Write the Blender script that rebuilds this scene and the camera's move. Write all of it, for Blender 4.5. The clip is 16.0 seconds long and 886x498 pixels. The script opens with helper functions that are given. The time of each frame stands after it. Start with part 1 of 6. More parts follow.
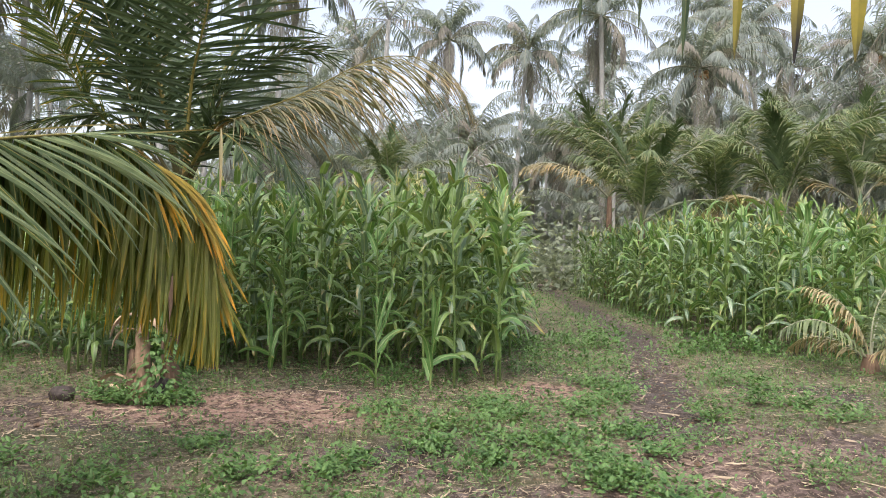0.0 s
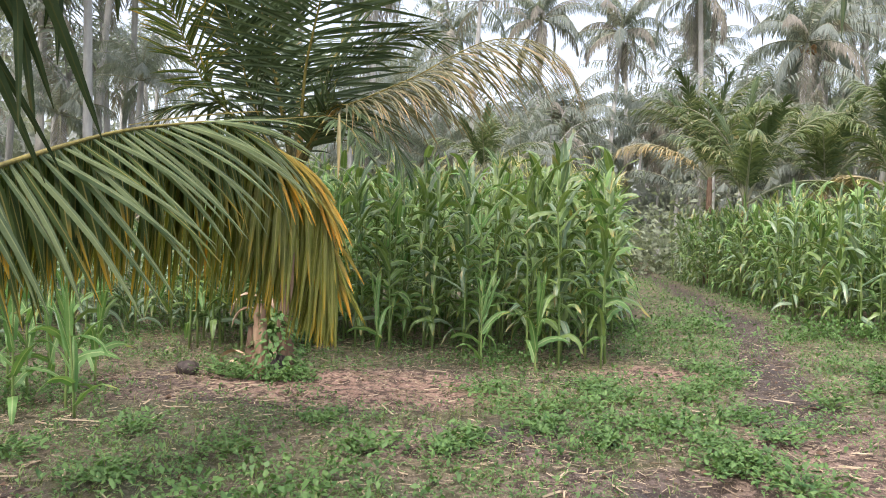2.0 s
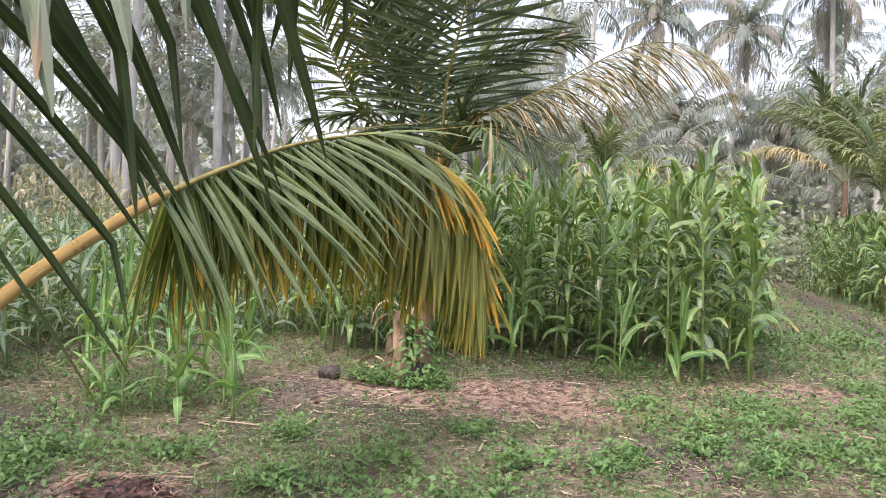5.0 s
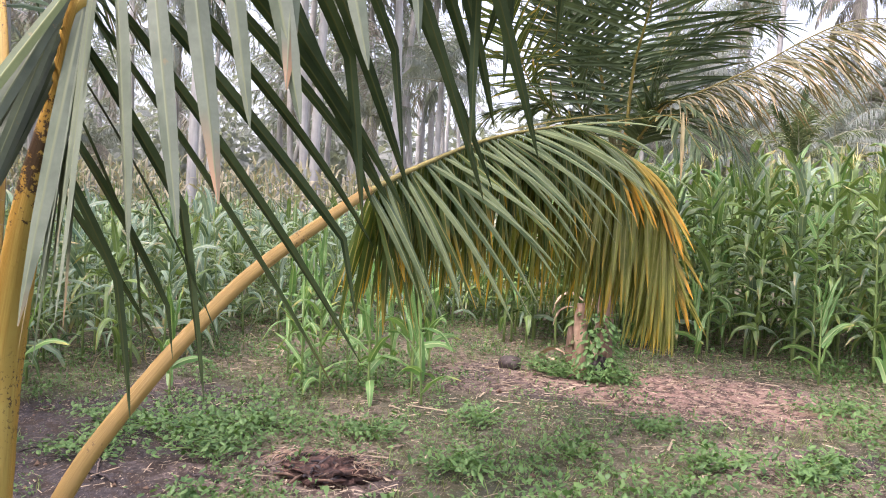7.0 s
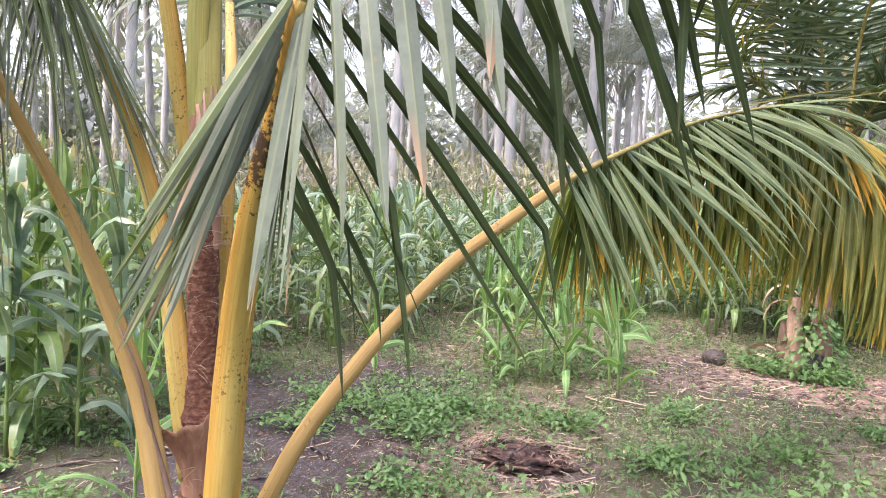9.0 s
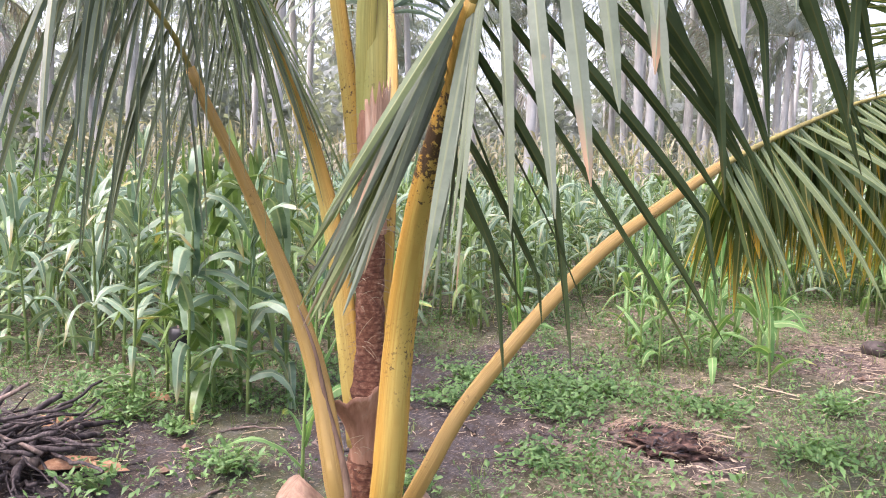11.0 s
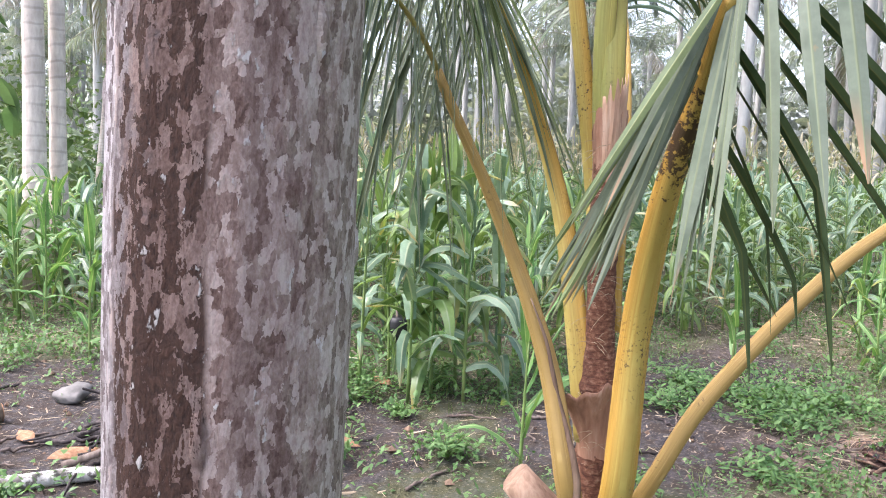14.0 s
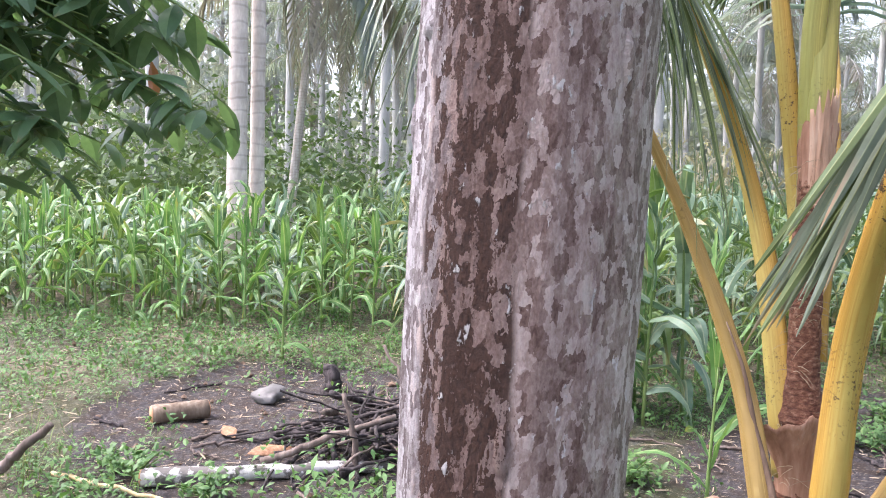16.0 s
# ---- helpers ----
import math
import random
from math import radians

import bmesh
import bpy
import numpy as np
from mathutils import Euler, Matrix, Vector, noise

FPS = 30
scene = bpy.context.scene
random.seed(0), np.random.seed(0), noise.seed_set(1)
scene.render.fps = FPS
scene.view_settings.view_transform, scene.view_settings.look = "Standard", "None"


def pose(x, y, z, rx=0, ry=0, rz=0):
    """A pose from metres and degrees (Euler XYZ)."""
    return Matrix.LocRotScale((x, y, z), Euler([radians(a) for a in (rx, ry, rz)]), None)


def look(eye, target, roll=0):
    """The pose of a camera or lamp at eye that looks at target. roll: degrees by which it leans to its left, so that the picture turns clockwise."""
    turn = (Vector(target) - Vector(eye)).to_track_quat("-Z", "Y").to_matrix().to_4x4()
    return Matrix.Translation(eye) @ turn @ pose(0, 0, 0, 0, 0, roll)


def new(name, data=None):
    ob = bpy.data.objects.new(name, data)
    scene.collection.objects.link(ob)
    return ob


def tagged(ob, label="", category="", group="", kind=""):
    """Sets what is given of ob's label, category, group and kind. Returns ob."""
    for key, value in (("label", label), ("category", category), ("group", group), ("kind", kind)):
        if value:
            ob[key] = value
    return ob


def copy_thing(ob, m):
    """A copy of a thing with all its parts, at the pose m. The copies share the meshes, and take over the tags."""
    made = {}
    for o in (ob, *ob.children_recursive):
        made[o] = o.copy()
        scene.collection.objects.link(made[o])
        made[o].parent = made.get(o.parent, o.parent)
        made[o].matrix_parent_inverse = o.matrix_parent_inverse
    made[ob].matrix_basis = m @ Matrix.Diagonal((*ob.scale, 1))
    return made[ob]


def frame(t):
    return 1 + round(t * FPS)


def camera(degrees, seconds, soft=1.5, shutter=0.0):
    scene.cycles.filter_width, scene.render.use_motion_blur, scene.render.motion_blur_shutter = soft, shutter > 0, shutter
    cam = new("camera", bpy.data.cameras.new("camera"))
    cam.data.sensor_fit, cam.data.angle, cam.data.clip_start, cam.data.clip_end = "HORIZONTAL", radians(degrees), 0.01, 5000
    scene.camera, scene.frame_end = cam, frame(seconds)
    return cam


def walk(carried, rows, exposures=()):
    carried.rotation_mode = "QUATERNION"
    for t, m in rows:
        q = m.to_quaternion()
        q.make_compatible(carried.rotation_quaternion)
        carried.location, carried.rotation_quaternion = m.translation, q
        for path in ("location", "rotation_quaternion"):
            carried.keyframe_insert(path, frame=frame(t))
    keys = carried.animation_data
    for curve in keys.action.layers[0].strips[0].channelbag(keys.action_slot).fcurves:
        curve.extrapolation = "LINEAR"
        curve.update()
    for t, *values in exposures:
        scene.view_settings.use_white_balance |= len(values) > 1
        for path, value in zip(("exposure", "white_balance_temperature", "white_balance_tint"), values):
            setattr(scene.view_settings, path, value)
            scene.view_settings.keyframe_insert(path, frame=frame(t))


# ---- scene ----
cam = camera(58.7, 16.0, 1.0)
PATH = [
    (0, (0.08, 0.921, 1.427), (-0.009, 2.919, 1.441), 1.3),
    (0.5, (0.044, 0.903, 1.431), (-0.157, 2.892, 1.423), 0.4),
    (1, (0.006, 0.889, 1.441), (-0.196, 2.879, 1.431), 1.6),
    (1.5, (-0.033, 0.847, 1.454), (-0.266, 2.834, 1.446), 2.2),
    (2, (-0.096, 0.842, 1.42), (-0.406, 2.817, 1.385), 1.4),
    (2.5, (-0.149, 0.82, 1.435), (-0.539, 2.781, 1.401), 1.2),
    (3, (-0.168, 0.816, 1.416), (-0.613, 2.765, 1.394), 2.1),
    (3.2, (-0.175, 0.867, 1.39), (-0.636, 2.813, 1.373), 2.1),
    (5.5, (-0.498, 0.823, 1.489), (-1.153, 2.712, 1.44), 2.1),
    (6, (-0.507, 0.794, 1.497), (-1.279, 2.638, 1.439), 2.5),
    (6.5, (-0.542, 0.778, 1.486), (-1.398, 2.584, 1.414), 2.7),
    (7, (-0.556, 0.776, 1.484), (-1.517, 2.528, 1.408), 2.1),
    (7.5, (-0.566, 0.787, 1.477), (-1.61, 2.492, 1.395), 1.2),
    (8, (-0.574, 0.789, 1.484), (-1.751, 2.401, 1.362), 1.0),
    (8.5, (-0.58, 0.787, 1.485), (-1.856, 2.323, 1.375), 1.4),
    (9, (-0.583, 0.778, 1.489), (-1.938, 2.244, 1.367), 1.6),
    (11.5, (-0.553, 0.612, 1.509), (-2.171, 1.775, 1.338), 1.4),
    (12, (-0.563, 0.594, 1.507), (-2.22, 1.703, 1.342), 1.8),
    (12.5, (-0.565, 0.572, 1.512), (-2.265, 1.612, 1.341), 1.8),
    (13, (-0.568, 0.543, 1.51), (-2.311, 1.51, 1.35), 1.7),
    (13.5, (-0.572, 0.524, 1.505), (-2.347, 1.429, 1.328), 1.5),
    (14, (-0.589, 0.486, 1.501), (-2.413, 1.285, 1.31), 1.3),
    (14.5, (-0.598, 0.465, 1.498), (-2.442, 1.215, 1.304), 1.3),
    (15, (-0.602, 0.437, 1.5), (-2.488, 1.076, 1.323), 1.4),
    (15.5, (-0.594, 0.424, 1.49), (-2.521, 0.923, 1.294), 2.8),
    (16, (-0.6, 0.42, 1.503), (-2.555, 0.812, 1.343), 1.3),
]
walk(cam, [(t, look(eye, target, roll)) for t, eye, target, roll in PATH],
     [(0, 1.33, 6700, 14), (0.5, 1.42, 6700, 14), (1.5, 1.49, 6700, 14), (3, 1.64, 6650, 15), (5.5, 1.72, 6600, 22), (7, 1.86, 6500, 27), (8, 2.07, 6400, 24), (9, 2.17, 6400, 26), (12.5, 2.19, 6400, 27), (13.5, 2.20, 6230, 21), (14.5, 2.15, 6100, 18), (16, 2.16, 6100, 20)])


# ---- world, sun ----
world = bpy.data.worlds.new("overcast_sky")
scene.world = world
world.use_nodes = True
wn = world.node_tree
sky = wn.nodes.new("ShaderNodeTexSky")
sky.sky_type = "NISHITA"
sky.sun_disc = False
sky.sun_elevation = radians(58)
sky.sun_rotation = radians(200)
sky.air_density = 1.0
sky.dust_density = 4.5
sky.ozone_density = 1.0
veil = wn.nodes.new("ShaderNodeHueSaturation")
veil.inputs["Saturation"].default_value = 0.62
wn.links.new(sky.outputs[0], veil.inputs["Color"])
wn.links.new(veil.outputs[0], wn.nodes["Background"].inputs[0])
wn.nodes["Background"].inputs[1].default_value = 0.15
sun_data = bpy.data.lights.new("sun", "SUN")
sun_data.energy = 0.9
sun_data.angle = radians(40)
sun_data.color = (1.0, 0.96, 0.9)
sun = new("sun", sun_data)
sun.matrix_world = look((0, 0, 0), (-math.sin(radians(200)) * math.cos(radians(58)), -math.cos(radians(200)) * math.cos(radians(58)), -math.sin(radians(58))))


# ---- materials ----
class Nodes:
    """A small builder for node materials."""

    def __init__(self, name):
        self.m = bpy.data.materials.new(name)
        self.m.use_nodes = True
        self.t = self.m.node_tree
        self.b = self.t.nodes["Principled BSDF"]
        self.out = self.t.nodes["Material Output"]

    def add(self, kind):
        return self.t.nodes.new("ShaderNode" + kind)

    def link(self, a, b):
        self.t.links.new(a, b)

    def coords(self):
        return self.add("TexCoord").outputs["Object"]

    def place(self):
        return self.add("NewGeometry").outputs["Position"]

    def noise(self, scale, detail=3.0, rough=0.55, vec=None):
        n = self.add("TexNoise")
        n.inputs["Scale"].default_value = scale
        n.inputs["Detail"].default_value = detail
        n.inputs["Roughness"].default_value = rough
        if vec is not None:
            self.link(vec, n.inputs["Vector"])
        return n.outputs[0]

    def ramp(self, fac, *stops):
        n = self.add("ValToRGB")
        while len(n.color_ramp.elements) < len(stops):
            n.color_ramp.elements.new(0.5)
        for e, (p, c) in zip(n.color_ramp.elements, stops):
            e.position = p
            e.color = (*c, 1) if len(c) == 3 else c
        self.link(fac, n.inputs[0])
        return n.outputs[0]

    def mix(self, fac, a, b, blend="MIX"):
        n = self.add("MixRGB")
        n.blend_type = blend
        for i, v in enumerate((fac, a, b)):
            if isinstance(v, bpy.types.NodeSocket):
                self.link(v, n.inputs[i])
            elif i == 0:
                n.inputs[0].default_value = v
            else:
                n.inputs[i].default_value = (*v, 1)
        return n.outputs[0]

    def math(self, op, a, b=0.0):
        n = self.add("Math")
        n.operation = op
        for i, v in enumerate((a, b)):
            if isinstance(v, bpy.types.NodeSocket):
                self.link(v, n.inputs[i])
            else:
                n.inputs[i].default_value = v
        return n.outputs[0]

    def attr(self, name):
        n = self.add("Attribute")
        n.attribute_name = name
        return n.outputs["Fac"]

    def chance(self):
        """One random number for each leaf, whether it is an island of a mesh or an object."""
        a = self.add("NewGeometry").outputs["Random Per Island"]
        b = self.add("ObjectInfo").outputs["Random"]
        return self.math("FRACT", self.math("ADD", a, b))

    def bump(self, height, strength=0.3, distance=0.01):
        n = self.add("Bump")
        n.inputs["Strength"].default_value = strength
        n.inputs["Distance"].default_value = distance
        self.link(height, n.inputs["Height"])
        self.link(n.outputs[0], self.b.inputs["Normal"])

    def finish(self, colour, rough=0.6, spec=0.4, thin=0.0):
        self.link(colour, self.b.inputs["Base Color"])
        if isinstance(rough, bpy.types.NodeSocket):
            self.link(rough, self.b.inputs["Roughness"])
        else:
            self.b.inputs["Roughness"].default_value = rough
        self.b.inputs["Specular IOR Level"].default_value = spec
        if thin:
            tr = self.add("BsdfTranslucent")
            self.link(self.mix(1.0, colour, (1.0, 1.0, 0.55), "MULTIPLY"), tr.inputs[0])
            mx = self.add("MixShader")
            mx.inputs[0].default_value = thin
            self.link(self.b.outputs[0], mx.inputs[1])
            self.link(tr.outputs[0], mx.inputs[2])
            self.link(mx.outputs[0], self.out.inputs[0])
        return self.m


def leaf_material(name, dark, light, tip=None, tip_from=0.75, thin=0.3, rough=0.45, worn=0.15, patch=6.0, spec=0.4, rib=None):
    """A leaf: each one its own shade, blotches, and a tip that yellows on some."""
    n = Nodes(name)
    c = n.chance()
    col = n.ramp(c, (0.0, dark), (1.0, light))
    blot = n.noise(patch, 3.0, 0.6, n.place())
    col = n.mix(n.math("MULTIPLY", n.ramp(blot, (0.42, (0, 0, 0)), (0.75, (1, 1, 1))), 0.55), col, tuple(v * 1.5 + 0.01 for v in light))
    fine = n.noise(90.0, 2.0, 0.6, n.place())
    col = n.mix(n.math("MULTIPLY", fine, 0.3), col, tuple(v * 0.45 for v in dark))
    if tip:
        along = n.attr("along")
        start = n.math("SUBTRACT", along, n.math("ADD", n.math("MULTIPLY", n.math("FRACT", n.math("MULTIPLY", c, 7.31)), 0.6), tip_from - 0.45))
        col = n.mix(n.ramp(n.math("MULTIPLY", start, 3.0), (0.0, (0, 0, 0)), (0.8, (1, 1, 1))), col, tip)
    if worn:
        sp = n.ramp(n.noise(28.0, 4.0, 0.7, n.place()), (0.66, (0, 0, 0)), (0.74, (1, 1, 1)))
        col = n.mix(n.math("MULTIPLY", sp, worn * 3), col, (0.28, 0.19, 0.08))
    if rib:
        col = n.mix(n.ramp(n.attr("mid"), (0.80, (0, 0, 0)), (0.93, (1, 1, 1))), col, rib)
    return n.finish(col, rough, spec, thin)


M = {
    "palm": leaf_material("palm_leaflet", (0.025, 0.055, 0.022), (0.085, 0.13, 0.06), (0.30, 0.22, 0.07), 1.12, 0.10, 0.38),
    # backlit undersides: the shade is put into this dark colour
    "palm_shade": leaf_material("shade_dark_palm_leaflet", (0.020, 0.040, 0.016), (0.050, 0.080, 0.032), (0.16, 0.12, 0.04), 1.25, 0.10, 0.5, 0.06, spec=0.25, rib=(0.07, 0.085, 0.03)),
    "palm_mid": leaf_material("dark_palm_leaflet", (0.034, 0.064, 0.028), (0.115, 0.16, 0.08), (0.34, 0.26, 0.08), 1.12, 0.2, 0.40, 0.08, spec=0.3),
    "palm_grey": leaf_material("glaucous_palm_leaflet", (0.04, 0.063, 0.032), (0.155, 0.19, 0.125), (0.36, 0.28, 0.10), 1.25, 0.10, 0.42, spec=0.35, rib=(0.15, 0.17, 0.075)),
    # sky sheen on hanging leaflets, put into this pale colour
    "palm_pale": leaf_material("sky_sheen_palm_leaflet", (0.066, 0.094, 0.056), (0.168, 0.20, 0.146), (0.34, 0.21, 0.12), 1.1, 0.14, 0.38, spec=0.4, rib=(0.16, 0.19, 0.11)),
    "palm_yellow": leaf_material("yellowing_palm_leaflet", (0.043, 0.084, 0.018), (0.112, 0.16, 0.04), (0.60, 0.36, 0.03), 1.02, 0.34, 0.45, rib=(0.36, 0.32, 0.10)),
    "palm_olive": leaf_material("olive_palm_leaflet", (0.105, 0.13, 0.018), (0.235, 0.245, 0.042), (0.50, 0.32, 0.03), 1.08, 0.3, 0.45, rib=(0.30, 0.28, 0.09)),
    "palm_glaucous": leaf_material("grey_green_palm_leaflet", (0.056, 0.100, 0.034), (0.19, 0.24, 0.105), (0.46, 0.36, 0.10), 1.26, 0.22, 0.4, rib=(0.27, 0.31, 0.14)),
    "palm_orange": leaf_material("orange_dying_leaflet", (0.20, 0.17, 0.03), (0.42, 0.30, 0.05), (0.60, 0.30, 0.03), 0.75, 0.3, 0.45),
    "palm_dead": leaf_material("dry_palm_leaflet", (0.22, 0.19, 0.10), (0.38, 0.33, 0.19), (0.40, 0.29, 0.14), 0.9, 0.25, 0.6),
    "palm_dry_green": leaf_material("half_dry_palm_leaflet", (0.135, 0.14, 0.08), (0.29, 0.27, 0.165), (0.42, 0.29, 0.16), 0.85, 0.35, 0.6),
    # far crowns: the haze is painted in as a pale bluish grey
    "palm_far": leaf_material("haze_paled_palm_leaflet", (0.215, 0.255, 0.245), (0.30, 0.345, 0.335), (0.33, 0.33, 0.30), 1.1, 0.5, 0.6, 0.0),
    "palm_young": leaf_material("young_palm_leaflet", (0.07, 0.115, 0.05), (0.22, 0.275, 0.14), (0.40, 0.36, 0.20), 1.0, 0.4, 0.45),
    "palm_deep": leaf_material("fresh_palm_leaflet", (0.06, 0.105, 0.042), (0.125, 0.175, 0.075), (0.30, 0.27, 0.12), 1.2, 0.3, 0.45),
    "palm_ripe": leaf_material("yellow_leaflet_with_a_black_tip", (0.14, 0.14, 0.02), (0.27, 0.21, 0.02), (0.015, 0.012, 0.01), 0.80, 0.3, 0.45),
    # withered fronds of the far palms, their brown greyed to imitate haze
    "palm_brown": leaf_material("haze_greyed_withered_frond", (0.23, 0.22, 0.20), (0.33, 0.31, 0.28), None, 1, 0.4, 0.7, 0.0),
    "corn": leaf_material("maize_leaf", (0.042, 0.105, 0.028), (0.215, 0.32, 0.095), (0.36, 0.30, 0.10), 1.06, 0.3, 0.36, spec=0.5, rib=(0.22, 0.30, 0.15)),
    "corn_blue": leaf_material("bluish_maize_leaf", (0.065, 0.14, 0.078), (0.245, 0.345, 0.225), (0.38, 0.32, 0.15), 1.0, 0.28, 0.36, spec=0.5, rib=(0.34, 0.40, 0.26)),
    "corn_bright": leaf_material("bright_maize_leaf", (0.085, 0.21, 0.055), (0.195, 0.345, 0.12), (0.40, 0.38, 0.10), 1.1, 0.38, 0.42, rib=(0.34, 0.44, 0.20)),
    "corn_dry": leaf_material("dry_maize_leaf", (0.32, 0.30, 0.21), (0.50, 0.46, 0.33), (0.52, 0.47, 0.34), 0.8, 0.3, 0.6),
    "tassel": leaf_material("maize_tassel", (0.40, 0.39, 0.15), (0.60, 0.56, 0.29), None, 1, 0.3, 0.6),
    "weed": leaf_material("weed_leaf", (0.045, 0.12, 0.035), (0.15, 0.265, 0.085), (0.30, 0.28, 0.08), 1.25, 0.32, 0.5),
    "grass": leaf_material("grass_blade", (0.07, 0.13, 0.035), (0.20, 0.26, 0.085), (0.38, 0.32, 0.15), 0.95, 0.3, 0.55),
    "straw": leaf_material("dry_straw", (0.17, 0.12, 0.08), (0.50, 0.41, 0.29), None, 1, 0.1, 0.7),
    "bush": leaf_material("bush_leaf", (0.05, 0.10, 0.035), (0.15, 0.22, 0.085), None, 1, 0.3, 0.5),
    # woods and bushes far off: both leaf colours carry painted haze
    "bush_far": leaf_material("haze_paled_grove_leaf", (0.235, 0.265, 0.26), (0.31, 0.345, 0.34), None, 1, 0.5, 0.6, 0.0),
    "bush_edge": leaf_material("haze_paled_bush_leaf", (0.20, 0.25, 0.19), (0.36, 0.41, 0.32), None, 1, 0.5, 0.6, 0.0),
    "broad": leaf_material("broad_tree_leaf", (0.065, 0.135, 0.065), (0.19, 0.30, 0.16), (0.30, 0.2, 0.06), 1.25, 0.45, 0.35),
    "rust": leaf_material("rusty_dead_leaf", (0.32, 0.12, 0.06), (0.45, 0.2, 0.1), None, 1, 0.25, 0.6),
}


def streaked(name, a, b, c, scale=18.0, stretch=0.08, rough=0.6, spec=0.35, bump=0.4, blots=None, rings=0.0):
    """Wood, bark or petiole: colour streaks along z, blotches across."""
    n = Nodes(name)
    mp = n.add("Mapping")
    mp.inputs["Scale"].default_value = (1, 1, stretch)
    n.link(n.coords(), mp.inputs["Vector"])
    s = n.noise(scale, 5.0, 0.6, mp.outputs[0])
    col = n.ramp(s, (0.3, a), (0.52, b), (0.72, c))
    big = n.noise(scale * 0.15, 3.0, 0.6, n.coords())
    col = n.mix(n.math("MULTIPLY", n.ramp(big, (0.4, (0, 0, 0)), (0.7, (1, 1, 1))), 0.5), col, tuple(v * 0.7 for v in a))
    h = s
    if blots:
        d = n.ramp(n.noise(blots[0], 5.0, 0.65, n.coords()), (blots[1], (0, 0, 0)), (blots[1] + 0.05, (1, 1, 1)))
        col = n.mix(n.math("MULTIPLY", d, blots[3]), col, blots[2])
    if rings:
        w = n.add("TexWave")
        w.bands_direction = "Z"
        w.inputs["Scale"].default_value = rings
        w.inputs["Distortion"].default_value = 5.0
        w.inputs["Detail"].default_value = 2
        n.link(n.coords(), w.inputs["Vector"])
        r = n.ramp(w.outputs["Color"], (0.0, (1, 1, 1)), (0.12, (0, 0, 0)))
        col = n.mix(n.math("MULTIPLY", n.math("MULTIPLY", r, big), 0.75), col, tuple(v * 0.4 for v in a))
    n.bump(h, bump, 0.012)
    return n.finish(col, rough, spec)


def stalk_material(name, top, flank, under, edge, scab=None):
    """A leaf stalk: streaks along it, a dried brown rim at the two edges, dark specks, and a black scab at the height given."""
    n = Nodes(name)
    around, along = n.attr("around"), n.attr("along")
    vec = n.add("CombineXYZ")
    n.link(n.math("MULTIPLY", around, 14.0), vec.inputs[0])
    n.link(n.math("MULTIPLY", along, 2.2), vec.inputs[1])
    streak = n.noise(1.6, 4.0, 0.65, vec.outputs[0])
    wobble = n.math("ADD", around, n.math("MULTIPLY", n.math("SUBTRACT", n.noise(3.5, 3.0, 0.6, n.coords()), 0.5), 0.22))
    col = n.ramp(wobble, (0.0, under), (0.35, flank), (0.62, flank), (0.86, top))
    col = n.mix(n.ramp(streak, (0.35, (0.6, 0.6, 0.6)), (0.60, (0, 0, 0))), col, tuple(v * 0.62 for v in flank))
    col = n.mix(n.ramp(streak, (0.58, (0, 0, 0)), (0.78, (0.6, 0.6, 0.6))), col, tuple(min(1.0, v * 1.25 + 0.02) for v in top))
    rim = n.ramp(n.math("ABSOLUTE", n.math("SUBTRACT", wobble, 0.73)), (0.02, (0.9, 0.9, 0.9)), (0.075, (0, 0, 0)))
    col = n.mix(rim, col, edge)
    patch = n.ramp(n.noise(2.6, 3.0, 0.6, n.coords()), (0.52, (0, 0, 0)), (0.60, (1, 1, 1)))
    speck = n.ramp(n.noise(75.0, 4.0, 0.7, n.coords()), (0.565, (0, 0, 0)), (0.61, (1, 1, 1)))
    col = n.mix(n.math("MULTIPLY", speck, n.math("ADD", n.math("MULTIPLY", patch, 0.9), 0.02)), col, (0.05, 0.028, 0.015))
    if scab:
        sep = n.add("SeparateXYZ")
        n.link(n.coords(), sep.inputs[0])
        off = n.math("ABSOLUTE", n.math("SUBTRACT", sep.outputs[2], scab))
        rough = n.math("SUBTRACT", n.noise(42.0, 4.0, 0.75, n.coords()), n.math("MULTIPLY", off, 1.25))
        col = n.mix(n.ramp(rough, (0.37, (0, 0, 0)), (0.43, (0.95, 0.95, 0.95))), col, (0.035, 0.020, 0.012))
    n.bump(streak, 0.35, 0.01)
    return n.finish(col, 0.5, 0.35)


M["petiole"] = stalk_material("yellow_petiole", (0.42, 0.34, 0.08), (0.44, 0.27, 0.05), (0.38, 0.31, 0.08), (0.17, 0.08, 0.025))
M["petiole_scabbed"] = stalk_material("scabbed_yellow_petiole", (0.42, 0.33, 0.08), (0.43, 0.25, 0.045), (0.36, 0.28, 0.07), (0.17, 0.08, 0.025), 1.61)
M["petiole_green"] = stalk_material("green_petiole", (0.36, 0.32, 0.09), (0.33, 0.29, 0.07), (0.26, 0.27, 0.08), (0.22, 0.14, 0.045))
M["petiole_tan"] = stalk_material("tan_petiole", (0.45, 0.32, 0.13), (0.37, 0.235, 0.07), (0.30, 0.20, 0.06), (0.13, 0.062, 0.025))
M["petiole_dark"] = stalk_material("dark_green_petiole", (0.13, 0.12, 0.045), (0.11, 0.10, 0.035), (0.08, 0.08, 0.03), (0.07, 0.045, 0.02))
# stalks of the far crowns, lightened in colour for haze
M["stalk_far"] = streaked("haze_paled_leaf_stalk", (0.22, 0.23, 0.15), (0.30, 0.31, 0.21), (0.36, 0.35, 0.24), 20.0, 0.1, 0.6, 0.2, 0.2)
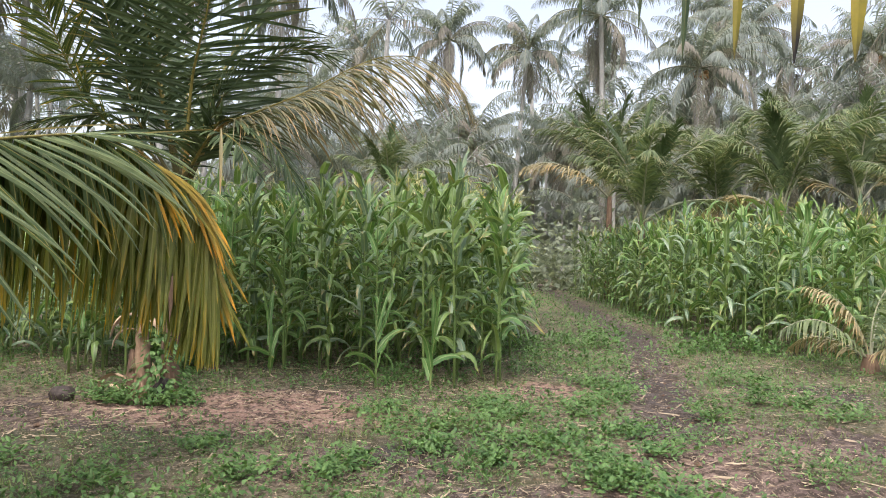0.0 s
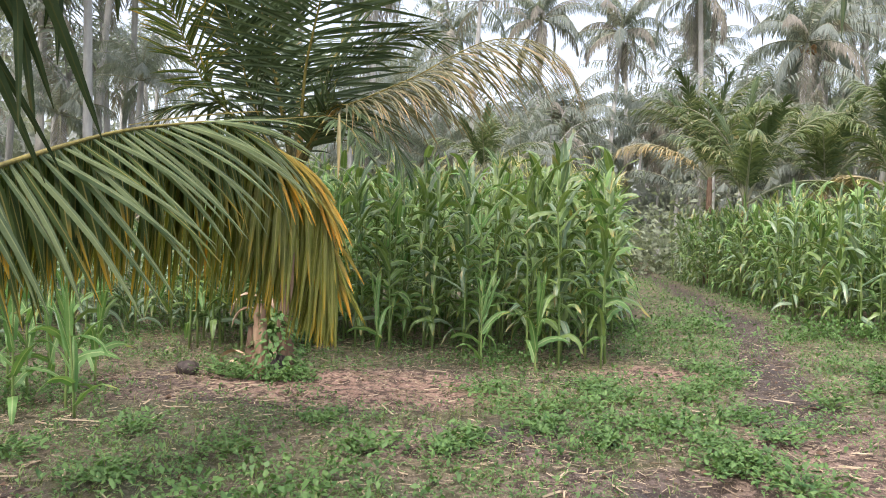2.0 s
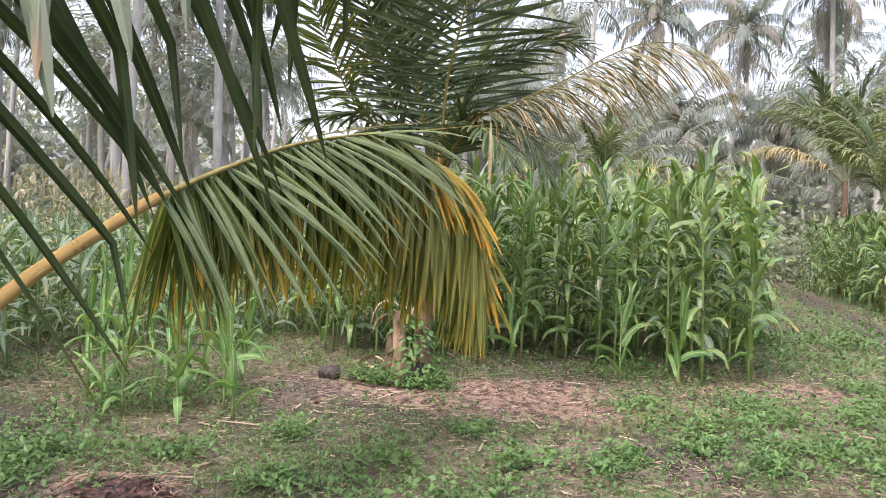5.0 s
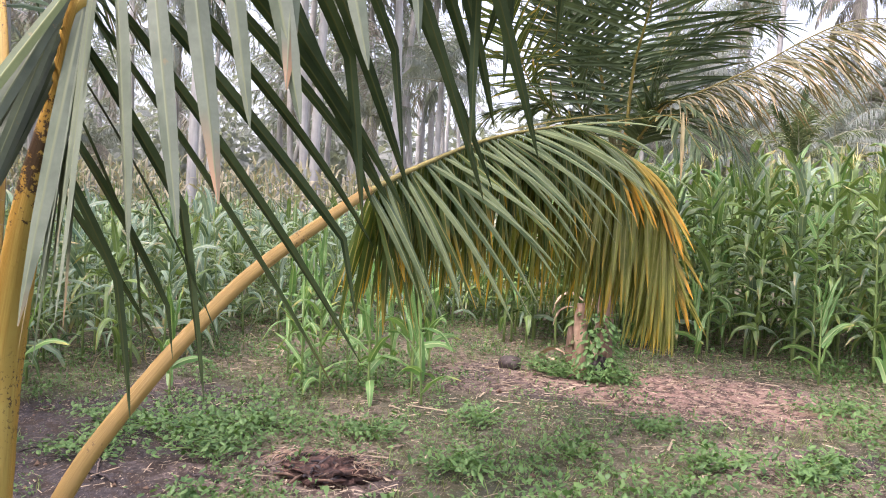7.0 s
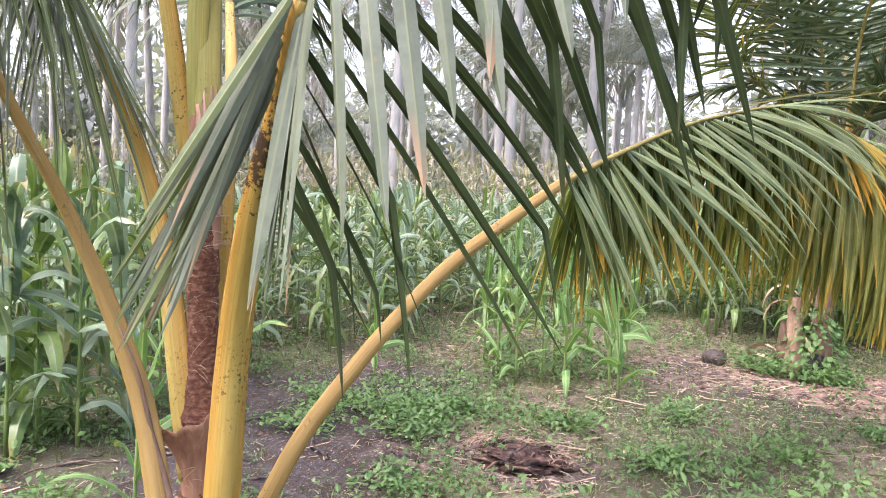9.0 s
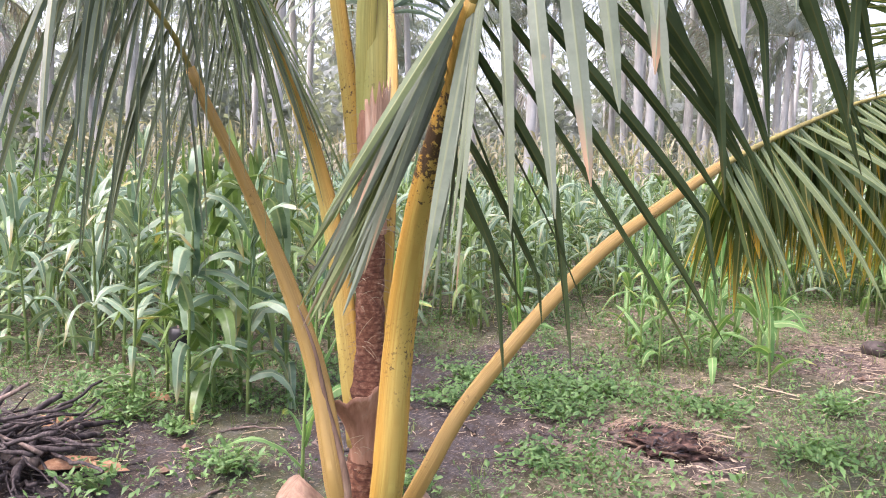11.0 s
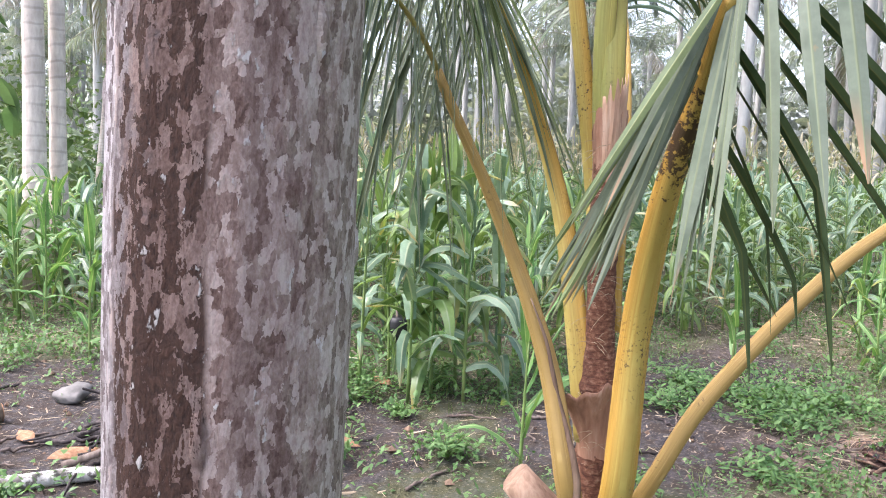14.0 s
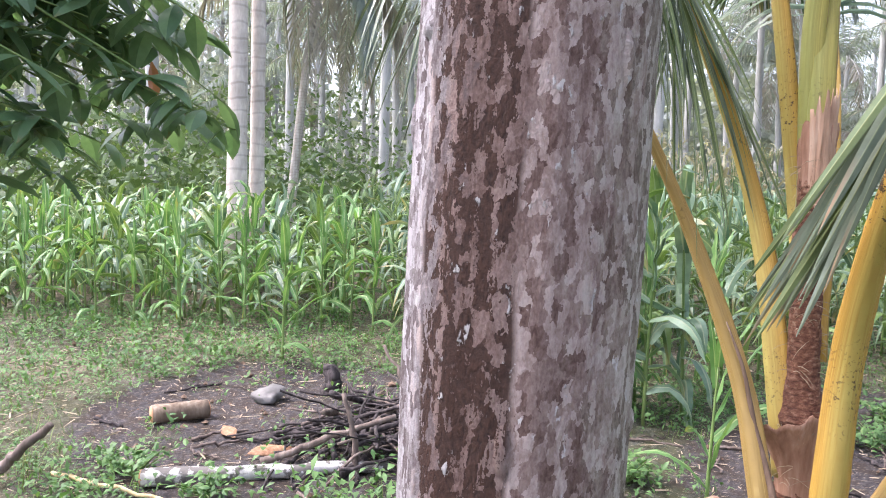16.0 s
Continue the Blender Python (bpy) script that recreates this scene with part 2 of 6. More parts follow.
M["rachis"] = streaked("green_leaf_midrib", (0.13, 0.11, 0.03), (0.21, 0.18, 0.045), (0.28, 0.22, 0.07), 34.0, 0.06, 0.5, 0.35, 0.4)
M["fibre"] = streaked("reddish_palm_sheath_fibre", (0.065, 0.026, 0.017), (0.165, 0.072, 0.043), (0.33, 0.20, 0.135), 48.0, 1.4, 0.8, 0.2, 0.9, None, 13.0)
M["sheath"] = streaked("pale_torn_palm_sheath", (0.38, 0.22, 0.14), (0.50, 0.32, 0.22), (0.58, 0.43, 0.32), 40.0, 0.1, 0.7, 0.25, 0.5)
M["sheath_brown"] = streaked("brown_torn_sheath", (0.20, 0.10, 0.06), (0.31, 0.17, 0.11), (0.40, 0.25, 0.18), 40.0, 0.1, 0.7, 0.25, 0.5)
M["bark"] = streaked("grey_palm_bark", (0.30, 0.26, 0.22), (0.44, 0.40, 0.35), (0.56, 0.53, 0.49), 22.0, 0.25, 0.8, 0.2, 0.6, None, 6.0)
M["bark_pale"] = streaked("pale_coconut_bark", (0.48, 0.41, 0.36), (0.60, 0.53, 0.47), (0.70, 0.63, 0.57), 22.0, 0.3, 0.8, 0.2, 0.6, (7.0, 0.62, (0.34, 0.27, 0.23), 0.6), 1.7)
# far trunks: pale grey base colour stands in for haze
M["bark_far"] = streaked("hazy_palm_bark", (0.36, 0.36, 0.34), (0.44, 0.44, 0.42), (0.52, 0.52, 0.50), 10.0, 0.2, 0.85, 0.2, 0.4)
M["stalk"] = streaked("maize_stalk", (0.08, 0.15, 0.04), (0.16, 0.23, 0.07), (0.25, 0.30, 0.11), 30.0, 0.05, 0.5, 0.35, 0.1)
M["stick"] = streaked("weathered_stick", (0.09, 0.07, 0.06), (0.17, 0.13, 0.11), (0.28, 0.23, 0.2), 30.0, 0.1, 0.85, 0.2, 0.6)
M["charred"] = streaked("charred_stick", (0.025, 0.02, 0.02), (0.06, 0.05, 0.05), (0.16, 0.13, 0.12), 30.0, 0.1, 0.85, 0.2, 0.6)
M["log_white"] = streaked("lichen_white_log", (0.42, 0.40, 0.37), (0.60, 0.58, 0.55), (0.72, 0.70, 0.67), 30.0, 0.6, 0.85, 0.2, 0.7, (11.0, 0.47, (0.11, 0.095, 0.085), 0.9))
M["log_brown"] = streaked("cut_log_bark", (0.13, 0.09, 0.065), (0.22, 0.165, 0.12), (0.33, 0.27, 0.21), 30.0, 0.1, 0.85, 0.2, 0.6)
M["cut"] = streaked("cut_wood", (0.42, 0.22, 0.12), (0.50, 0.28, 0.16), (0.56, 0.36, 0.22), 40.0, 1.0, 0.8, 0.2, 0.3)
M["husk"] = streaked("coconut_husk", (0.22, 0.11, 0.06), (0.34, 0.19, 0.11), (0.44, 0.30, 0.19), 40.0, 0.3, 0.8, 0.2, 0.6)
M["stone"] = streaked("grey_stone", (0.11, 0.10, 0.095), (0.18, 0.17, 0.16), (0.26, 0.245, 0.23), 9.0, 1.0, 0.85, 0.25, 0.7)
M["dark_rock"] = streaked("dark_coconut_shell", (0.035, 0.028, 0.025), (0.07, 0.055, 0.05), (0.14, 0.11, 0.1), 20.0, 1.0, 0.7, 0.3, 0.6)
M["ash"] = streaked("burnt_ash_heap", (0.03, 0.022, 0.02), (0.09, 0.055, 0.045), (0.22, 0.13, 0.10), 26.0, 1.0, 0.95, 0.1, 1.0)
M["stump"] = streaked("dry_stump_wood", (0.20, 0.125, 0.085), (0.33, 0.215, 0.15), (0.45, 0.32, 0.23), 24.0, 0.1, 0.85, 0.2, 0.7)
M["stump_dark"] = streaked("dark_palm_stem", (0.10, 0.065, 0.045), (0.18, 0.12, 0.085), (0.27, 0.19, 0.13), 30.0, 0.1, 0.85, 0.2, 0.7)
M["dry_leaf"] = streaked("dry_curled_leaf", (0.34, 0.23, 0.15), (0.46, 0.34, 0.235), (0.54, 0.43, 0.31), 30.0, 0.2, 0.75, 0.2, 0.4)
M["bamboo"] = streaked("split_bamboo", (0.46, 0.34, 0.16), (0.58, 0.45, 0.24), (0.66, 0.55, 0.34), 30.0, 0.05, 0.55, 0.35, 0.2)
M["nut"] = streaked("ripe_coconut", (0.30, 0.15, 0.07), (0.38, 0.22, 0.1), (0.36, 0.3, 0.12), 4.0, 1.0, 0.6, 0.3, 0.1)


def plain(name, colour, rough=0.5, metal=0.0):
    n = Nodes(name)
    c = n.ramp(n.noise(14.0, 4.0, 0.6, n.coords()), (0.3, tuple(v * 0.75 for v in colour)), (0.7, tuple(min(1, v * 1.2) for v in colour)))
    n.b.inputs["Metallic"].default_value = metal
    return n.finish(c, rough, 0.4)


M["black_plastic"] = plain("black_plastic", (0.012, 0.012, 0.013), 0.45)


def post_material():
    """Plated bark laid out by the way round the trunk and the height: upright plates in pinkish grey, long brown wet bands, pale lichen."""
    n = Nodes("lichened_trunk_bark")
    turn = n.attr("turn")
    sep = n.add("SeparateXYZ")
    n.link(n.coords(), sep.inputs[0])
    z = sep.outputs[2]

    def flat(a, b, shift=0.0):
        v = n.add("CombineXYZ")
        n.link(n.math("MULTIPLY", turn, a), v.inputs[0])
        n.link(n.math("MULTIPLY", z, b), v.inputs[1])
        v.inputs[2].default_value = shift
        return v.outputs[0]

    def between(x, lo, hi):
        return n.ramp(x, (lo, (0, 0, 0)), (hi, (1, 1, 1)))

    wob = n.math("MULTIPLY", n.math("SUBTRACT", n.noise(1.0, 3.0, 0.65, flat(200, 120)), 0.5), 0.010)
    warp = n.add("CombineXYZ")
    n.link(n.math("MULTIPLY", n.math("ADD", turn, wob), 210.0), warp.inputs[0])
    n.link(n.math("MULTIPLY", n.math("ADD", z, wob), 88.0), warp.inputs[1])
    cells = n.add("TexVoronoi")
    cells.distance = "CHEBYCHEV"
    cells.inputs["Scale"].default_value = 1.0
    n.link(warp.outputs[0], cells.inputs["Vector"])
    plate = n.math("FRACT", n.math("MULTIPLY", cells.outputs["Color"], 5.0))
    fine = n.noise(1.0, 4.0, 0.7, flat(420, 200))
    soft = n.noise(1.0, 4.0, 0.6, flat(105, 38, 3.0))
    streak = n.noise(1.0, 4.0, 0.65, flat(120, 7, 7.0))
    ragged = n.math("ADD", n.math("MULTIPLY", n.math("SUBTRACT", plate, 0.5), 0.38), n.math("MULTIPLY", n.math("SUBTRACT", fine, 0.5), 0.4))
    tone = n.math("ADD", n.math("ADD", n.math("MULTIPLY", n.math("SUBTRACT", soft, 0.5), 0.22), n.math("MULTIPLY", n.math("SUBTRACT", streak, 0.5), 0.26)), n.math("ADD", n.math("MULTIPLY", n.math("SUBTRACT", plate, 0.5), 0.38), n.math("ADD", n.math("MULTIPLY", n.math("SUBTRACT", fine, 0.5), 0.55), 0.575)))
    col = n.ramp(tone, (0.32, (0.070, 0.040, 0.033)), (0.46, (0.140, 0.093, 0.081)), (0.60, (0.215, 0.158, 0.142)), (0.78, (0.34, 0.275, 0.255)))
    # the grey-green side, with pale lichen
    side = between(n.math("ADD", turn, n.math("MULTIPLY", n.math("SUBTRACT", soft, 0.5), 0.12)), 0.010, 0.055)
    col = n.mix(n.math("MULTIPLY", side, 0.75), col, n.ramp(tone, (0.38, (0.125, 0.105, 0.08)), (0.54, (0.25, 0.225, 0.185)), (0.74, (0.40, 0.38, 0.335))))
    # the bluish crust on the shaded side
    crust = n.math("SUBTRACT", n.math("MULTIPLY", turn, -1.0), n.math("MULTIPLY", n.math("ADD", ragged, n.math("SUBTRACT", soft, 0.5)), 0.07))
    crust = between(crust, 0.064, 0.080)
    col = n.mix(n.math("MULTIPLY", crust, 0.7), col, n.ramp(tone, (0.40, (0.10, 0.085, 0.088)), (0.54, (0.19, 0.18, 0.19)), (0.70, (0.36, 0.355, 0.375))))
    # brown wet bands
    centre = n.math("ADD", -0.051, n.math("MULTIPLY", n.math("SUBTRACT", n.noise(1.0, 2.0, 0.5, flat(0, 9, 2.0)), 0.5), 0.02))
    across = n.math("ABSOLUTE", n.math("SUBTRACT", turn, centre))
    reach = n.math("ADD", n.math("MULTIPLY", n.math("SUBTRACT", 1.98, z), 0.040), n.math("MULTIPLY", n.math("ADD", n.math("MULTIPLY", ragged, 2.6), n.math("SUBTRACT", streak, 0.52)), 0.085))
    band = between(n.math("SUBTRACT", n.math("MINIMUM", reach, 0.030), across), 0.0, 0.004)
    thin = n.math("ADD", n.noise(1.0, 3.0, 0.6, flat(60, 3.0, 11.0)), n.math("MULTIPLY", ragged, 0.55))
    band = n.math("MAXIMUM", band, n.math("MULTIPLY", between(thin, 0.69, 0.73), 0.75))
    col = n.mix(n.math("MULTIPLY", band, 0.97), col, n.ramp(fine, (0.35, (0.018, 0.009, 0.007)), (0.65, (0.050, 0.023, 0.015))))
    # pale lichen spots, plate by plate
    spots = n.math("ADD", n.noise(1.0, 3.0, 0.6, flat(120, 55, 5.0)), n.math("MULTIPLY", ragged, 0.8))
    lich = between(spots, 0.73, 0.77)
    col = n.mix(n.math("MULTIPLY", lich, 0.75), col, (0.46, 0.445, 0.44))
    crack = between(n.math("ADD", n.noise(1.0, 4.0, 0.7, flat(110, 3.5, 9.0)), n.math("MULTIPLY", fine, 0.12)), 0.735, 0.76)
    col = n.mix(n.math("MULTIPLY", crack, 0.85), col, (0.045, 0.024, 0.02))
    h = n.math("SUBTRACT", n.math("ADD", n.math("MULTIPLY", plate, 0.5), n.math("ADD", n.math("MULTIPLY", fine, 0.7), n.math("MULTIPLY", lich, 0.3))), n.math("ADD", n.math("MULTIPLY", crack, 0.9), n.math("MULTIPLY", band, 0.5)))
    n.bump(h, 0.9, 0.004)
    return n.finish(col, 0.85, 0.2)


M["post"] = post_material()


def ground_material():
    """Soil in three tints by the place's own patches, with straw litter, crumbs and a film of small growth."""
    n = Nodes("farm_soil")
    p = n.place()
    bare, red = n.attr("bare"), n.attr("red")
    grain = n.noise(38.0, 6.0, 0.7, p)
    soil = n.ramp(grain, (0.3, (0.095, 0.066, 0.054)), (0.5, (0.20, 0.15, 0.125)), (0.72, (0.35, 0.275, 0.225)))
    grey = n.ramp(grain, (0.3, (0.028, 0.025, 0.026)), (0.5, (0.063, 0.056, 0.057)), (0.72, (0.13, 0.117, 0.116)))
    rust = n.ramp(grain, (0.3, (0.17, 0.10, 0.08)), (0.5, (0.28, 0.185, 0.15)), (0.72, (0.40, 0.29, 0.24)))
    col = n.mix(n.ramp(n.noise(0.55, 3.0, 0.6, p), (0.45, (0, 0, 0)), (0.6, (1, 1, 1))), soil, grey)
    col = n.mix(n.attr("ash"), col, grey)
    col = n.mix(red, col, rust)
    crumb = n.noise(11.0, 4.0, 0.65, p)
    col = n.mix(n.ramp(crumb, (0.44, (0.9, 0.9, 0.9)), (0.55, (0, 0, 0))), col, (0.055, 0.042, 0.034))
    film = n.ramp(n.math("ADD", n.noise(2.2, 5.0, 0.65, p), n.math("MULTIPLY", bare, -0.55)), (0.30, (0, 0, 0)), (0.50, (1, 1, 1)))
    green = n.ramp(n.noise(55.0, 4.0, 0.7, p), (0.3, (0.07, 0.11, 0.03)), (0.6, (0.17, 0.21, 0.07)), (0.8, (0.30, 0.28, 0.13)))
    col = n.mix(n.math("MULTIPLY", film, 0.22), col, green)
    mp = n.add("Mapping")
    mp.inputs["Scale"].default_value = (1.0, 0.22, 1.0)
    mp.inputs["Rotation"].default_value = (0, 0, 0.6)
    n.link(p, mp.inputs["Vector"])
    lit = n.ramp(n.noise(120.0, 3.0, 0.6, mp.outputs[0]), (0.60, (0, 0, 0)), (0.68, (1, 1, 1)))
    col = n.mix(n.math("MULTIPLY", lit, 0.6), col, (0.50, 0.41, 0.30))
    n.bump(n.math("ADD", grain, n.math("MULTIPLY", lit, 0.4)), 0.7, 0.03)
    return n.finish(col, 0.95, 0.15)


M["ground"] = ground_material()


# ---- geometry helpers ----
def norm(a):
    return a / np.maximum(np.linalg.norm(a, axis=-1, keepdims=True), 1e-9)


def quad_mesh(name, verts, quads, material, along=None, mid=None):
    me = bpy.data.meshes.new(name)
    verts = np.asarray(verts, dtype=np.float32).reshape(-1, 3)
    quads = np.asarray(quads, dtype=np.int32).reshape(-1, 4)
    me.vertices.add(len(verts))
    me.vertices.foreach_set("co", verts.ravel())
    me.loops.add(quads.size)
    me.loops.foreach_set("vertex_index", quads.ravel())
    me.polygons.add(len(quads))
    me.polygons.foreach_set("loop_start", np.arange(len(quads), dtype=np.int32) * 4)
    me.polygons.foreach_set("loop_total", np.full(len(quads), 4, dtype=np.int32))
    me.polygons.foreach_set("use_smooth", np.ones(len(quads), dtype=bool))
    if along is not None:
        at = me.attributes.new("along", "FLOAT", "POINT")
        at.data.foreach_set("value", np.asarray(along, dtype=np.float32).ravel())
    me.update(calc_edges=True)
    if mid is not None and np.any(mid):
        mid = np.asarray(mid, dtype=np.float32).ravel()
        me.attributes.new("mid", "FLOAT", "POINT").data.foreach_set("value", mid)
        e = np.empty(len(me.edges) * 2, dtype=np.int32)
        me.edges.foreach_get("vertices", e)
        crease = (mid[e[0::2]] > 0.5) & (mid[e[1::2]] > 0.5)
        sharp = me.attributes.new("sharp_edge", "BOOLEAN", "EDGE")
        sharp.data.foreach_set("value", crease)
    me.validate()
    me.materials.append(material)
    return me


def blade(s):
    """Width of a palm leaflet along its length."""
    return np.interp(s, [0, 0.12, 0.35, 0.7, 0.9, 1.0], [0.45, 0.85, 1.0, 0.75, 0.38, 0.06])


def maize(s):
    return np.interp(s, [0, 0.15, 0.4, 0.7, 0.9, 1.0], [0.75, 0.95, 1.0, 0.72, 0.35, 0.03])


def oval(s):
    return np.interp(s, [0, 0.1, 0.4, 0.7, 0.92, 1.0], [0.1, 0.5, 1.0, 0.85, 0.35, 0.03])


class Leaves:
    """Many folded strips in one pile: place, direction, side, length, width and droop for each."""

    def __init__(self):
        self.v, self.q, self.a, self.m, self.n = [], [], [], [], 0

    def add(self, P, D, S, L, W, droop, k=5, shape=blade, fold=0.3, flat=False, wave=0.0, kink=None):
        P, D, S = np.atleast_2d(P).astype(float), norm(np.atleast_2d(D).astype(float)), np.atleast_2d(S).astype(float)
        n = len(P)
        L, W, droop = (np.broadcast_to(np.asarray(x, dtype=float), (n,)) for x in (L, W, droop))
        p, d = P.copy(), D.copy()
        rows, alongs = [], []
        for i in range(k + 1):
            s = i / k
            side = norm(S - (S * d).sum(1, keepdims=True) * d)
            up = np.cross(side, d)
            w = (W * shape(s) / 2)[:, None]
            lift = up * w * fold
            if wave:
                lift = lift + up * (W * wave * math.sin(i * 2.4))[:, None]
            if flat:
                rows.append(np.stack([p - side * w, p + side * w], 1))
            else:
                rows.append(np.stack([p - side * w + lift, p, p + side * w + lift * (0.4 if wave else 1.0)], 1))
            alongs.append(np.full((n, rows[-1].shape[1]), s))
            if i < k:
                d = norm(d + np.array([0, 0, -1.0]) * (droop / k * (0.35 + 1.3 * s))[:, None])
                if kink is not None:
                    snap = ((kink >= s) & (kink < s + 1 / k))[:, None]
                    d = np.where(snap, norm(d * 0.45 + np.array([0, 0, -1.0])), d)
                p = p + d * (L / k)[:, None]
        v = np.stack(rows, 1)
        c = v.shape[2]
        idx = np.arange(n * (k + 1) * c).reshape(n, k + 1, c) + self.n
        q = [np.stack([idx[:, :-1, j], idx[:, :-1, j + 1], idx[:, 1:, j + 1], idx[:, 1:, j]], -1).reshape(-1, 4) for j in range(c - 1)]
        self.v.append(v.reshape(-1, 3))
        self.a.append(np.stack(alongs, 1).reshape(-1))
        self.m.append(np.tile([0.0, 1.0, 0.0] if c == 3 else [0.0, 0.0], n * (k + 1)))
        self.q += q
        self.n += v.size // 3
        return self

    def tube(self, pts, radii, sides=6, along=0.0):
        v, q = tube_arrays(pts, radii, sides)
        self.v.append(v)
        self.q.append(q + self.n)
        self.a.append(np.full(len(v), along))
        self.m.append(np.zeros(len(v)))
        self.n += len(v)

    def mesh(self, name, material):
        return quad_mesh(name, np.concatenate(self.v), np.concatenate(self.q), material, np.concatenate(self.a), np.concatenate(self.m))


def spline(ctrl, n):
    """A smooth line through the control points, n points of even step."""
    c = np.asarray(ctrl, dtype=float)
    c = np.vstack([2 * c[0] - c[1], c, 2 * c[-1] - c[-2]])
    out = []
    for i in range(1, len(c) - 2):
        t = np.linspace(0, 1, 24, endpoint=False)[:, None]
        a, b, d, e = c[i - 1], c[i], c[i + 1], c[i + 2]
        out.append(0.5 * (2 * b + (d - a) * t + (2 * a - 5 * b + 4 * d - e) * t ** 2 + (3 * b - a - 3 * d + e) * t ** 3))
    out.append(c[-2][None])
    p = np.concatenate(out)
    s = np.concatenate([[0], np.cumsum(np.linalg.norm(np.diff(p, axis=0), axis=1))])
    u = np.linspace(0, s[-1], n)
    return np.stack([np.interp(u, s, p[:, i]) for i in range(3)], 1), s[-1]


def tangents(p):
    return norm(np.gradient(p, axis=0))


def tube_arrays(pts, radii, sides=8, flatten=1.0, rough=0.0, seed=0, cap=True, keel=0.0):
    """A tube along pts; flatten squashes it in its upright direction; rough makes it uneven."""
    p = np.asarray(pts, dtype=float)
    r = np.broadcast_to(np.asarray(radii, dtype=float), (len(p),))
    t = tangents(p)
    ref = np.where(np.abs(t[:, 2:3]) > 0.9, np.array([[0.0, 1.0, 0.0]]), np.array([[0.0, 0.0, 1.0]]))
    s = norm(np.cross(t, ref))
    for i in range(1, len(s)):
        g = s[i - 1] - (s[i - 1] @ t[i]) * t[i]
        s[i] = g / max(np.linalg.norm(g), 1e-9)
    u = np.cross(s, t)
    a = np.linspace(0, 2 * np.pi, sides, endpoint=False)
    rng = np.random.default_rng(seed)
    rr = r[:, None] * (1 + rough * rng.uniform(-1, 1, (len(p), sides)))
    rr = rr * (1 - keel * np.cos(3 * (a - np.pi / 2)))
    v = p[:, None] + s[:, None] * (np.cos(a) * rr)[..., None] + u[:, None] * (np.sin(a) * rr * flatten)[..., None]
    if cap:
        v = np.concatenate([np.repeat(p[:1, None], sides, 1), v, np.repeat(p[-1:, None], sides, 1)], 0)
    m = len(v)
    idx = np.arange(m * sides).reshape(m, sides)
    nx = np.roll(idx, -1, 1)
    q = np.stack([idx[:-1], nx[:-1], nx[1:], idx[1:]], -1).reshape(-1, 4)
    return v.reshape(-1, 3), q


def link_part(name, me, parent=None, label=""):
    ob = new(name, me)
    if parent is not None:
        ob.parent = parent
    if name in ("foliage", "stem_tangle", "stalk_tuft", "leaves", "fibre_fringe", "vine", "crown", "branchwork", "dry_fronds", "crowns", "trunks", "tassels", "straw_ring"):
        tagged(ob, kind="stuff")
    return tagged(ob, label)


def stalk_mesh(name, pts, radii, material, sides=18, flatten=0.66, rough=0.02, seed=0, keel=0.14):
    """A keeled leaf stalk that knows how far along and how high round it each point lies."""
    v, q = tube_arrays(pts, radii, sides, flatten, rough, seed, True, keel)
    me = quad_mesh(name, v, q, material)
    rows = len(v) // sides
    length = np.concatenate([[0], np.cumsum(np.linalg.norm(np.diff(np.asarray(pts, dtype=float), axis=0), axis=1))])
    length = np.concatenate([length[:1], length, length[-1:]])
    around = 0.5 + 0.5 * np.sin(np.linspace(0, 2 * np.pi, sides, endpoint=False))
    for key, val in (("along", np.repeat(length, sides)), ("around", np.tile(around, rows))):
        me.attributes.new(key, "FLOAT", "POINT").data.foreach_set("value", val.astype(np.float32))
    return me


def tube_part(name, pts, radii, material, parent=None, label="", sides=10, flatten=1.0, rough=0.0, seed=0):
    v, q = tube_arrays(pts, radii, sides, flatten, rough, seed)
    return link_part(name, quad_mesh(name, v, q, material), parent, label)


def thing(name, label, category, group="", at=(0, 0, 0)):
    ob = new(name)
    ob.location = at
    ob.empty_display_size = 0.1
    return tagged(ob, label, category, group)


def lumpy(name, size, material, parent=None, label="", seed=0, rough=0.25, freq=2.0, cuts=3, at=(0, 0, 0)):
    """A rounded uneven lump with the given half sizes."""
    bm = bmesh.new()
    bmesh.ops.create_icosphere(bm, subdivisions=cuts, radius=1.0)
    off = Vector((seed * 3.1, seed * 1.7, seed * 0.9))
    for v in bm.verts:
        k = 1 + rough * noise.noise(v.co * freq + off) + rough * 0.4 * noise.noise(v.co * freq * 3 + off)
        v.co = Vector((v.co.x * size[0] * k, v.co.y * size[1] * k, v.co.z * size[2] * k)) + Vector(at)
    for f in bm.faces:
        f.smooth = True
    me = bpy.data.meshes.new(name)
    bm.to_mesh(me)
    bm.free()
    me.materials.append(material)
    return link_part(name, me, parent, label)


# ---- ground ----
PATHWAY = [(1.6, 4.2), (1.75, 6.0), (1.85, 8.1), (2.35, 11.0), (2.95, 15.0), (3.1, 22.0), (3.0, 32.0)]


def blob(x, y, cx, cy, rx, ry, soft=0.5):
    d = np.sqrt(((x - cx) / rx) ** 2 + ((y - cy) / ry) ** 2)
    return np.clip((1 + soft - d) / soft, 0, 1) * (d < 1 + soft)


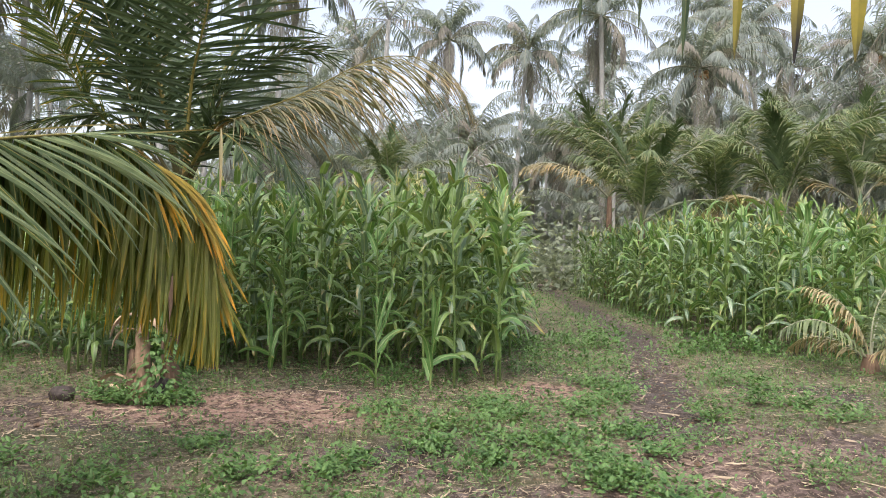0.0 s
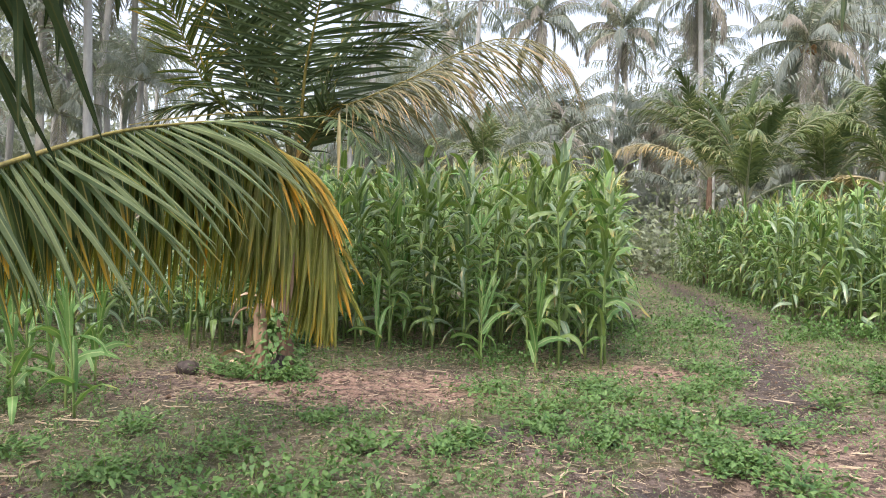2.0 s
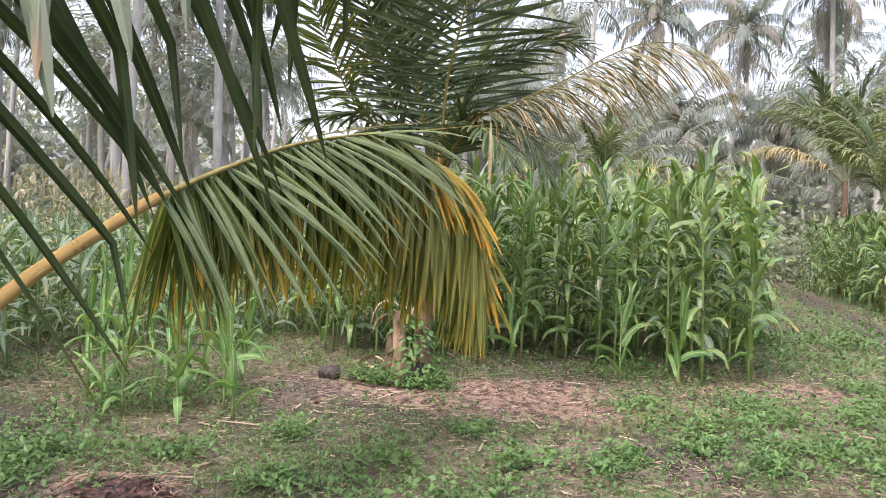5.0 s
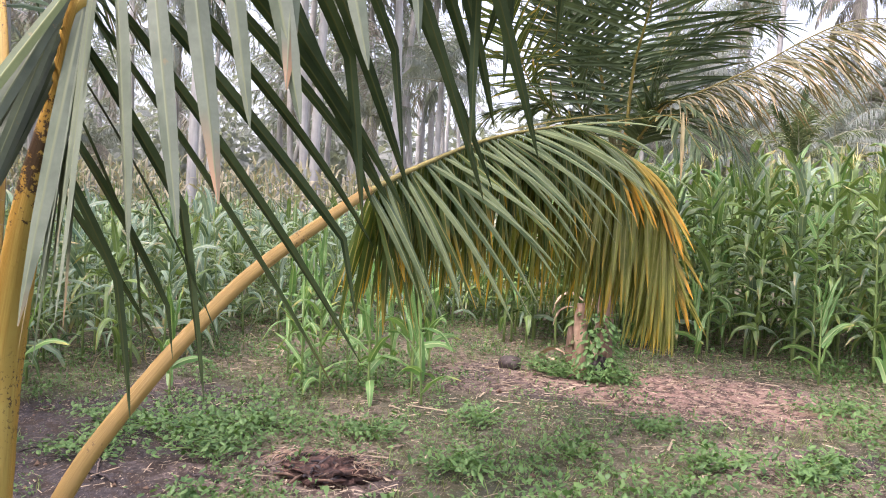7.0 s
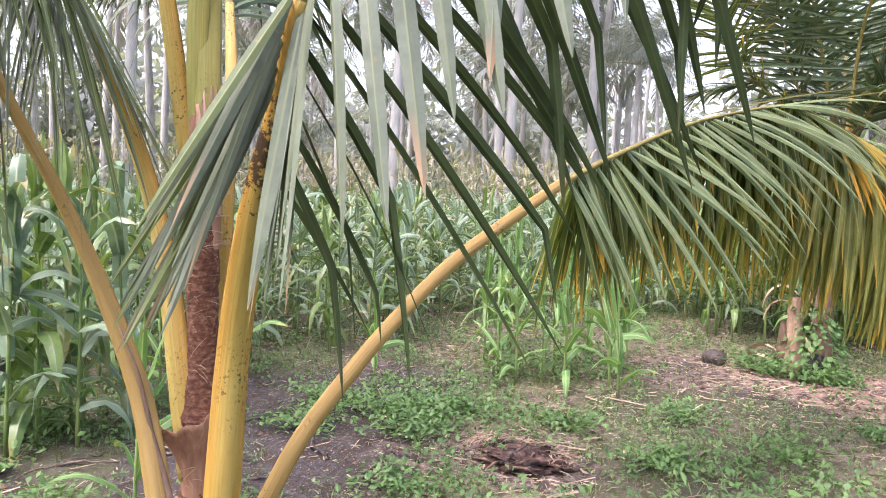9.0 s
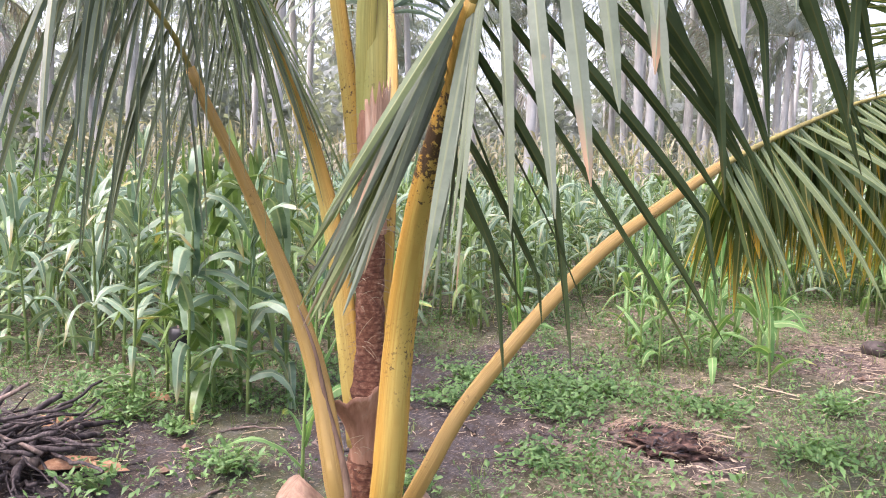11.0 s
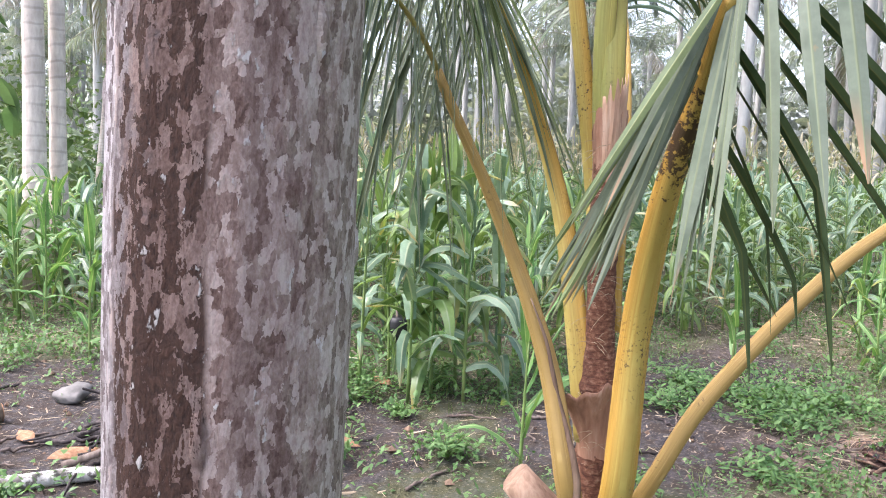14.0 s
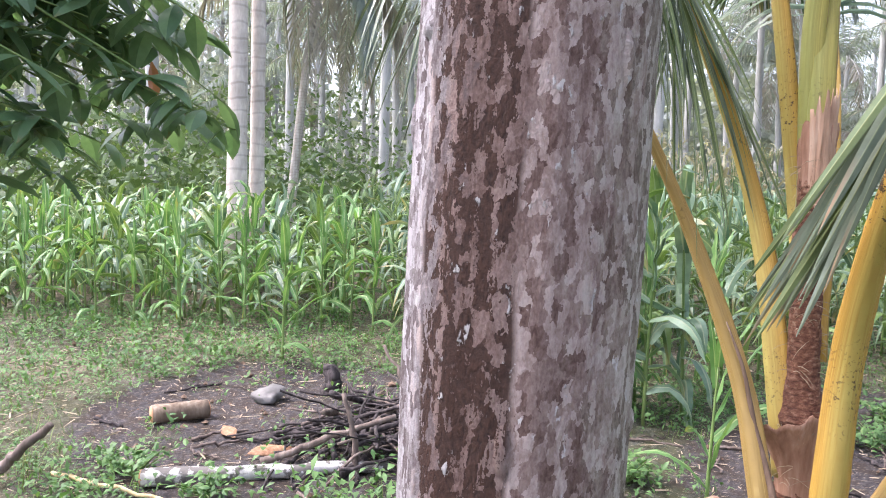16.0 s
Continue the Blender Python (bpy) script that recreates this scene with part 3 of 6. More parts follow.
def bareness(x, y):
    x, y = np.asarray(x, dtype=float), np.asarray(y, dtype=float)
    b = np.zeros_like(x)
    px = np.interp(y, [q[1] for q in PATHWAY], [q[0] for q in PATHWAY])
    w = np.interp(y, [4, 7, 9, 16, 30], [0.6, 0.42, 0.28, 0.28, 0.25])
    b = np.maximum(b, np.clip(1.6 - np.abs(x - px) / w, 0, 1) * np.clip((y - 2.2) / 1.5, 0, 1))
    for cx, cy, rx, ry, k in ((-2.2, 7.6, 1.3, 0.7, 1.0), (-1.6, 8.4, 0.8, 0.5, 1.0), (-3.5, 7.6, 1.0, 0.8, 0.9), (-4.2, 3.4, 0.75, 0.9, 0.95), (-5.7, 0.4, 1.5, 1.1, 1.0),
                              (-4.9, 1.5, 0.8, 0.7, 0.85), (-5.2, 5.3, 0.7, 0.5, 0.8), (2.9, 7.2, 0.8, 0.7, 0.8), (2.7, 5.4, 1.0, 0.6, 0.8), (0.75, 9.2, 0.6, 0.45, 0.9),
                              (0.6, 5.4, 0.9, 0.5, 0.6), (-0.8, 6.2, 0.9, 0.5, 0.55), (-3.3, 4.4, 0.5, 0.4, 0.9), (-5.3, 4.35, 0.75, 0.6, 0.95), (3.6, 9.6, 0.8, 0.7, 0.6)):
        b = np.maximum(b, k * blob(x, y, cx, cy, rx * 0.85, ry * 0.85, 0.35))
    wob = 0.5 + 0.5 * np.sin(x * 3.1 + 1.7 * np.sin(y * 2.3)) * np.sin(y * 3.7 + 1.3 * np.sin(x * 2.9))
    return np.clip(b * (0.45 + 0.75 * wob), 0, 1)


def redness(x, y):
    return np.maximum(np.maximum(blob(x, y, -1.9, 7.9, 1.1, 0.6, 0.8), 0.9 * blob(x, y, 0.75, 9.25, 0.6, 0.45, 0.6)), 0.35 * blob(x, y, 2.4, 6.0, 1.0, 1.2, 0.8))


def ashen(x, y):
    px = np.interp(y, [q[1] for q in PATHWAY], [q[0] for q in PATHWAY])
    lane = 0.75 * np.clip(1.5 - np.abs(x - px) / 0.35, 0, 1) * np.clip((y - 6.5) / 1.0, 0, 1)
    spots = [blob(x, y, -5.6, 0.5, 1.6, 1.3, 0.5), blob(x, y, -4.5, 2.4, 1.0, 1.3, 0.5), 0.7 * blob(x, y, -5.2, 5.4, 0.9, 0.7, 0.6), blob(x, y, -5.2, 4.3, 1.0, 0.9, 0.5)]
    return np.maximum(lane, np.max(spots, axis=0))


def height(x, y):
    x, y = np.asarray(x, dtype=float), np.asarray(y, dtype=float)
    return 0.022 * np.sin(1.7 * x + 0.6 * y) * np.sin(1.3 * y - 0.4 * x + 1) + 0.012 * np.sin(4.3 * x + 1.1) * np.sin(3.7 * y + 0.3) - 0.03 * np.clip(bareness(x, y), 0, 1) * (np.abs(x - 2.3) < 1.5)


def gz(x, y):
    return float(height(x, y))


def build_ground():
    def axis(lo, hi, step, far):
        core = np.arange(lo, hi + step / 2, step)
        out, d, a, b = [], step * 1.5, [lo], [hi]
        while a[-1] > -far:
            a.append(a[-1] - d)
            b.append(b[-1] + d)
            d *= 1.35
        return np.concatenate([a[:0:-1], core, b[1:]])

    xs, ys = axis(-8, 5, 0.08, 2500), axis(-2, 12, 0.08, 2500)
    X, Y = np.meshgrid(xs, ys)
    rng = np.random.default_rng(3)
    near = (np.abs(X + 1.5) < 7) & (np.abs(Y - 5) < 8)
    Z = height(X, Y) * np.clip(60 / (np.hypot(X, Y) + 1), 0, 1) + near * rng.normal(0, 0.011, X.shape)
    idx = np.arange(X.size).reshape(X.shape)
    q = np.stack([idx[:-1, :-1], idx[:-1, 1:], idx[1:, 1:], idx[1:, :-1]], -1).reshape(-1, 4)
    me = quad_mesh("ground", np.stack([X, Y, Z], -1), q, M["ground"])
    for name, f in (("bare", bareness), ("red", redness), ("ash", ashen)):
        at = me.attributes.new(name, "FLOAT", "POINT")
        at.data.foreach_set("value", f(X, Y).astype(np.float32).ravel())
    return tagged(new("ground", me), "brown farm soil with straw litter and patchy green growth", "ground", kind="structure")


build_ground()


# ---- palms ----
def frond_leaflets(p, L_max, W, n, s0, droop, seed, spread=(68, 28), lift=(0.15, 0.15), until=1.0):
    """Place, direction, side, length, width and droop of the leaflets on both sides of a rachis p."""
    rng = np.random.default_rng(seed)
    t = tangents(p)
    s = np.repeat(np.linspace(s0, until, n) ** 0.95, 2) + rng.uniform(-0.3, 0.3, 2 * n) / n
    s = np.clip(s, s0, 0.999)
    sign = np.tile([1.0, -1.0], n)
    f = s * (len(p) - 1)
    i = np.clip(f.astype(int), 0, len(p) - 2)
    w = (f - i)[:, None]
    P = p[i] * (1 - w) + p[i + 1] * w
    T = norm(t[i] * (1 - w) + t[i + 1] * w)
    ahead = norm((p[-1] - p[0]) * np.array([1, 1, 0.0]) + 1e-6)
    side = norm(np.cross(T + 0.35 * ahead, np.array([0, 0, 1.0])))
    up = np.cross(side, T)
    u = (s - s0) / (1 - s0)
    ang = np.radians(spread[0] + (spread[1] - spread[0]) * u + rng.normal(0, 8, 2 * n))
    D = side * (sign * np.sin(ang))[:, None] + T * np.cos(ang)[:, None] + np.array([0, 0, 1.0]) * (np.interp(u, np.linspace(0, 1, len(lift)), lift) + rng.normal(0, 0.11, 2 * n))[:, None]
    S = norm(np.cross(up, D)) + rng.normal(0, 0.22, (2 * n, 3))
    L = L_max * np.interp(u, [0, 0.12, 0.4, 0.7, 0.9, 1], [0.55, 0.85, 1.0, 0.85, 0.6, 0.4]) * rng.uniform(0.74, 1.1, 2 * n)
    wd = W * np.interp(u, [0, 0.1, 0.5, 1], [0.6, 0.9, 1.0, 0.55]) * rng.uniform(0.85, 1.1, 2 * n)
    dr = droop * rng.uniform(0.7, 1.3, 2 * n) * np.interp(u, [0, 1], [1.0, 0.9])
    return P, D, S, L, wd, dr


def rachis_radius(n, w0, w1, base=0.0):
    s = np.linspace(0, 1, n)
    return np.interp(s, [0, 0.05, 0.25, 0.5, 1], [w0 * (1 + base), w0, w0 * 0.82, w0 * 0.5, w1])


def add_frond(palm, ctrl, material, stem, w0=0.04, L=0.95, W=0.045, n=70, s0=0.3, droop=2.2, seed=0, single=False, k=6, label="", strands=0, **kw):
    """A frond under its palm: the rachis, with leaflets one by one or joined, and narrow strands that hang straight down."""
    p, length = spline(ctrl, 60)
    r = rachis_radius(60, w0, 0.004, 0.25)
    cut = int(60 * s0) + 2
    rachis = link_part("frond", stalk_mesh("frond", p[:cut + 1], r[:cut + 1] * 1.04, stem, seed=seed), palm, label)
    tube_part("midrib", p[cut - 1:], r[cut - 1:] * 0.8, M["rachis"], rachis, "", 8, 0.7)
    args = frond_leaflets(p, L, W, n, s0, droop, seed, **kw)
    if single:
        for j in range(len(args[0])):
            lv = Leaves().add(*(x[j:j + 1] for x in args), k=k, fold=0.35)
            link_part("leaflet", lv.mesh("leaflet", material), rachis)
    else:
        link_part("foliage", Leaves().add(*args, k=k, fold=0.35).mesh("foliage", material), rachis)
    rng = np.random.default_rng(seed + 400)
    for j in range(strands):
        q = p[int(rng.uniform(s0 - 0.02, 0.86) * 59)]
        d = np.array([rng.normal(0.16, 0.13), rng.normal(0.30, 0.2), -1.0])
        lv = Leaves().add([q], [d], [rng.normal(0, 1, 3)], [rng.uniform(0.75, 1.1)], [rng.uniform(0.014, 0.024)], [rng.uniform(0.2, 0.9)], k=7, fold=0.4)
        link_part("leaflet", lv.mesh("leaflet", M["palm_glaucous" if j % 3 else "palm_grey"]), rachis)
    return rachis


def drooping_frond(palm, ctrl, at):
    """The long frond that bows over the open ground: leaflets sweep out on the near side, hang as a curtain on the other, and the end hangs straight down."""
    p, _ = spline(ctrl, 200)
    t = tangents(p)
    north = p[:, 1] + at[1]
    first = int(np.argmax(north > 3.72))
    bend = int(np.argmax(north > 6.45))
    r = rachis_radius(200, 0.036, 0.005, 0.25)
    frond = link_part("frond", stalk_mesh("frond", p[:first + 1], r[:first + 1] * 1.04, M["petiole_tan"], seed=11), palm, "drooping frond with a tan stalk and yellowing leaflets")
    tube_part("midrib", p[first - 1:], r[first - 1:] * 0.8, M["rachis"], frond, "", 8, 0.7)
    rng = np.random.default_rng(11)

    def leaflet(f, d, sd, l, w, droop, material, kink=None):
        i = min(int(f), 198)
        q = p[i] + (p[i + 1] - p[i]) * (f - i)
        lv = Leaves().add([q], [d], [sd], [l], [w], [droop], k=8, fold=0.32, kink=None if kink is None else np.array([kink]))
        link_part("leaflet", lv.mesh("leaflet", material), frond)

    # near side
    for k in range(44):
        v = (k + rng.uniform(-0.45, 0.45)) / 43
        f = first + np.clip(v, 0, 1) * (bend - first)
        h = t[int(f)]
        out = np.array([h[1], -h[0], 0.0])
        d = out * rng.uniform(0.4, 0.8) + h * (np.interp(v, [0, 0.3, 1], [0.4, 0.8, 1.1]) + rng.normal(0, 0.15)) + [0, 0, np.interp(v, [0, 0.25, 0.6, 1], [-1.3, -0.85, -0.45, -0.3]) + rng.normal(0, 0.14)]
        l = np.interp(v, [0, 0.15, 0.55, 0.8, 1], [0.6, 0.95, 1.0, 0.8, 0.55]) * rng.uniform(0.86, 1.08)
        m = "palm_orange" if v > 0.8 and rng.random() < 0.35 else "palm_yellow" if rng.random() < (0.45 if v > 0.7 else 0.12) else "palm_glaucous"
        leaflet(f, d, h + [0, 0, 0.35] + rng.normal(0, 0.12, 3), l, rng.uniform(0.036, 0.048), rng.uniform(0.4, 0.95), M[m])
    # far side, a close curtain
    for k in range(186):
        v = rng.uniform(0, 1) ** 0.85
        f = first + v * (bend - first)
        h = t[int(f)]
        out = np.array([-h[1], h[0], 0.0])
        d = out * rng.uniform(0.12, 0.42) + h * rng.uniform(0.0, 0.3) + [0, 0, -1.0]
        l = np.interp(v, [0, 0.3, 0.65, 1], [0.6, 0.85, 1.22, 1.35]) * rng.uniform(0.85, 1.06)
        leaflet(f, d, h + rng.normal(0, 0.3, 3), l, rng.uniform(0.044, 0.062), rng.uniform(0.1, 0.6), M["palm_orange" if v > 0.55 and rng.random() < 0.06 else "palm_olive" if rng.random() < 0.25 + v * 0.6 else "palm_yellow"])
    # a second, shorter layer close under the midrib
    n = 150
    f = first + rng.uniform(0, 1, n) * (bend - first)
    P = p[f.astype(int)] - [0, 0, 0.01]
    h = t[f.astype(int)]
    out = np.stack([-h[:, 1], h[:, 0], 0 * f], 1)
    D = out * rng.uniform(-0.25, 0.6, (n, 1)) + h * rng.uniform(0, 0.35, (n, 1)) + [0, 0, -1.0]
    link_part("foliage", Leaves().add(P, D, h + rng.normal(0, 0.3, (n, 3)), rng.uniform(0.42, 0.8, n), rng.uniform(0.045, 0.065, n), rng.uniform(0.1, 0.5, n), k=5, fold=0.32).mesh("foliage", M["palm_yellow"]), frond)
    # the hanging end: olive on one side, orange on the other
    for k in range(150):
        f = bend - 12 + (210 - bend) * rng.uniform(0, 1) ** 1.1
        z = p[min(int(f), 198)][2]
        if k % 4 == 0:
            d = np.array([rng.uniform(0.1, 0.65), rng.uniform(-0.1, 0.3), -0.8])
            m, l = "palm_orange" if rng.random() < 0.6 else "palm_olive", rng.uniform(0.35, 0.65)
        else:
            d = np.array([rng.uniform(-0.34, 0.10), rng.uniform(-0.25, 0.1), -1.0])
            m, l = "palm_olive", rng.uniform(0.8, 1.25)
        leaflet(min(f, 197.5), d, (rng.normal(0.9, 0.4), rng.normal(0.5, 0.4), 0.1), min(l, max(0.3, z - 0.54)), rng.uniform(0.026, 0.036) if k % 4 == 0 else rng.uniform(0.036, 0.056), rng.uniform(0.1, 0.5), M[m])
    # snapped pale leaflets that stand out over the bow
    for p0, p1, l, w, dr in (((-2.30, 5.9, 2.15), (-1.81, 6.62, 2.31), 0.88, 0.026, 0.0), ((-1.82, 6.60, 2.315), (-1.81, 6.61, 1.0), 0.52, 0.036, 0.0), ((-2.49, 4.85, 1.98), (-2.02, 5.65, 2.22), 1.0, 0.034, 0.1)):
        lv = Leaves().add([np.array(p0) - at], [np.array(p1) - np.array(p0)], [(0.9, -0.4, 0.3)], [l], [w], [dr], k=5, fold=0.3)
        link_part("broken_leaflet", lv.mesh("broken_leaflet", M["palm_dead"]), frond, "snapped pale leaflet")


def arching_frond(palm, ctrl):
    """The frond on the thick yellow stalk: broad pale leaflets hang on one side, dark ones lean out on the other and
    snap downwards; sky sheen and shade are put into these two colours.
    """
    p, _ = spline(ctrl, 90)
    r = np.interp(np.linspace(0, 1, 90), [0, 0.05, 0.3, 0.48, 0.62, 1], [0.069, 0.055, 0.048, 0.037, 0.024, 0.005])
    cut = 54
    frond = link_part("frond", stalk_mesh("frond", p[:cut + 1], r[:cut + 1] * 1.04, M["petiole_scabbed"], seed=12), palm, "arching frond with a thick yellow stalk and broad leaflets")
    tube_part("midrib", p[cut - 1:], r[cut - 1:] * 0.8, M["rachis"], frond, "", 8, 0.7)
    t = tangents(p)
    rng = np.random.default_rng(12)

    def leaflet(u, d, s, l, w, droop, kink, material, label="", shift=(0, 0, 0)):
        i = min(int(u * 89), 88)
        q = p[i] + (p[i + 1] - p[i]) * (u * 89 - i) + np.array(shift)
        lv = Leaves().add([q], [d], [s], [l], [w], [droop], k=10, fold=0.3, kink=None if kink is None else np.array([kink]))
        link_part("leaflet", lv.mesh("leaflet", material), frond, label)

    # the side towards the open ground: broad, coloured pale for sky sheen, hanging straight, shorter towards the end
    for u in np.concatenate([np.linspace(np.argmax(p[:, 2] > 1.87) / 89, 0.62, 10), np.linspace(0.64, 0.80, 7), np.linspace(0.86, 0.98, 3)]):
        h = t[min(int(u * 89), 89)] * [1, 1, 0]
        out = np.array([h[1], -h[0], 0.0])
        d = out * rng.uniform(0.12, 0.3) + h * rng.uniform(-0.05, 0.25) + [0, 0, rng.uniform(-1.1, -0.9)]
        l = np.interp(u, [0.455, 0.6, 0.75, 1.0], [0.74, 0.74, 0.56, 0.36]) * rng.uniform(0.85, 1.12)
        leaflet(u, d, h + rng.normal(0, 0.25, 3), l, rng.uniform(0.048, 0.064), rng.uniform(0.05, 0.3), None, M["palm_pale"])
    # the lowest ones sweep back towards the stem
    for k in range(27):
        u = int(np.argmax(p[:, 2] > 1.77 + 0.008 * k)) / 89
        lean = rng.uniform(0.36, 0.64)
        d = np.array([-0.59 * lean, -0.81 * lean, -1.0]) + np.array([-0.81, 0.59, 0]) * rng.uniform(-0.1, 0.2)
        leaflet(u, d, (0.55, 0.75, 0.75 - 0.1 * (k % 4)), rng.uniform(0.60, 0.86), rng.uniform(0.022, 0.038), rng.uniform(0.0, 0.2), None, M[("palm_grey", "palm_pale", "palm_glaucous", "palm_pale")[k % 4]], shift=(-0.02, -0.028, 0.0))
    # swollen feet of lost leaflets along the stalk
    for k in range(11):
        i = int(np.argmax(p[:, 2] > 1.665 + 0.021 * k))
        foot = p[i] + np.array([0.30, -0.45, 0.75]) * r[i] * 0.8
        out = np.array([-0.35, -0.55, 0.1]) + rng.normal(0, 0.08, 3)
        tube_part("leaflet_base", [foot, foot + out * 0.022, foot + out * 0.034 - [0, 0, 0.012]], [0.0055, 0.0045, 0.003], M["petiole"], frond, "", 6)
    # the other side: undersides coloured dark for their shade, most of them broken at the bend
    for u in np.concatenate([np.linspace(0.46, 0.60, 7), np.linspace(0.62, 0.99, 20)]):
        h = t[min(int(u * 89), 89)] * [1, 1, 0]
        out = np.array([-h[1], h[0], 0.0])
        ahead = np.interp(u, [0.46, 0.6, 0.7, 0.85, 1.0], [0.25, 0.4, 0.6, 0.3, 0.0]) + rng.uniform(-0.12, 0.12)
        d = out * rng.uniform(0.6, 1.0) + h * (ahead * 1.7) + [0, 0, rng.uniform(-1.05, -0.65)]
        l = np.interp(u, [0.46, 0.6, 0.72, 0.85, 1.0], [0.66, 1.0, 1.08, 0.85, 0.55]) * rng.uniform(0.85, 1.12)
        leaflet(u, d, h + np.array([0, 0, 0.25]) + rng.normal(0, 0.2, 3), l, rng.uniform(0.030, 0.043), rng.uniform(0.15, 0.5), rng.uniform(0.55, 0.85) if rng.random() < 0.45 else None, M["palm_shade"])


def near_palm():
    palm = thing("young_coconut_palm", "young coconut palm with yellow leaf stalks and a fibrous reddish stem", "palm tree", at=(-3.02, 2.22, 0))
    at = np.array([-3.02, 2.22, 0.0])

    def rel(pts):
        return [tuple(np.array(q) - at) for q in pts]

    # the fibrous stem, thick at the foot
    zs = np.array([-0.05, 0.06, 0.2, 0.34, 0.5, 0.62, 0.7, 0.76, 0.85, 1.0, 1.15, 1.3, 1.4, 1.45, 1.5, 1.55, 1.6])
    rs = np.array([0.15, 0.135, 0.115, 0.095, 0.075, 0.07, 0.088, 0.07, 0.055, 0.053, 0.055, 0.058, 0.05, 0.046, 0.044, 0.04, 0.03])
    z2 = np.linspace(zs[0], zs[-1], 70)
    axis = np.stack([-0.02 - 0.01 * np.sin(z2 * 2), 0.01 * np.sin(z2 * 3), z2], 1)
    tube_part("trunk", axis, np.interp(z2, zs, rs), M["fibre"], palm, "reddish fibrous stem", 18, 1.0, 0.06, 4)
    zu = np.linspace(1.5, 3.1, 20)
    link_part("spear", stalk_mesh("spear", np.stack([-0.03 - 0.02 * (zu - 1.5), 0.01 * zu, zu], 1), np.interp(zu, [1.5, 1.7, 2.3, 3.1], [0.035, 0.046, 0.042, 0.012]), M["petiole_green"], 14, 0.9), palm, "upright green-yellow unopened spear")
    # the torn sleeve under the spear, and a sheath with a slanting lip lower down
    def torn_sheath(z0, top, r0, r1, flare, arc, turn, material, label, seed, ragged):
        th, zz = np.meshgrid(np.linspace(-arc, arc, 44), np.linspace(0, 1, 12))
        rng = np.random.default_rng(seed)
        rag = np.interp(th[0], np.linspace(-arc, arc, 23), rng.uniform(-1, 0.4, 23)) * ragged
        hgt = (top + 0.5 * (top - z0) * 0.35 * np.sin(th[0] * 0.8 + 0.7) + rag - z0)[None] * zz
        rad = r0 + (r1 - r0) * zz + flare * zz ** 2.4 * (0.5 + 0.5 * np.cos(th + 1.9)) + 0.004 * np.sin(th * 5 + zz * 3) * zz + rng.normal(0, 0.0015, th.shape)
        shell = np.stack([rad * np.cos(th + turn) - 0.022, rad * np.sin(th + turn) + 0.005, z0 + hgt], -1)
        inner = shell * np.array([0.94, 0.94, 1.0])
        k = th.size
        idx = np.arange(k).reshape(th.shape)
        q = np.stack([idx[:-1, :-1], idx[:-1, 1:], idx[1:, 1:], idx[1:, :-1]], -1).reshape(-1, 4)
        rim = np.stack([idx[-1, :-1], idx[-1, 1:], idx[-1, 1:] + k, idx[-1, :-1] + k], -1)
        link_part("sheath", quad_mesh("sheath", np.concatenate([shell.reshape(-1, 3), inner.reshape(-1, 3)]), np.concatenate([q, q[:, ::-1] + k, rim]), material), palm, label)

    torn_sheath(1.30, 1.70, 0.050, 0.055, 0.012, 2.6, -1.2, M["sheath_brown"], "brown torn sleeve below the spear", 51, 0.07)
    torn_sheath(1.42, 1.80, 0.052, 0.058, 0.02, 0.9, -0.2, M["sheath"], "pale dry sheath with a torn edge", 52, 0.06)
    torn_sheath(1.40, 1.80, 0.053, 0.056, 0.016, 1.0, 2.6, M["sheath"], "pale dry sheath with a torn edge", 53, 0.07)
    torn_sheath(0.44, 0.72, 0.076, 0.080, 0.10, 2.2, -0.2, M["sheath_brown"], "torn brown sheath with a slanting lip", 50, 0.035)
    # loose fibres on the stem
    rng = np.random.default_rng(9)
    n = 300
    th, z = rng.uniform(0, 6.28, n), rng.uniform(0.35, 1.75, n)
    rr = np.interp(z, zs, rs)
    P = np.stack([rr * np.cos(th) - 0.02, rr * np.sin(th), z], 1)
    out = np.stack([np.cos(th), np.sin(th), np.zeros(n)], 1)
    D = out * rng.uniform(0.2, 0.7, (n, 1)) + np.stack([-np.sin(th), np.cos(th), rng.uniform(-0.5, 0.8, n)], 1) * rng.choice([-1, 1], (n, 1))
    S = np.tile([0, 0, 1.0], (n, 1))
    link_part("fibre_fringe", Leaves().add(P, D, S, rng.uniform(0.03, 0.10, n), 0.0022, 0.9, k=3, flat=True).mesh("fibre_fringe", M["straw"]), palm, "loose hair-like fibres")
    # stubs of cut stalks at the foot
    for k, (a, l, tilt) in enumerate(((2.9, 0.28, 0.55), (5.5, 0.2, 0.7), (1.0, 0.22, 0.6), (4.2, 0.26, 0.95))):
        d = np.array([math.cos(a) * tilt, math.sin(a) * tilt, 1.0])
        p0 = np.array([math.cos(a) * 0.07, math.sin(a) * 0.07, 0.08])
        tube_part("cut_stub", [p0, p0 + d * l * 0.4, p0 + d * l * 0.8, p0 + d * l], [0.12, 0.115, 0.11, 0.10] if k == 3 else [0.06, 0.055, 0.052, 0.05], M["stump"], palm, "cut brown leaf-stalk stub", 10, 0.6, 0.08, k)
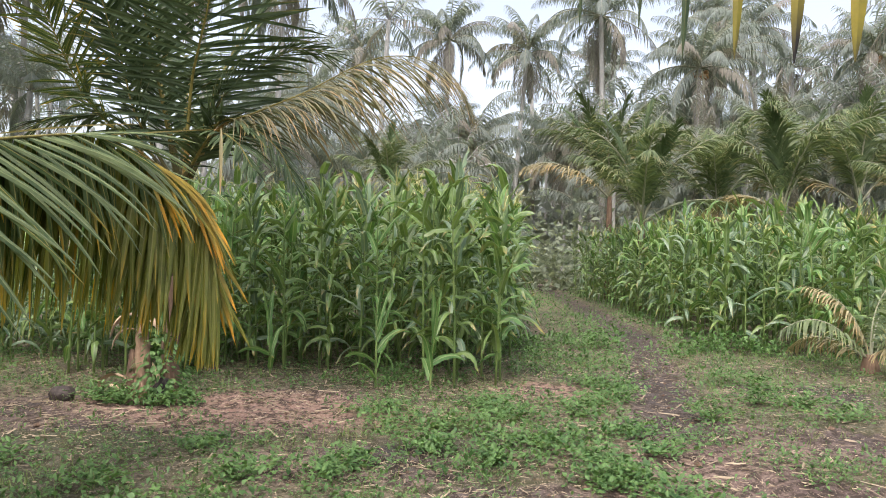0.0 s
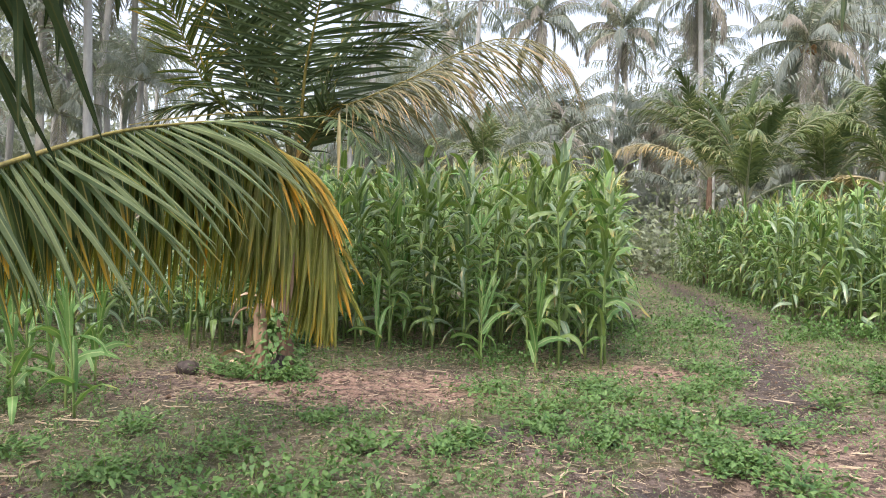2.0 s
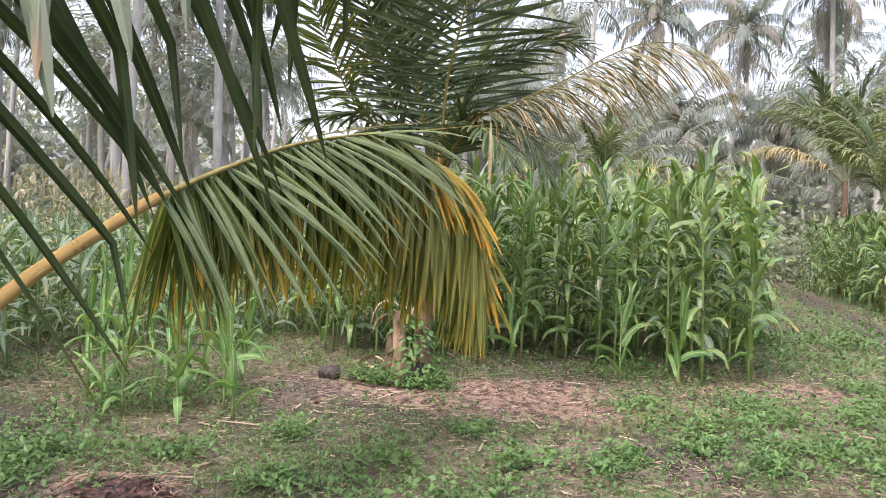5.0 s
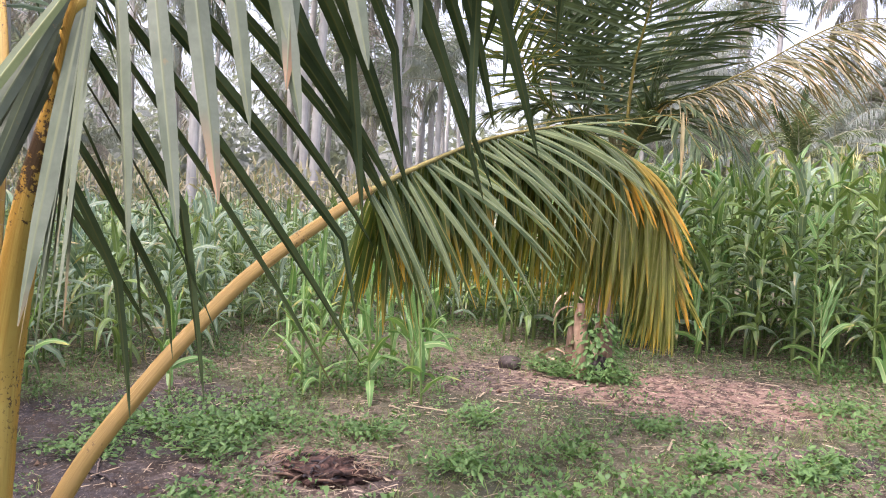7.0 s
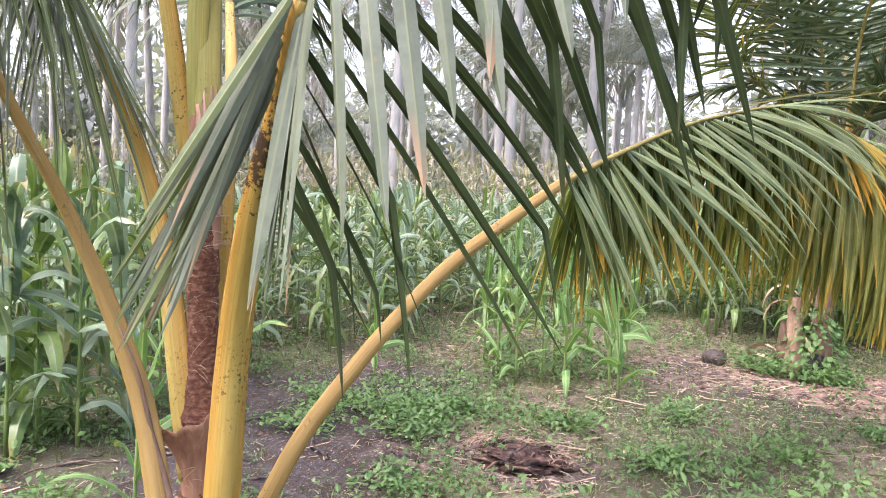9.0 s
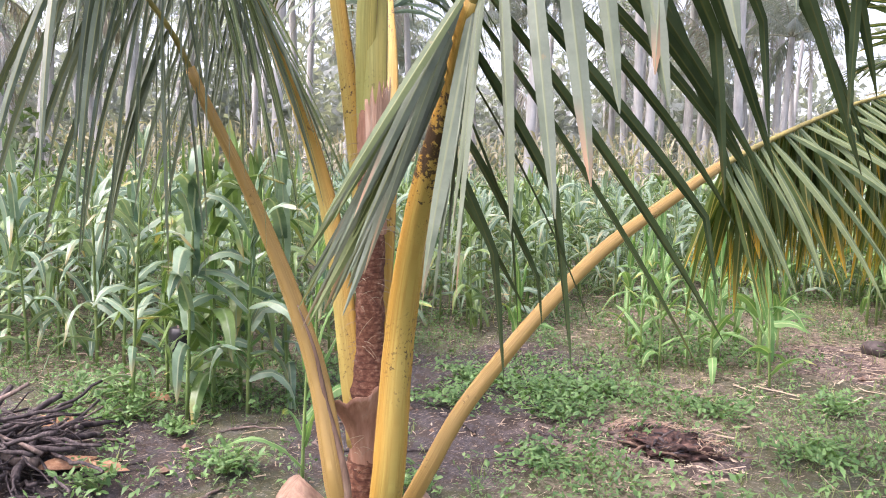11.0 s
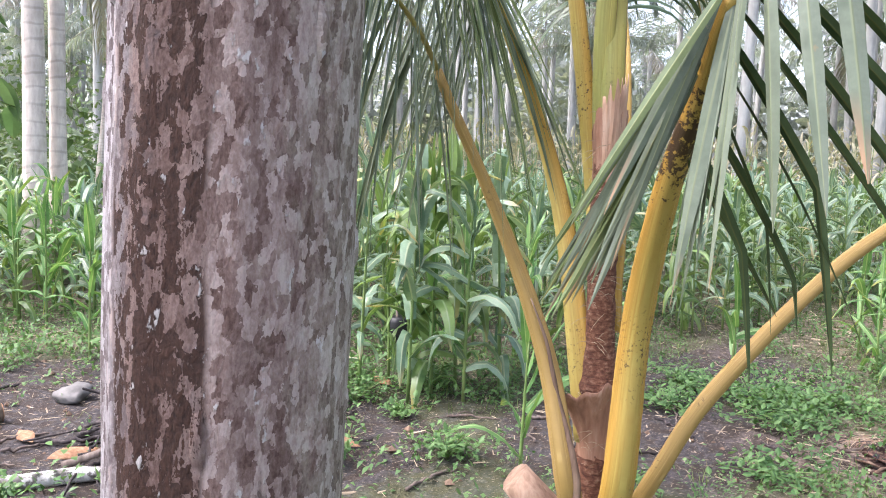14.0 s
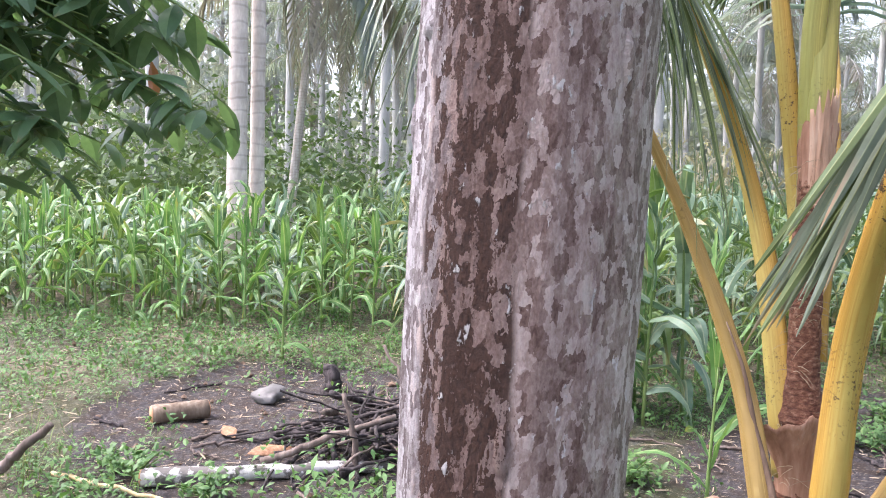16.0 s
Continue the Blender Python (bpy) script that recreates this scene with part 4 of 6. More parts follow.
    # fronds
    drooping_frond(palm, rel([(-2.94, 2.26, 0.1), (-2.84, 2.25, 0.28), (-2.76, 2.30, 0.47), (-2.72, 2.42, 0.68), (-2.66, 2.62, 0.92), (-2.64, 2.82, 1.09), (-2.61, 3.05, 1.26), (-2.57, 3.4, 1.45), (-2.57, 3.8, 1.62), (-2.55, 4.3, 1.79),
                              (-2.51, 4.8, 1.94), (-2.44, 5.3, 2.05), (-2.34, 5.8, 2.13), (-2.24, 6.2, 2.06), (-2.10, 6.5, 1.94), (-1.98, 6.68, 1.76), (-1.90, 6.76, 1.42), (-1.88, 6.78, 1.0)]), at)
    arching_frond(palm, rel([(-2.90, 2.16, 0.12), (-2.73, 2.10, 0.45), (-2.71, 2.13, 0.99), (-2.55, 2.09, 1.43), (-2.37, 2.06, 1.75), (-2.17, 1.99, 2.0), (-1.98, 2.08, 2.13), (-1.72, 2.32, 2.30), (-1.42, 2.55, 2.40), (-1.22, 2.72, 2.44)]))
    add_frond(palm, rel([(-3.0, 2.12, 0.15), (-2.90, 2.00, 0.41), (-3.06, 1.99, 0.84), (-3.21, 1.86, 1.34), (-3.24, 1.66, 1.76), (-3.21, 1.52, 2.0), (-3.18, 1.31, 2.18), (-3.13, 1.03, 2.23), (-3.10, 0.72, 2.16)]),
              M["palm_grey"], M["petiole_tan"], 0.044, 0.92, 0.027, 25, 0.60, 1.0, 13, label="bowed frond with a tan stalk", spread=(60, 34), lift=(-2.0, -1.2))
    for pts in ([(-2.93, 2.03, 0.12), (-2.865, 2.02, 0.41), (-2.99, 2.0, 0.72), (-3.03, 1.975, 0.90), (-3.09, 1.94, 1.05)],):
        c, _ = spline(rel(pts), 20)
        tube_part("stalk_margin", c, np.interp(np.linspace(0, 1, 20), [0, 0.3, 1], [0.034, 0.024, 0.004]), M["stump_dark"], palm, "dark brown dried edge of a leaf stalk", 7, 0.6, 0.2, 5)
    add_frond(palm, rel([(-3.06, 2.2, 0.5), (-3.09, 2.18, 0.69), (-3.25, 2.19, 1.22), (-3.35, 2.15, 1.58), (-3.39, 2.03, 1.93), (-3.39, 1.90, 2.2), (-3.31, 1.67, 2.5), (-3.25, 1.39, 2.7), (-3.24, 0.9, 2.75)]),
              M["palm_grey"], M["petiole"], 0.060, 0.95, 0.021, 46, 0.58, 1.0, 14, label="rising frond with a yellow stalk", spread=(50, 30), lift=(-2.6, -1.5), strands=34)
    overhead = add_frond(palm, rel([(-3.06, 2.22, 1.2), (-3.10, 2.24, 1.5), (-3.06, 2.20, 2.18), (-2.85, 2.2, 2.9), (-2.2, 2.35, 3.5), (-1.2, 2.75, 3.6), (-0.2, 3.1, 3.1), (0.4, 3.27, 2.75), (1.16, 3.12, 2.5)]),
                         M["palm_yellow"], M["petiole_green"], 0.05, 0.85, 0.042, 50, 0.36, 0.9, 15, label="upright frond with a green stalk", lift=(0.1, -0.2, -0.4), until=0.70)
    # its last leaflets hang straight down
    for k, (x, y, z, w) in enumerate(((0.37, 3.31, 2.12, 0.020), (0.54, 3.28, 2.12, 0.024), (0.67, 3.27, 2.03, 0.034), (0.81, 3.24, 2.02, 0.040), (0.96, 3.19, 2.00, 0.050), (1.10, 3.13, 1.99, 0.056))):
        top = float(np.interp(x, [0.4, 1.16], [2.74, 2.5]))
        lv = Leaves().add([np.array([x + 0.03, y, top]) - at], [(-0.05, 0, -1.0)], [(0.9, 0.25 - 0.1 * k, 0)], [top - z + 0.01], [w], [0.05], k=8, fold=0.3)
        # the first three take the dark tone painted for backlit leaflets
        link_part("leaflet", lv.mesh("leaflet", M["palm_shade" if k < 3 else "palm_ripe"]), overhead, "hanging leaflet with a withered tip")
    add_frond(palm, rel([(-3.1, 2.24, 1.2), (-3.18, 2.24, 1.56), (-3.2, 2.15, 2.2), (-3.22, 2.05, 2.8), (-3.32, 1.83, 3.46), (-3.5, 1.3, 3.75), (-3.7, 0.7, 3.6)]),
              M["palm"], M["petiole"], 0.045, 0.9, 0.042, 60, 0.42, 2.4, 16, label="upright frond with a yellow stalk")
    add_frond(palm, rel([(-3.1, 2.3, 0.9), (-3.2, 2.4, 1.5), (-3.5, 2.6, 2.1), (-4.0, 2.85, 2.7), (-4.7, 3.1, 3.0), (-5.3, 3.3, 2.9)]),
              M["palm"], M["petiole"], 0.04, 0.9, 0.042, 60, 0.40, 2.4, 17, label="frond leaning away over the maize")
    return palm


near_palm()


def mid_palm():
    at = np.array([-2.95, 8.62, 0.0])
    palm = thing("coconut_palm", "coconut palm with dark green fronds and one drying frond", "palm tree", at=tuple(at))

    def rel(pts):
        return [tuple(np.array(q) - at) for q in pts]

    ax, _ = spline(rel([(-2.95, 8.62, -0.05), (-2.93, 8.6, 0.7), (-2.88, 8.52, 1.2), (-2.85, 8.5, 1.7), (-2.83, 8.48, 2.1)]), 24)
    tube_part("trunk", ax, np.interp(np.linspace(0, 1, 24), [0, 0.12, 0.6, 1], [0.14, 0.09, 0.08, 0.06]), M["stump_dark"], palm, "", 12, 1, 0.08, 2)
    # control points, leaflets, stalk, length of the leaflets, droop, number, spread, singly
    rows = (([(-2.76, 8.4, 2.12), (-2.65, 8.2, 2.92), (-2.51, 8.0, 3.28), (-2.36, 7.8, 3.62), (-2.2, 7.5, 4.07), (-2.03, 7.2, 4.51)], "palm_mid", "petiole_tan", 1.25, 0.30, 46, (86, 55), True),
            ([(-2.9, 8.42, 2.12), (-3.23, 8.35, 2.69), (-3.31, 8.2, 3.15), (-3.36, 8.0, 3.49), (-3.4, 7.8, 3.86), (-3.47, 7.5, 4.28)], "palm_mid", "petiole_dark", 0.72, 0.35, 44, (70, 45), False),
            ([(-2.92, 8.4, 2.12), (-3.57, 8.2, 2.73), (-3.73, 8.0, 3.11), (-3.83, 7.8, 3.5), (-3.88, 7.5, 3.83), (-3.98, 7.2, 4.04)], "palm_yellow", "petiole_tan", 0.78, 0.35, 46, (78, 45), False),
            ([(-2.92, 8.42, 2.12), (-3.4, 8.4, 2.65), (-3.76, 8.35, 2.69), (-4.11, 8.3, 2.63), (-4.31, 8.2, 2.41)], "palm_mid", "petiole_dark", 0.6, 0.9, 34, (58, 34), False),
            ([(-2.7, 8.4, 2.12), (-2.41, 8.3, 2.63), (-2.09, 8.2, 2.59), (-1.78, 8.1, 2.36), (-1.6, 8.05, 2.04)], "palm_mid", "petiole_dark", 0.66, 0.9, 34, (60, 34), False),
            ([(-2.85, 8.5, 2.12), (-3.09, 8.6, 3.0), (-3.2, 8.7, 3.56), (-3.3, 8.7, 4.17), (-3.4, 8.6, 4.79)], "palm_mid", "petiole_dark", 0.85, 0.4, 42, (62, 40), False),
            ([(-2.76, 8.5, 2.12), (-2.54, 8.7, 3.13), (-2.25, 8.9, 3.83), (-1.87, 9.0, 4.38), (-1.48, 9.1, 4.7)], "palm_mid", "petiole_tan", 0.9, 0.4, 42, (66, 40), False),
            ([(-2.74, 8.36, 2.12), (-2.37, 8.0, 2.47), (-2.09, 7.8, 2.39), (-1.9, 7.7, 2.15)], "palm_mid", "petiole_dark", 0.55, 0.9, 28, (60, 34), False),
            ([(-2.85, 8.55, 2.12), (-2.95, 8.9, 3.0), (-3.0, 9.3, 3.5), (-3.05, 9.9, 3.8)], "palm_mid", "petiole_dark", 0.8, 0.8, 34, (66, 40), False),
            ([(-2.88, 8.5, 2.12), (-3.0, 8.3, 3.0), (-3.05, 8.1, 3.5), (-3.0, 7.9, 4.0), (-2.9, 7.6, 4.5)], "palm_mid", "petiole_dark", 0.9, 0.4, 40, (74, 45), False),
            ([(-2.78, 8.5, 2.12), (-2.5, 8.6, 2.9), (-2.15, 8.7, 3.25), (-1.75, 8.7, 3.45), (-1.4, 8.7, 3.4)], "palm_mid", "petiole_dark", 0.8, 0.5, 40, (70, 40), False))
    for j, (c, m, st, l, dr, n, sp, one) in enumerate(rows):
        add_frond(palm, rel(c), M[m], M[st], 0.026, l, 0.042, int(n * 1.3), 0.10, dr * 0.6, 30 + j, one, 5, label="dark green frond", spread=sp, lift=(0.05, 0.0))
    add_frond(palm, rel([(-2.72, 8.4, 2.12), (-2.42, 8.35, 2.58), (-2.04, 8.3, 2.74), (-1.57, 8.3, 2.94), (-1.14, 8.3, 3.17), (-0.82, 8.3, 3.28), (-0.46, 8.3, 3.26), (-0.2, 8.3, 3.10), (-0.06, 8.3, 2.9)]), M["palm_dry_green"], M["petiole_tan"], 0.024, 1.1, 0.020, 120, 0.18, 0.9, 40, k=5, label="drying tan frond arching outwards", spread=(62, 30), lift=(-0.25, -0.45, -0.2))
    for j, a in enumerate((0.4, 2.2, 3.7, 5.2)):
        d = np.array([math.cos(a), math.sin(a), 0])
        foot = np.array([0.1, -0.15, 1.95])
        tube_part("dry_stalk", [foot + d * 0.06, foot + d * 0.22 - [0, 0, 0.1], foot + d * 0.3 - [0, 0, 0.5]], [0.03, 0.02, 0.01], M["dry_leaf"], palm, "hanging dry stalk", 6)
    return palm


mid_palm()


def crown_meshes(seed, n_fronds, reach, L, W, n, k, fresh, dry, brown=0, dry_share=0.15, tilt=(82, 55, 18, -12), bend=13.0, lift=(-0.35, -0.6), spread=(62, 30), droop=2.6):
    """Fronds of a whole crown round the origin: green leaflets, dry leaflets, stalks."""
    rng = np.random.default_rng(seed)
    g, d, stems = Leaves(), Leaves(), Leaves()
    for i in range(n_fronds):
        a = i * 2.399 + rng.normal(0, 0.25)
        e = math.radians(np.interp(i / n_fronds, [0, 0.35, 0.75, 1], tilt) + rng.normal(0, 6))
        R = reach * rng.uniform(0.85, 1.12)
        h = np.array([math.cos(a), math.sin(a), 0.0])
        pts, p, el = [np.array([0, 0, 0.0])], np.zeros(3), e
        for j in range(6):
            p = p + (h * math.cos(el) + np.array([0, 0, math.sin(el)])) * R / 6
            el -= math.radians(rng.uniform(bend - 4, bend + 4)) * (0.5 + j * 0.22)
            pts.append(p)
        c, _ = spline(pts, 20)
        tgt = d if rng.random() < dry_share * (2.5 if i > n_fronds * 0.75 else 0.6) else g
        tgt.add(*frond_leaflets(c, L, W, n, 0.14, droop, seed * 77 + i, spread, lift), k=k, flat=True)
        stems.tube(c, np.linspace(0.035, 0.006, 20) * reach / 3.2, 4)
    for i in range(brown):
        a = rng.uniform(0, 6.28)
        h = np.array([math.cos(a), math.sin(a), 0.0])
        c, _ = spline([h * 0.1, h * 0.7 + [0, 0, -0.3], h * 0.95 + [0, 0, -1.3], h * 0.8 + [0, 0, -reach * 0.75]], 16)
        d.add(*frond_leaflets(c, L * 0.8, W * 0.8, n // 2, 0.2, 3.0, seed * 91 + i), k=2, flat=True)
        stems.tube(c, np.linspace(0.03, 0.006, 16) * reach / 3.2, 4)
    out = [("crown", g.mesh("crown", fresh)), ("stalk_tuft", stems.mesh("stalk_tuft", M["stalk_far"]))]
    if d.v:
        out.append(("dry_fronds", d.mesh("dry_fronds", dry)))
    return out


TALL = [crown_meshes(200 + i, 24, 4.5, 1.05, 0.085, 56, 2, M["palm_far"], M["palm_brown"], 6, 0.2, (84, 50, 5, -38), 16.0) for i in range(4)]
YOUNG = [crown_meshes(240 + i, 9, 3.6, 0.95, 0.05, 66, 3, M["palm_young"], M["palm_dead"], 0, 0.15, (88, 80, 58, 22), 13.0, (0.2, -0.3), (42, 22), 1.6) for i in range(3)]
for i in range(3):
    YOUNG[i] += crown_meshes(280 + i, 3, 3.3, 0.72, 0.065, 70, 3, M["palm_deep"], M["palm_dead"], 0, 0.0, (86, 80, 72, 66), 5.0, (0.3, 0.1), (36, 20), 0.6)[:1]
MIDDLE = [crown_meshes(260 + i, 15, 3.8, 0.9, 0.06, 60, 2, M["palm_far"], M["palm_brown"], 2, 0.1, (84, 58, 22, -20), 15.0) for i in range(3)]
nut_me = lumpy("coconut", (0.13, 0.13, 0.16), M["nut"], seed=5, rough=0.1, cuts=2)
NUT = nut_me.data
bpy.data.objects.remove(nut_me)


def tall_palm(x, y, top, lean=(0.0, 0.0), r=0.15, kind=0, bark="bark_far", turn=0.0, size=1.0, nuts=0, label="tall coconut palm with a bare grey trunk, pale in the haze", crowns=None):
    palm = thing("tall_coconut_palm", label, "palm tree", "tall palms of the grove", (x, y, 0))
    z = np.linspace(-0.1, top, 18)
    u = np.clip(z / top, 0, 1)
    ax = np.stack([lean[0] * u ** 1.4, lean[1] * u ** 1.4, z], 1)
    tube_part("trunk", ax, np.interp(u, [0, 0.06, 0.15, 1], [r * 1.6, r * 1.2, r, r * 0.72]), M[bark], palm, "", 10, 1, 0.05, int(abs(x * 7)))
    crowns = crowns or TALL
    if crowns:
        for name, me in crowns[kind % len(crowns)]:
            o = link_part(name, me, palm)
            o.location = (lean[0], lean[1], top)
            o.rotation_euler = (0, 0, turn)
            o.scale = (size, size, size)
        for j in range(nuts):
            o = link_part("coconut", NUT, palm)
            a = j * 2.4
            o.location = (lean[0] + 0.32 * math.cos(a), lean[1] + 0.32 * math.sin(a), top - 0.25 - 0.12 * (j % 3))
    return palm


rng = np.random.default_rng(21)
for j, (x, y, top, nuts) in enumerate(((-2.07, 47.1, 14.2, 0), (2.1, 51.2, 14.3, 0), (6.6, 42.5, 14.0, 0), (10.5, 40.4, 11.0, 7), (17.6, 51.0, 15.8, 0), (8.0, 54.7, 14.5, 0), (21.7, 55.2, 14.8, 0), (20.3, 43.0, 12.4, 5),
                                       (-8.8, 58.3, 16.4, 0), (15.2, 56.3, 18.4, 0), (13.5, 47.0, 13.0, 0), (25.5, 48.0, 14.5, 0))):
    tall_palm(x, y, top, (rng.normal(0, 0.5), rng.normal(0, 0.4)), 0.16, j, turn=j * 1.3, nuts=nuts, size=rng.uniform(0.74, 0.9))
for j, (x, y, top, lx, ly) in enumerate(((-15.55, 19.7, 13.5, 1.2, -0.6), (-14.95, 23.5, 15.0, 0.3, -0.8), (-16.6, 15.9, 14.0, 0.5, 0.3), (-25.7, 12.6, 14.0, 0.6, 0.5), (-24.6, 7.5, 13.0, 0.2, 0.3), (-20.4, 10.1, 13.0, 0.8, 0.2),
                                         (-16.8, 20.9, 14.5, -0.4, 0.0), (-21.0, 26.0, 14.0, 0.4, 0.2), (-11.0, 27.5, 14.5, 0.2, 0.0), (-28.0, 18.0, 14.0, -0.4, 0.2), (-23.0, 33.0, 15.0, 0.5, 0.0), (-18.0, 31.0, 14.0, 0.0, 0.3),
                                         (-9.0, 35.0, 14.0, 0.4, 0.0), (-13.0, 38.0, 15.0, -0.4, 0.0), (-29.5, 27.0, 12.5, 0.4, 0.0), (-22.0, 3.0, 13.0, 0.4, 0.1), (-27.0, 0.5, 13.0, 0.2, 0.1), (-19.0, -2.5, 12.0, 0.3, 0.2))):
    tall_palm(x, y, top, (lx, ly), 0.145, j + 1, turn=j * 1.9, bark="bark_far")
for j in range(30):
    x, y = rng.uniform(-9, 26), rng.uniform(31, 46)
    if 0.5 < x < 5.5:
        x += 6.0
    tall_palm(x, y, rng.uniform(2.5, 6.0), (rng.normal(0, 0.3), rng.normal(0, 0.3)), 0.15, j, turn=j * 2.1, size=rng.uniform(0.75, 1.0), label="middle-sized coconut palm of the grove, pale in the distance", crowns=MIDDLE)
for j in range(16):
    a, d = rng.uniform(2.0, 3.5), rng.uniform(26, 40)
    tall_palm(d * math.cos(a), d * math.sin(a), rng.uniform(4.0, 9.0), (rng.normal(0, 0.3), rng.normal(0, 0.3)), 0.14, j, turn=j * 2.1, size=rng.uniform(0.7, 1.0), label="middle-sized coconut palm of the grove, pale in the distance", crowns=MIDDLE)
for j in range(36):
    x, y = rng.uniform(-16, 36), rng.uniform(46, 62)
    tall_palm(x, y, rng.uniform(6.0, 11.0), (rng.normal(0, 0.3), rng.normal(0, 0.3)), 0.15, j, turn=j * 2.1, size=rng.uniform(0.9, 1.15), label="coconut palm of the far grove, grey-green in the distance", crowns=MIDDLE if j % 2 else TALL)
for x, y, lx, r in ((-11.3, -0.22, 0.25, 0.125), (-11.62, 0.02, 0.45, 0.10)):
    tall_palm(x, y, 13.5, (lx, 0.2), r, 2, "bark_pale", 0.7, label="tall coconut palm with a pale ringed trunk behind the maize")

tall_palm(-14.6, 0.45, 5.7, (0.3, 0.6), 0.085, 1, "bark", turn=2.0, size=0.72, label="coconut palm with hanging withered brown fronds behind the maize")


def young_palm(x, y, size, kind, turn, z=0.0, label="young coconut palm with arching yellow-green fronds in the maize"):
    palm = thing("young_palm", label, "palm tree", "young palms in the field", (x, y, gz(x, y)))
    zz = np.linspace(-0.05, max(0.12, 0.6 + z), 8)
    tube_part("trunk", np.stack([0 * zz, 0 * zz, zz], 1), np.linspace(0.14, 0.08, 8) * min(size, 1), M["stump_dark"], palm, "", 8, 1, 0.1, 3)
    for name, me in YOUNG[kind if kind == 3 else kind % 3]:
        o = link_part(name, me, palm)
        o.location = (0, 0, 0.5 + z)
        o.rotation_euler = (0, 0, turn)
        o.scale = (size, size, size)
    return palm


for j, (x, y, s, z) in enumerate(((4.5, 22.5, 0.95, 1.9), (9.2, 25.1, 1.1, 2.4), (4.6, 28.5, 1.1, 3.0), (-2.2, 20.7, 0.5, 2.5), (8.6, 29.6, 1.1, 2.6), (12.8, 27.9, 1.15, 2.9), (15.5, 30.0, 1.2, 2.8), (11.5, 21.0, 0.75, 1.7))):
    young_palm(x, y, s, j % 3, j * 1.7, z)
YOUNG.append(crown_meshes(249, 8, 1.5, 0.4, 0.03, 40, 3, M["palm_young"], M["palm_dead"], 0, 0.35, (75, 55, 38, 20), 14.0, (0.1, -0.2)))
young_palm(5.15, 11.3, 1.0, 3, 0.4, -0.35, "small coconut seedling with pale fronds at the maize edge")


# ---- maize ----
def corn_arrays(lv, ts, st, x, y, h, yaw, seed, leaves=12, L=0.74, W=0.078, tassel=True, k=5, upright=0.0, stalk_sides=5):
    """One maize plant into the piles: leaves lv, tassel ts, stalk st."""
    rng = np.random.default_rng(seed)
    lean = rng.normal(0, 0.035, 2)
    z = np.linspace(0, h, 7)
    z0 = gz(x, y)
    ax = np.stack([x + lean[0] * z ** 1.3, y + lean[1] * z ** 1.3, z0 - 0.03 + z], 1)
    st.tube(ax, np.linspace(0.014, 0.006, 7) * (0.7 + 0.2 * h), stalk_sides)
    n = leaves
    u = np.linspace(0.16, 0.98, n) + rng.uniform(-0.02, 0.02, n)
    a = yaw + np.where(np.arange(n) % 2, np.pi, 0) + rng.normal(0, 0.7, n)
    P = np.stack([np.interp(u * h, z, ax[:, i]) for i in range(3)], 1)
    e = np.radians(np.interp(u, [0, 0.5, 1], [30, 44, 68]) + rng.normal(0, 14, n) + upright)
    out = np.stack([np.cos(a), np.sin(a), 0 * a], 1)
    D = out * np.cos(e)[:, None] + np.array([0, 0, 1.0]) * np.sin(e)[:, None]
    S = np.stack([-np.sin(a), np.cos(a), rng.normal(0, 0.5, n)], 1)
    ll = L * np.interp(u, [0, 0.3, 0.65, 1], [0.6, 0.95, 1.0, 0.6]) * rng.uniform(0.8, 1.12, n)
    lv.add(P, D, S, ll, W * rng.uniform(0.8, 1.1, n), np.interp(u, [0, 0.6, 1], [2.7, 2.3, 1.3]) * rng.choice([0.35, 0.7, 1.0, 1.0, 1.5], n) * rng.uniform(0.8, 1.2, n) * (0.75 if upright > 10 else 1.45 if h < 1.7 else 1.05), k=k, shape=maize, fold=0.4, wave=0.14)
    if tassel:
        m = 9
        b = rng.uniform(0, 6.28, m)
        ee = np.radians(rng.uniform(45, 85, m))
        D = np.stack([np.cos(b) * np.cos(ee), np.sin(b) * np.cos(ee), np.sin(ee)], 1)
        ts.add(np.tile(ax[-1] - [0, 0, 0.04], (m, 1)), D, np.stack([-np.sin(b), np.cos(b), 0 * b], 1), rng.uniform(0.20, 0.36, m), 0.011, rng.uniform(0.6, 2.6, m), k=4, shape=lambda s: 1.0 - 0.6 * s, flat=True)


def corn_variant(seed, h, material, tassel, leaves, L=0.8, W=0.085, upright=0.0, label=""):
    """One maize plant as a thing: stalk, each leaf, tassel."""
    plant = thing("maize_plant", label, "maize plant", "maize along the field edges", (0, 0, -50))
    lv, ts, st = Leaves(), Leaves(), Leaves()
    corn_arrays(lv, ts, st, 0, 0, h, 0.3, seed, leaves, L, W, tassel, 7, upright, 8)
    link_part("stalk", st.mesh("stalk", M["stalk"]), plant)
    v, a = lv.v[0].reshape(leaves, -1, 3), lv.a[0].reshape(leaves, -1)
    m = v.shape[1]
    idx = np.arange(m).reshape(-1, 3)
    q = np.concatenate([np.stack([idx[:-1, j], idx[:-1, j + 1], idx[1:, j + 1], idx[1:, j]], -1) for j in (0, 1)])
    for i in range(leaves):
        link_part("leaf", quad_mesh("leaf", v[i], q, material, a[i], lv.m[0].reshape(leaves, -1)[i]), plant)
    if tassel:
        link_part("tassel", ts.mesh("tassel", M["tassel"]), plant, "pale yellow tassel")
    return plant


def inside(poly, x, y):
    r = False
    for (x0, y0), (x1, y1) in zip(poly, poly[1:] + poly[:1]):
        if (y0 > y) != (y1 > y) and x < (x1 - x0) * (y - y0) / (y1 - y0) + x0:
            r = not r
    return r


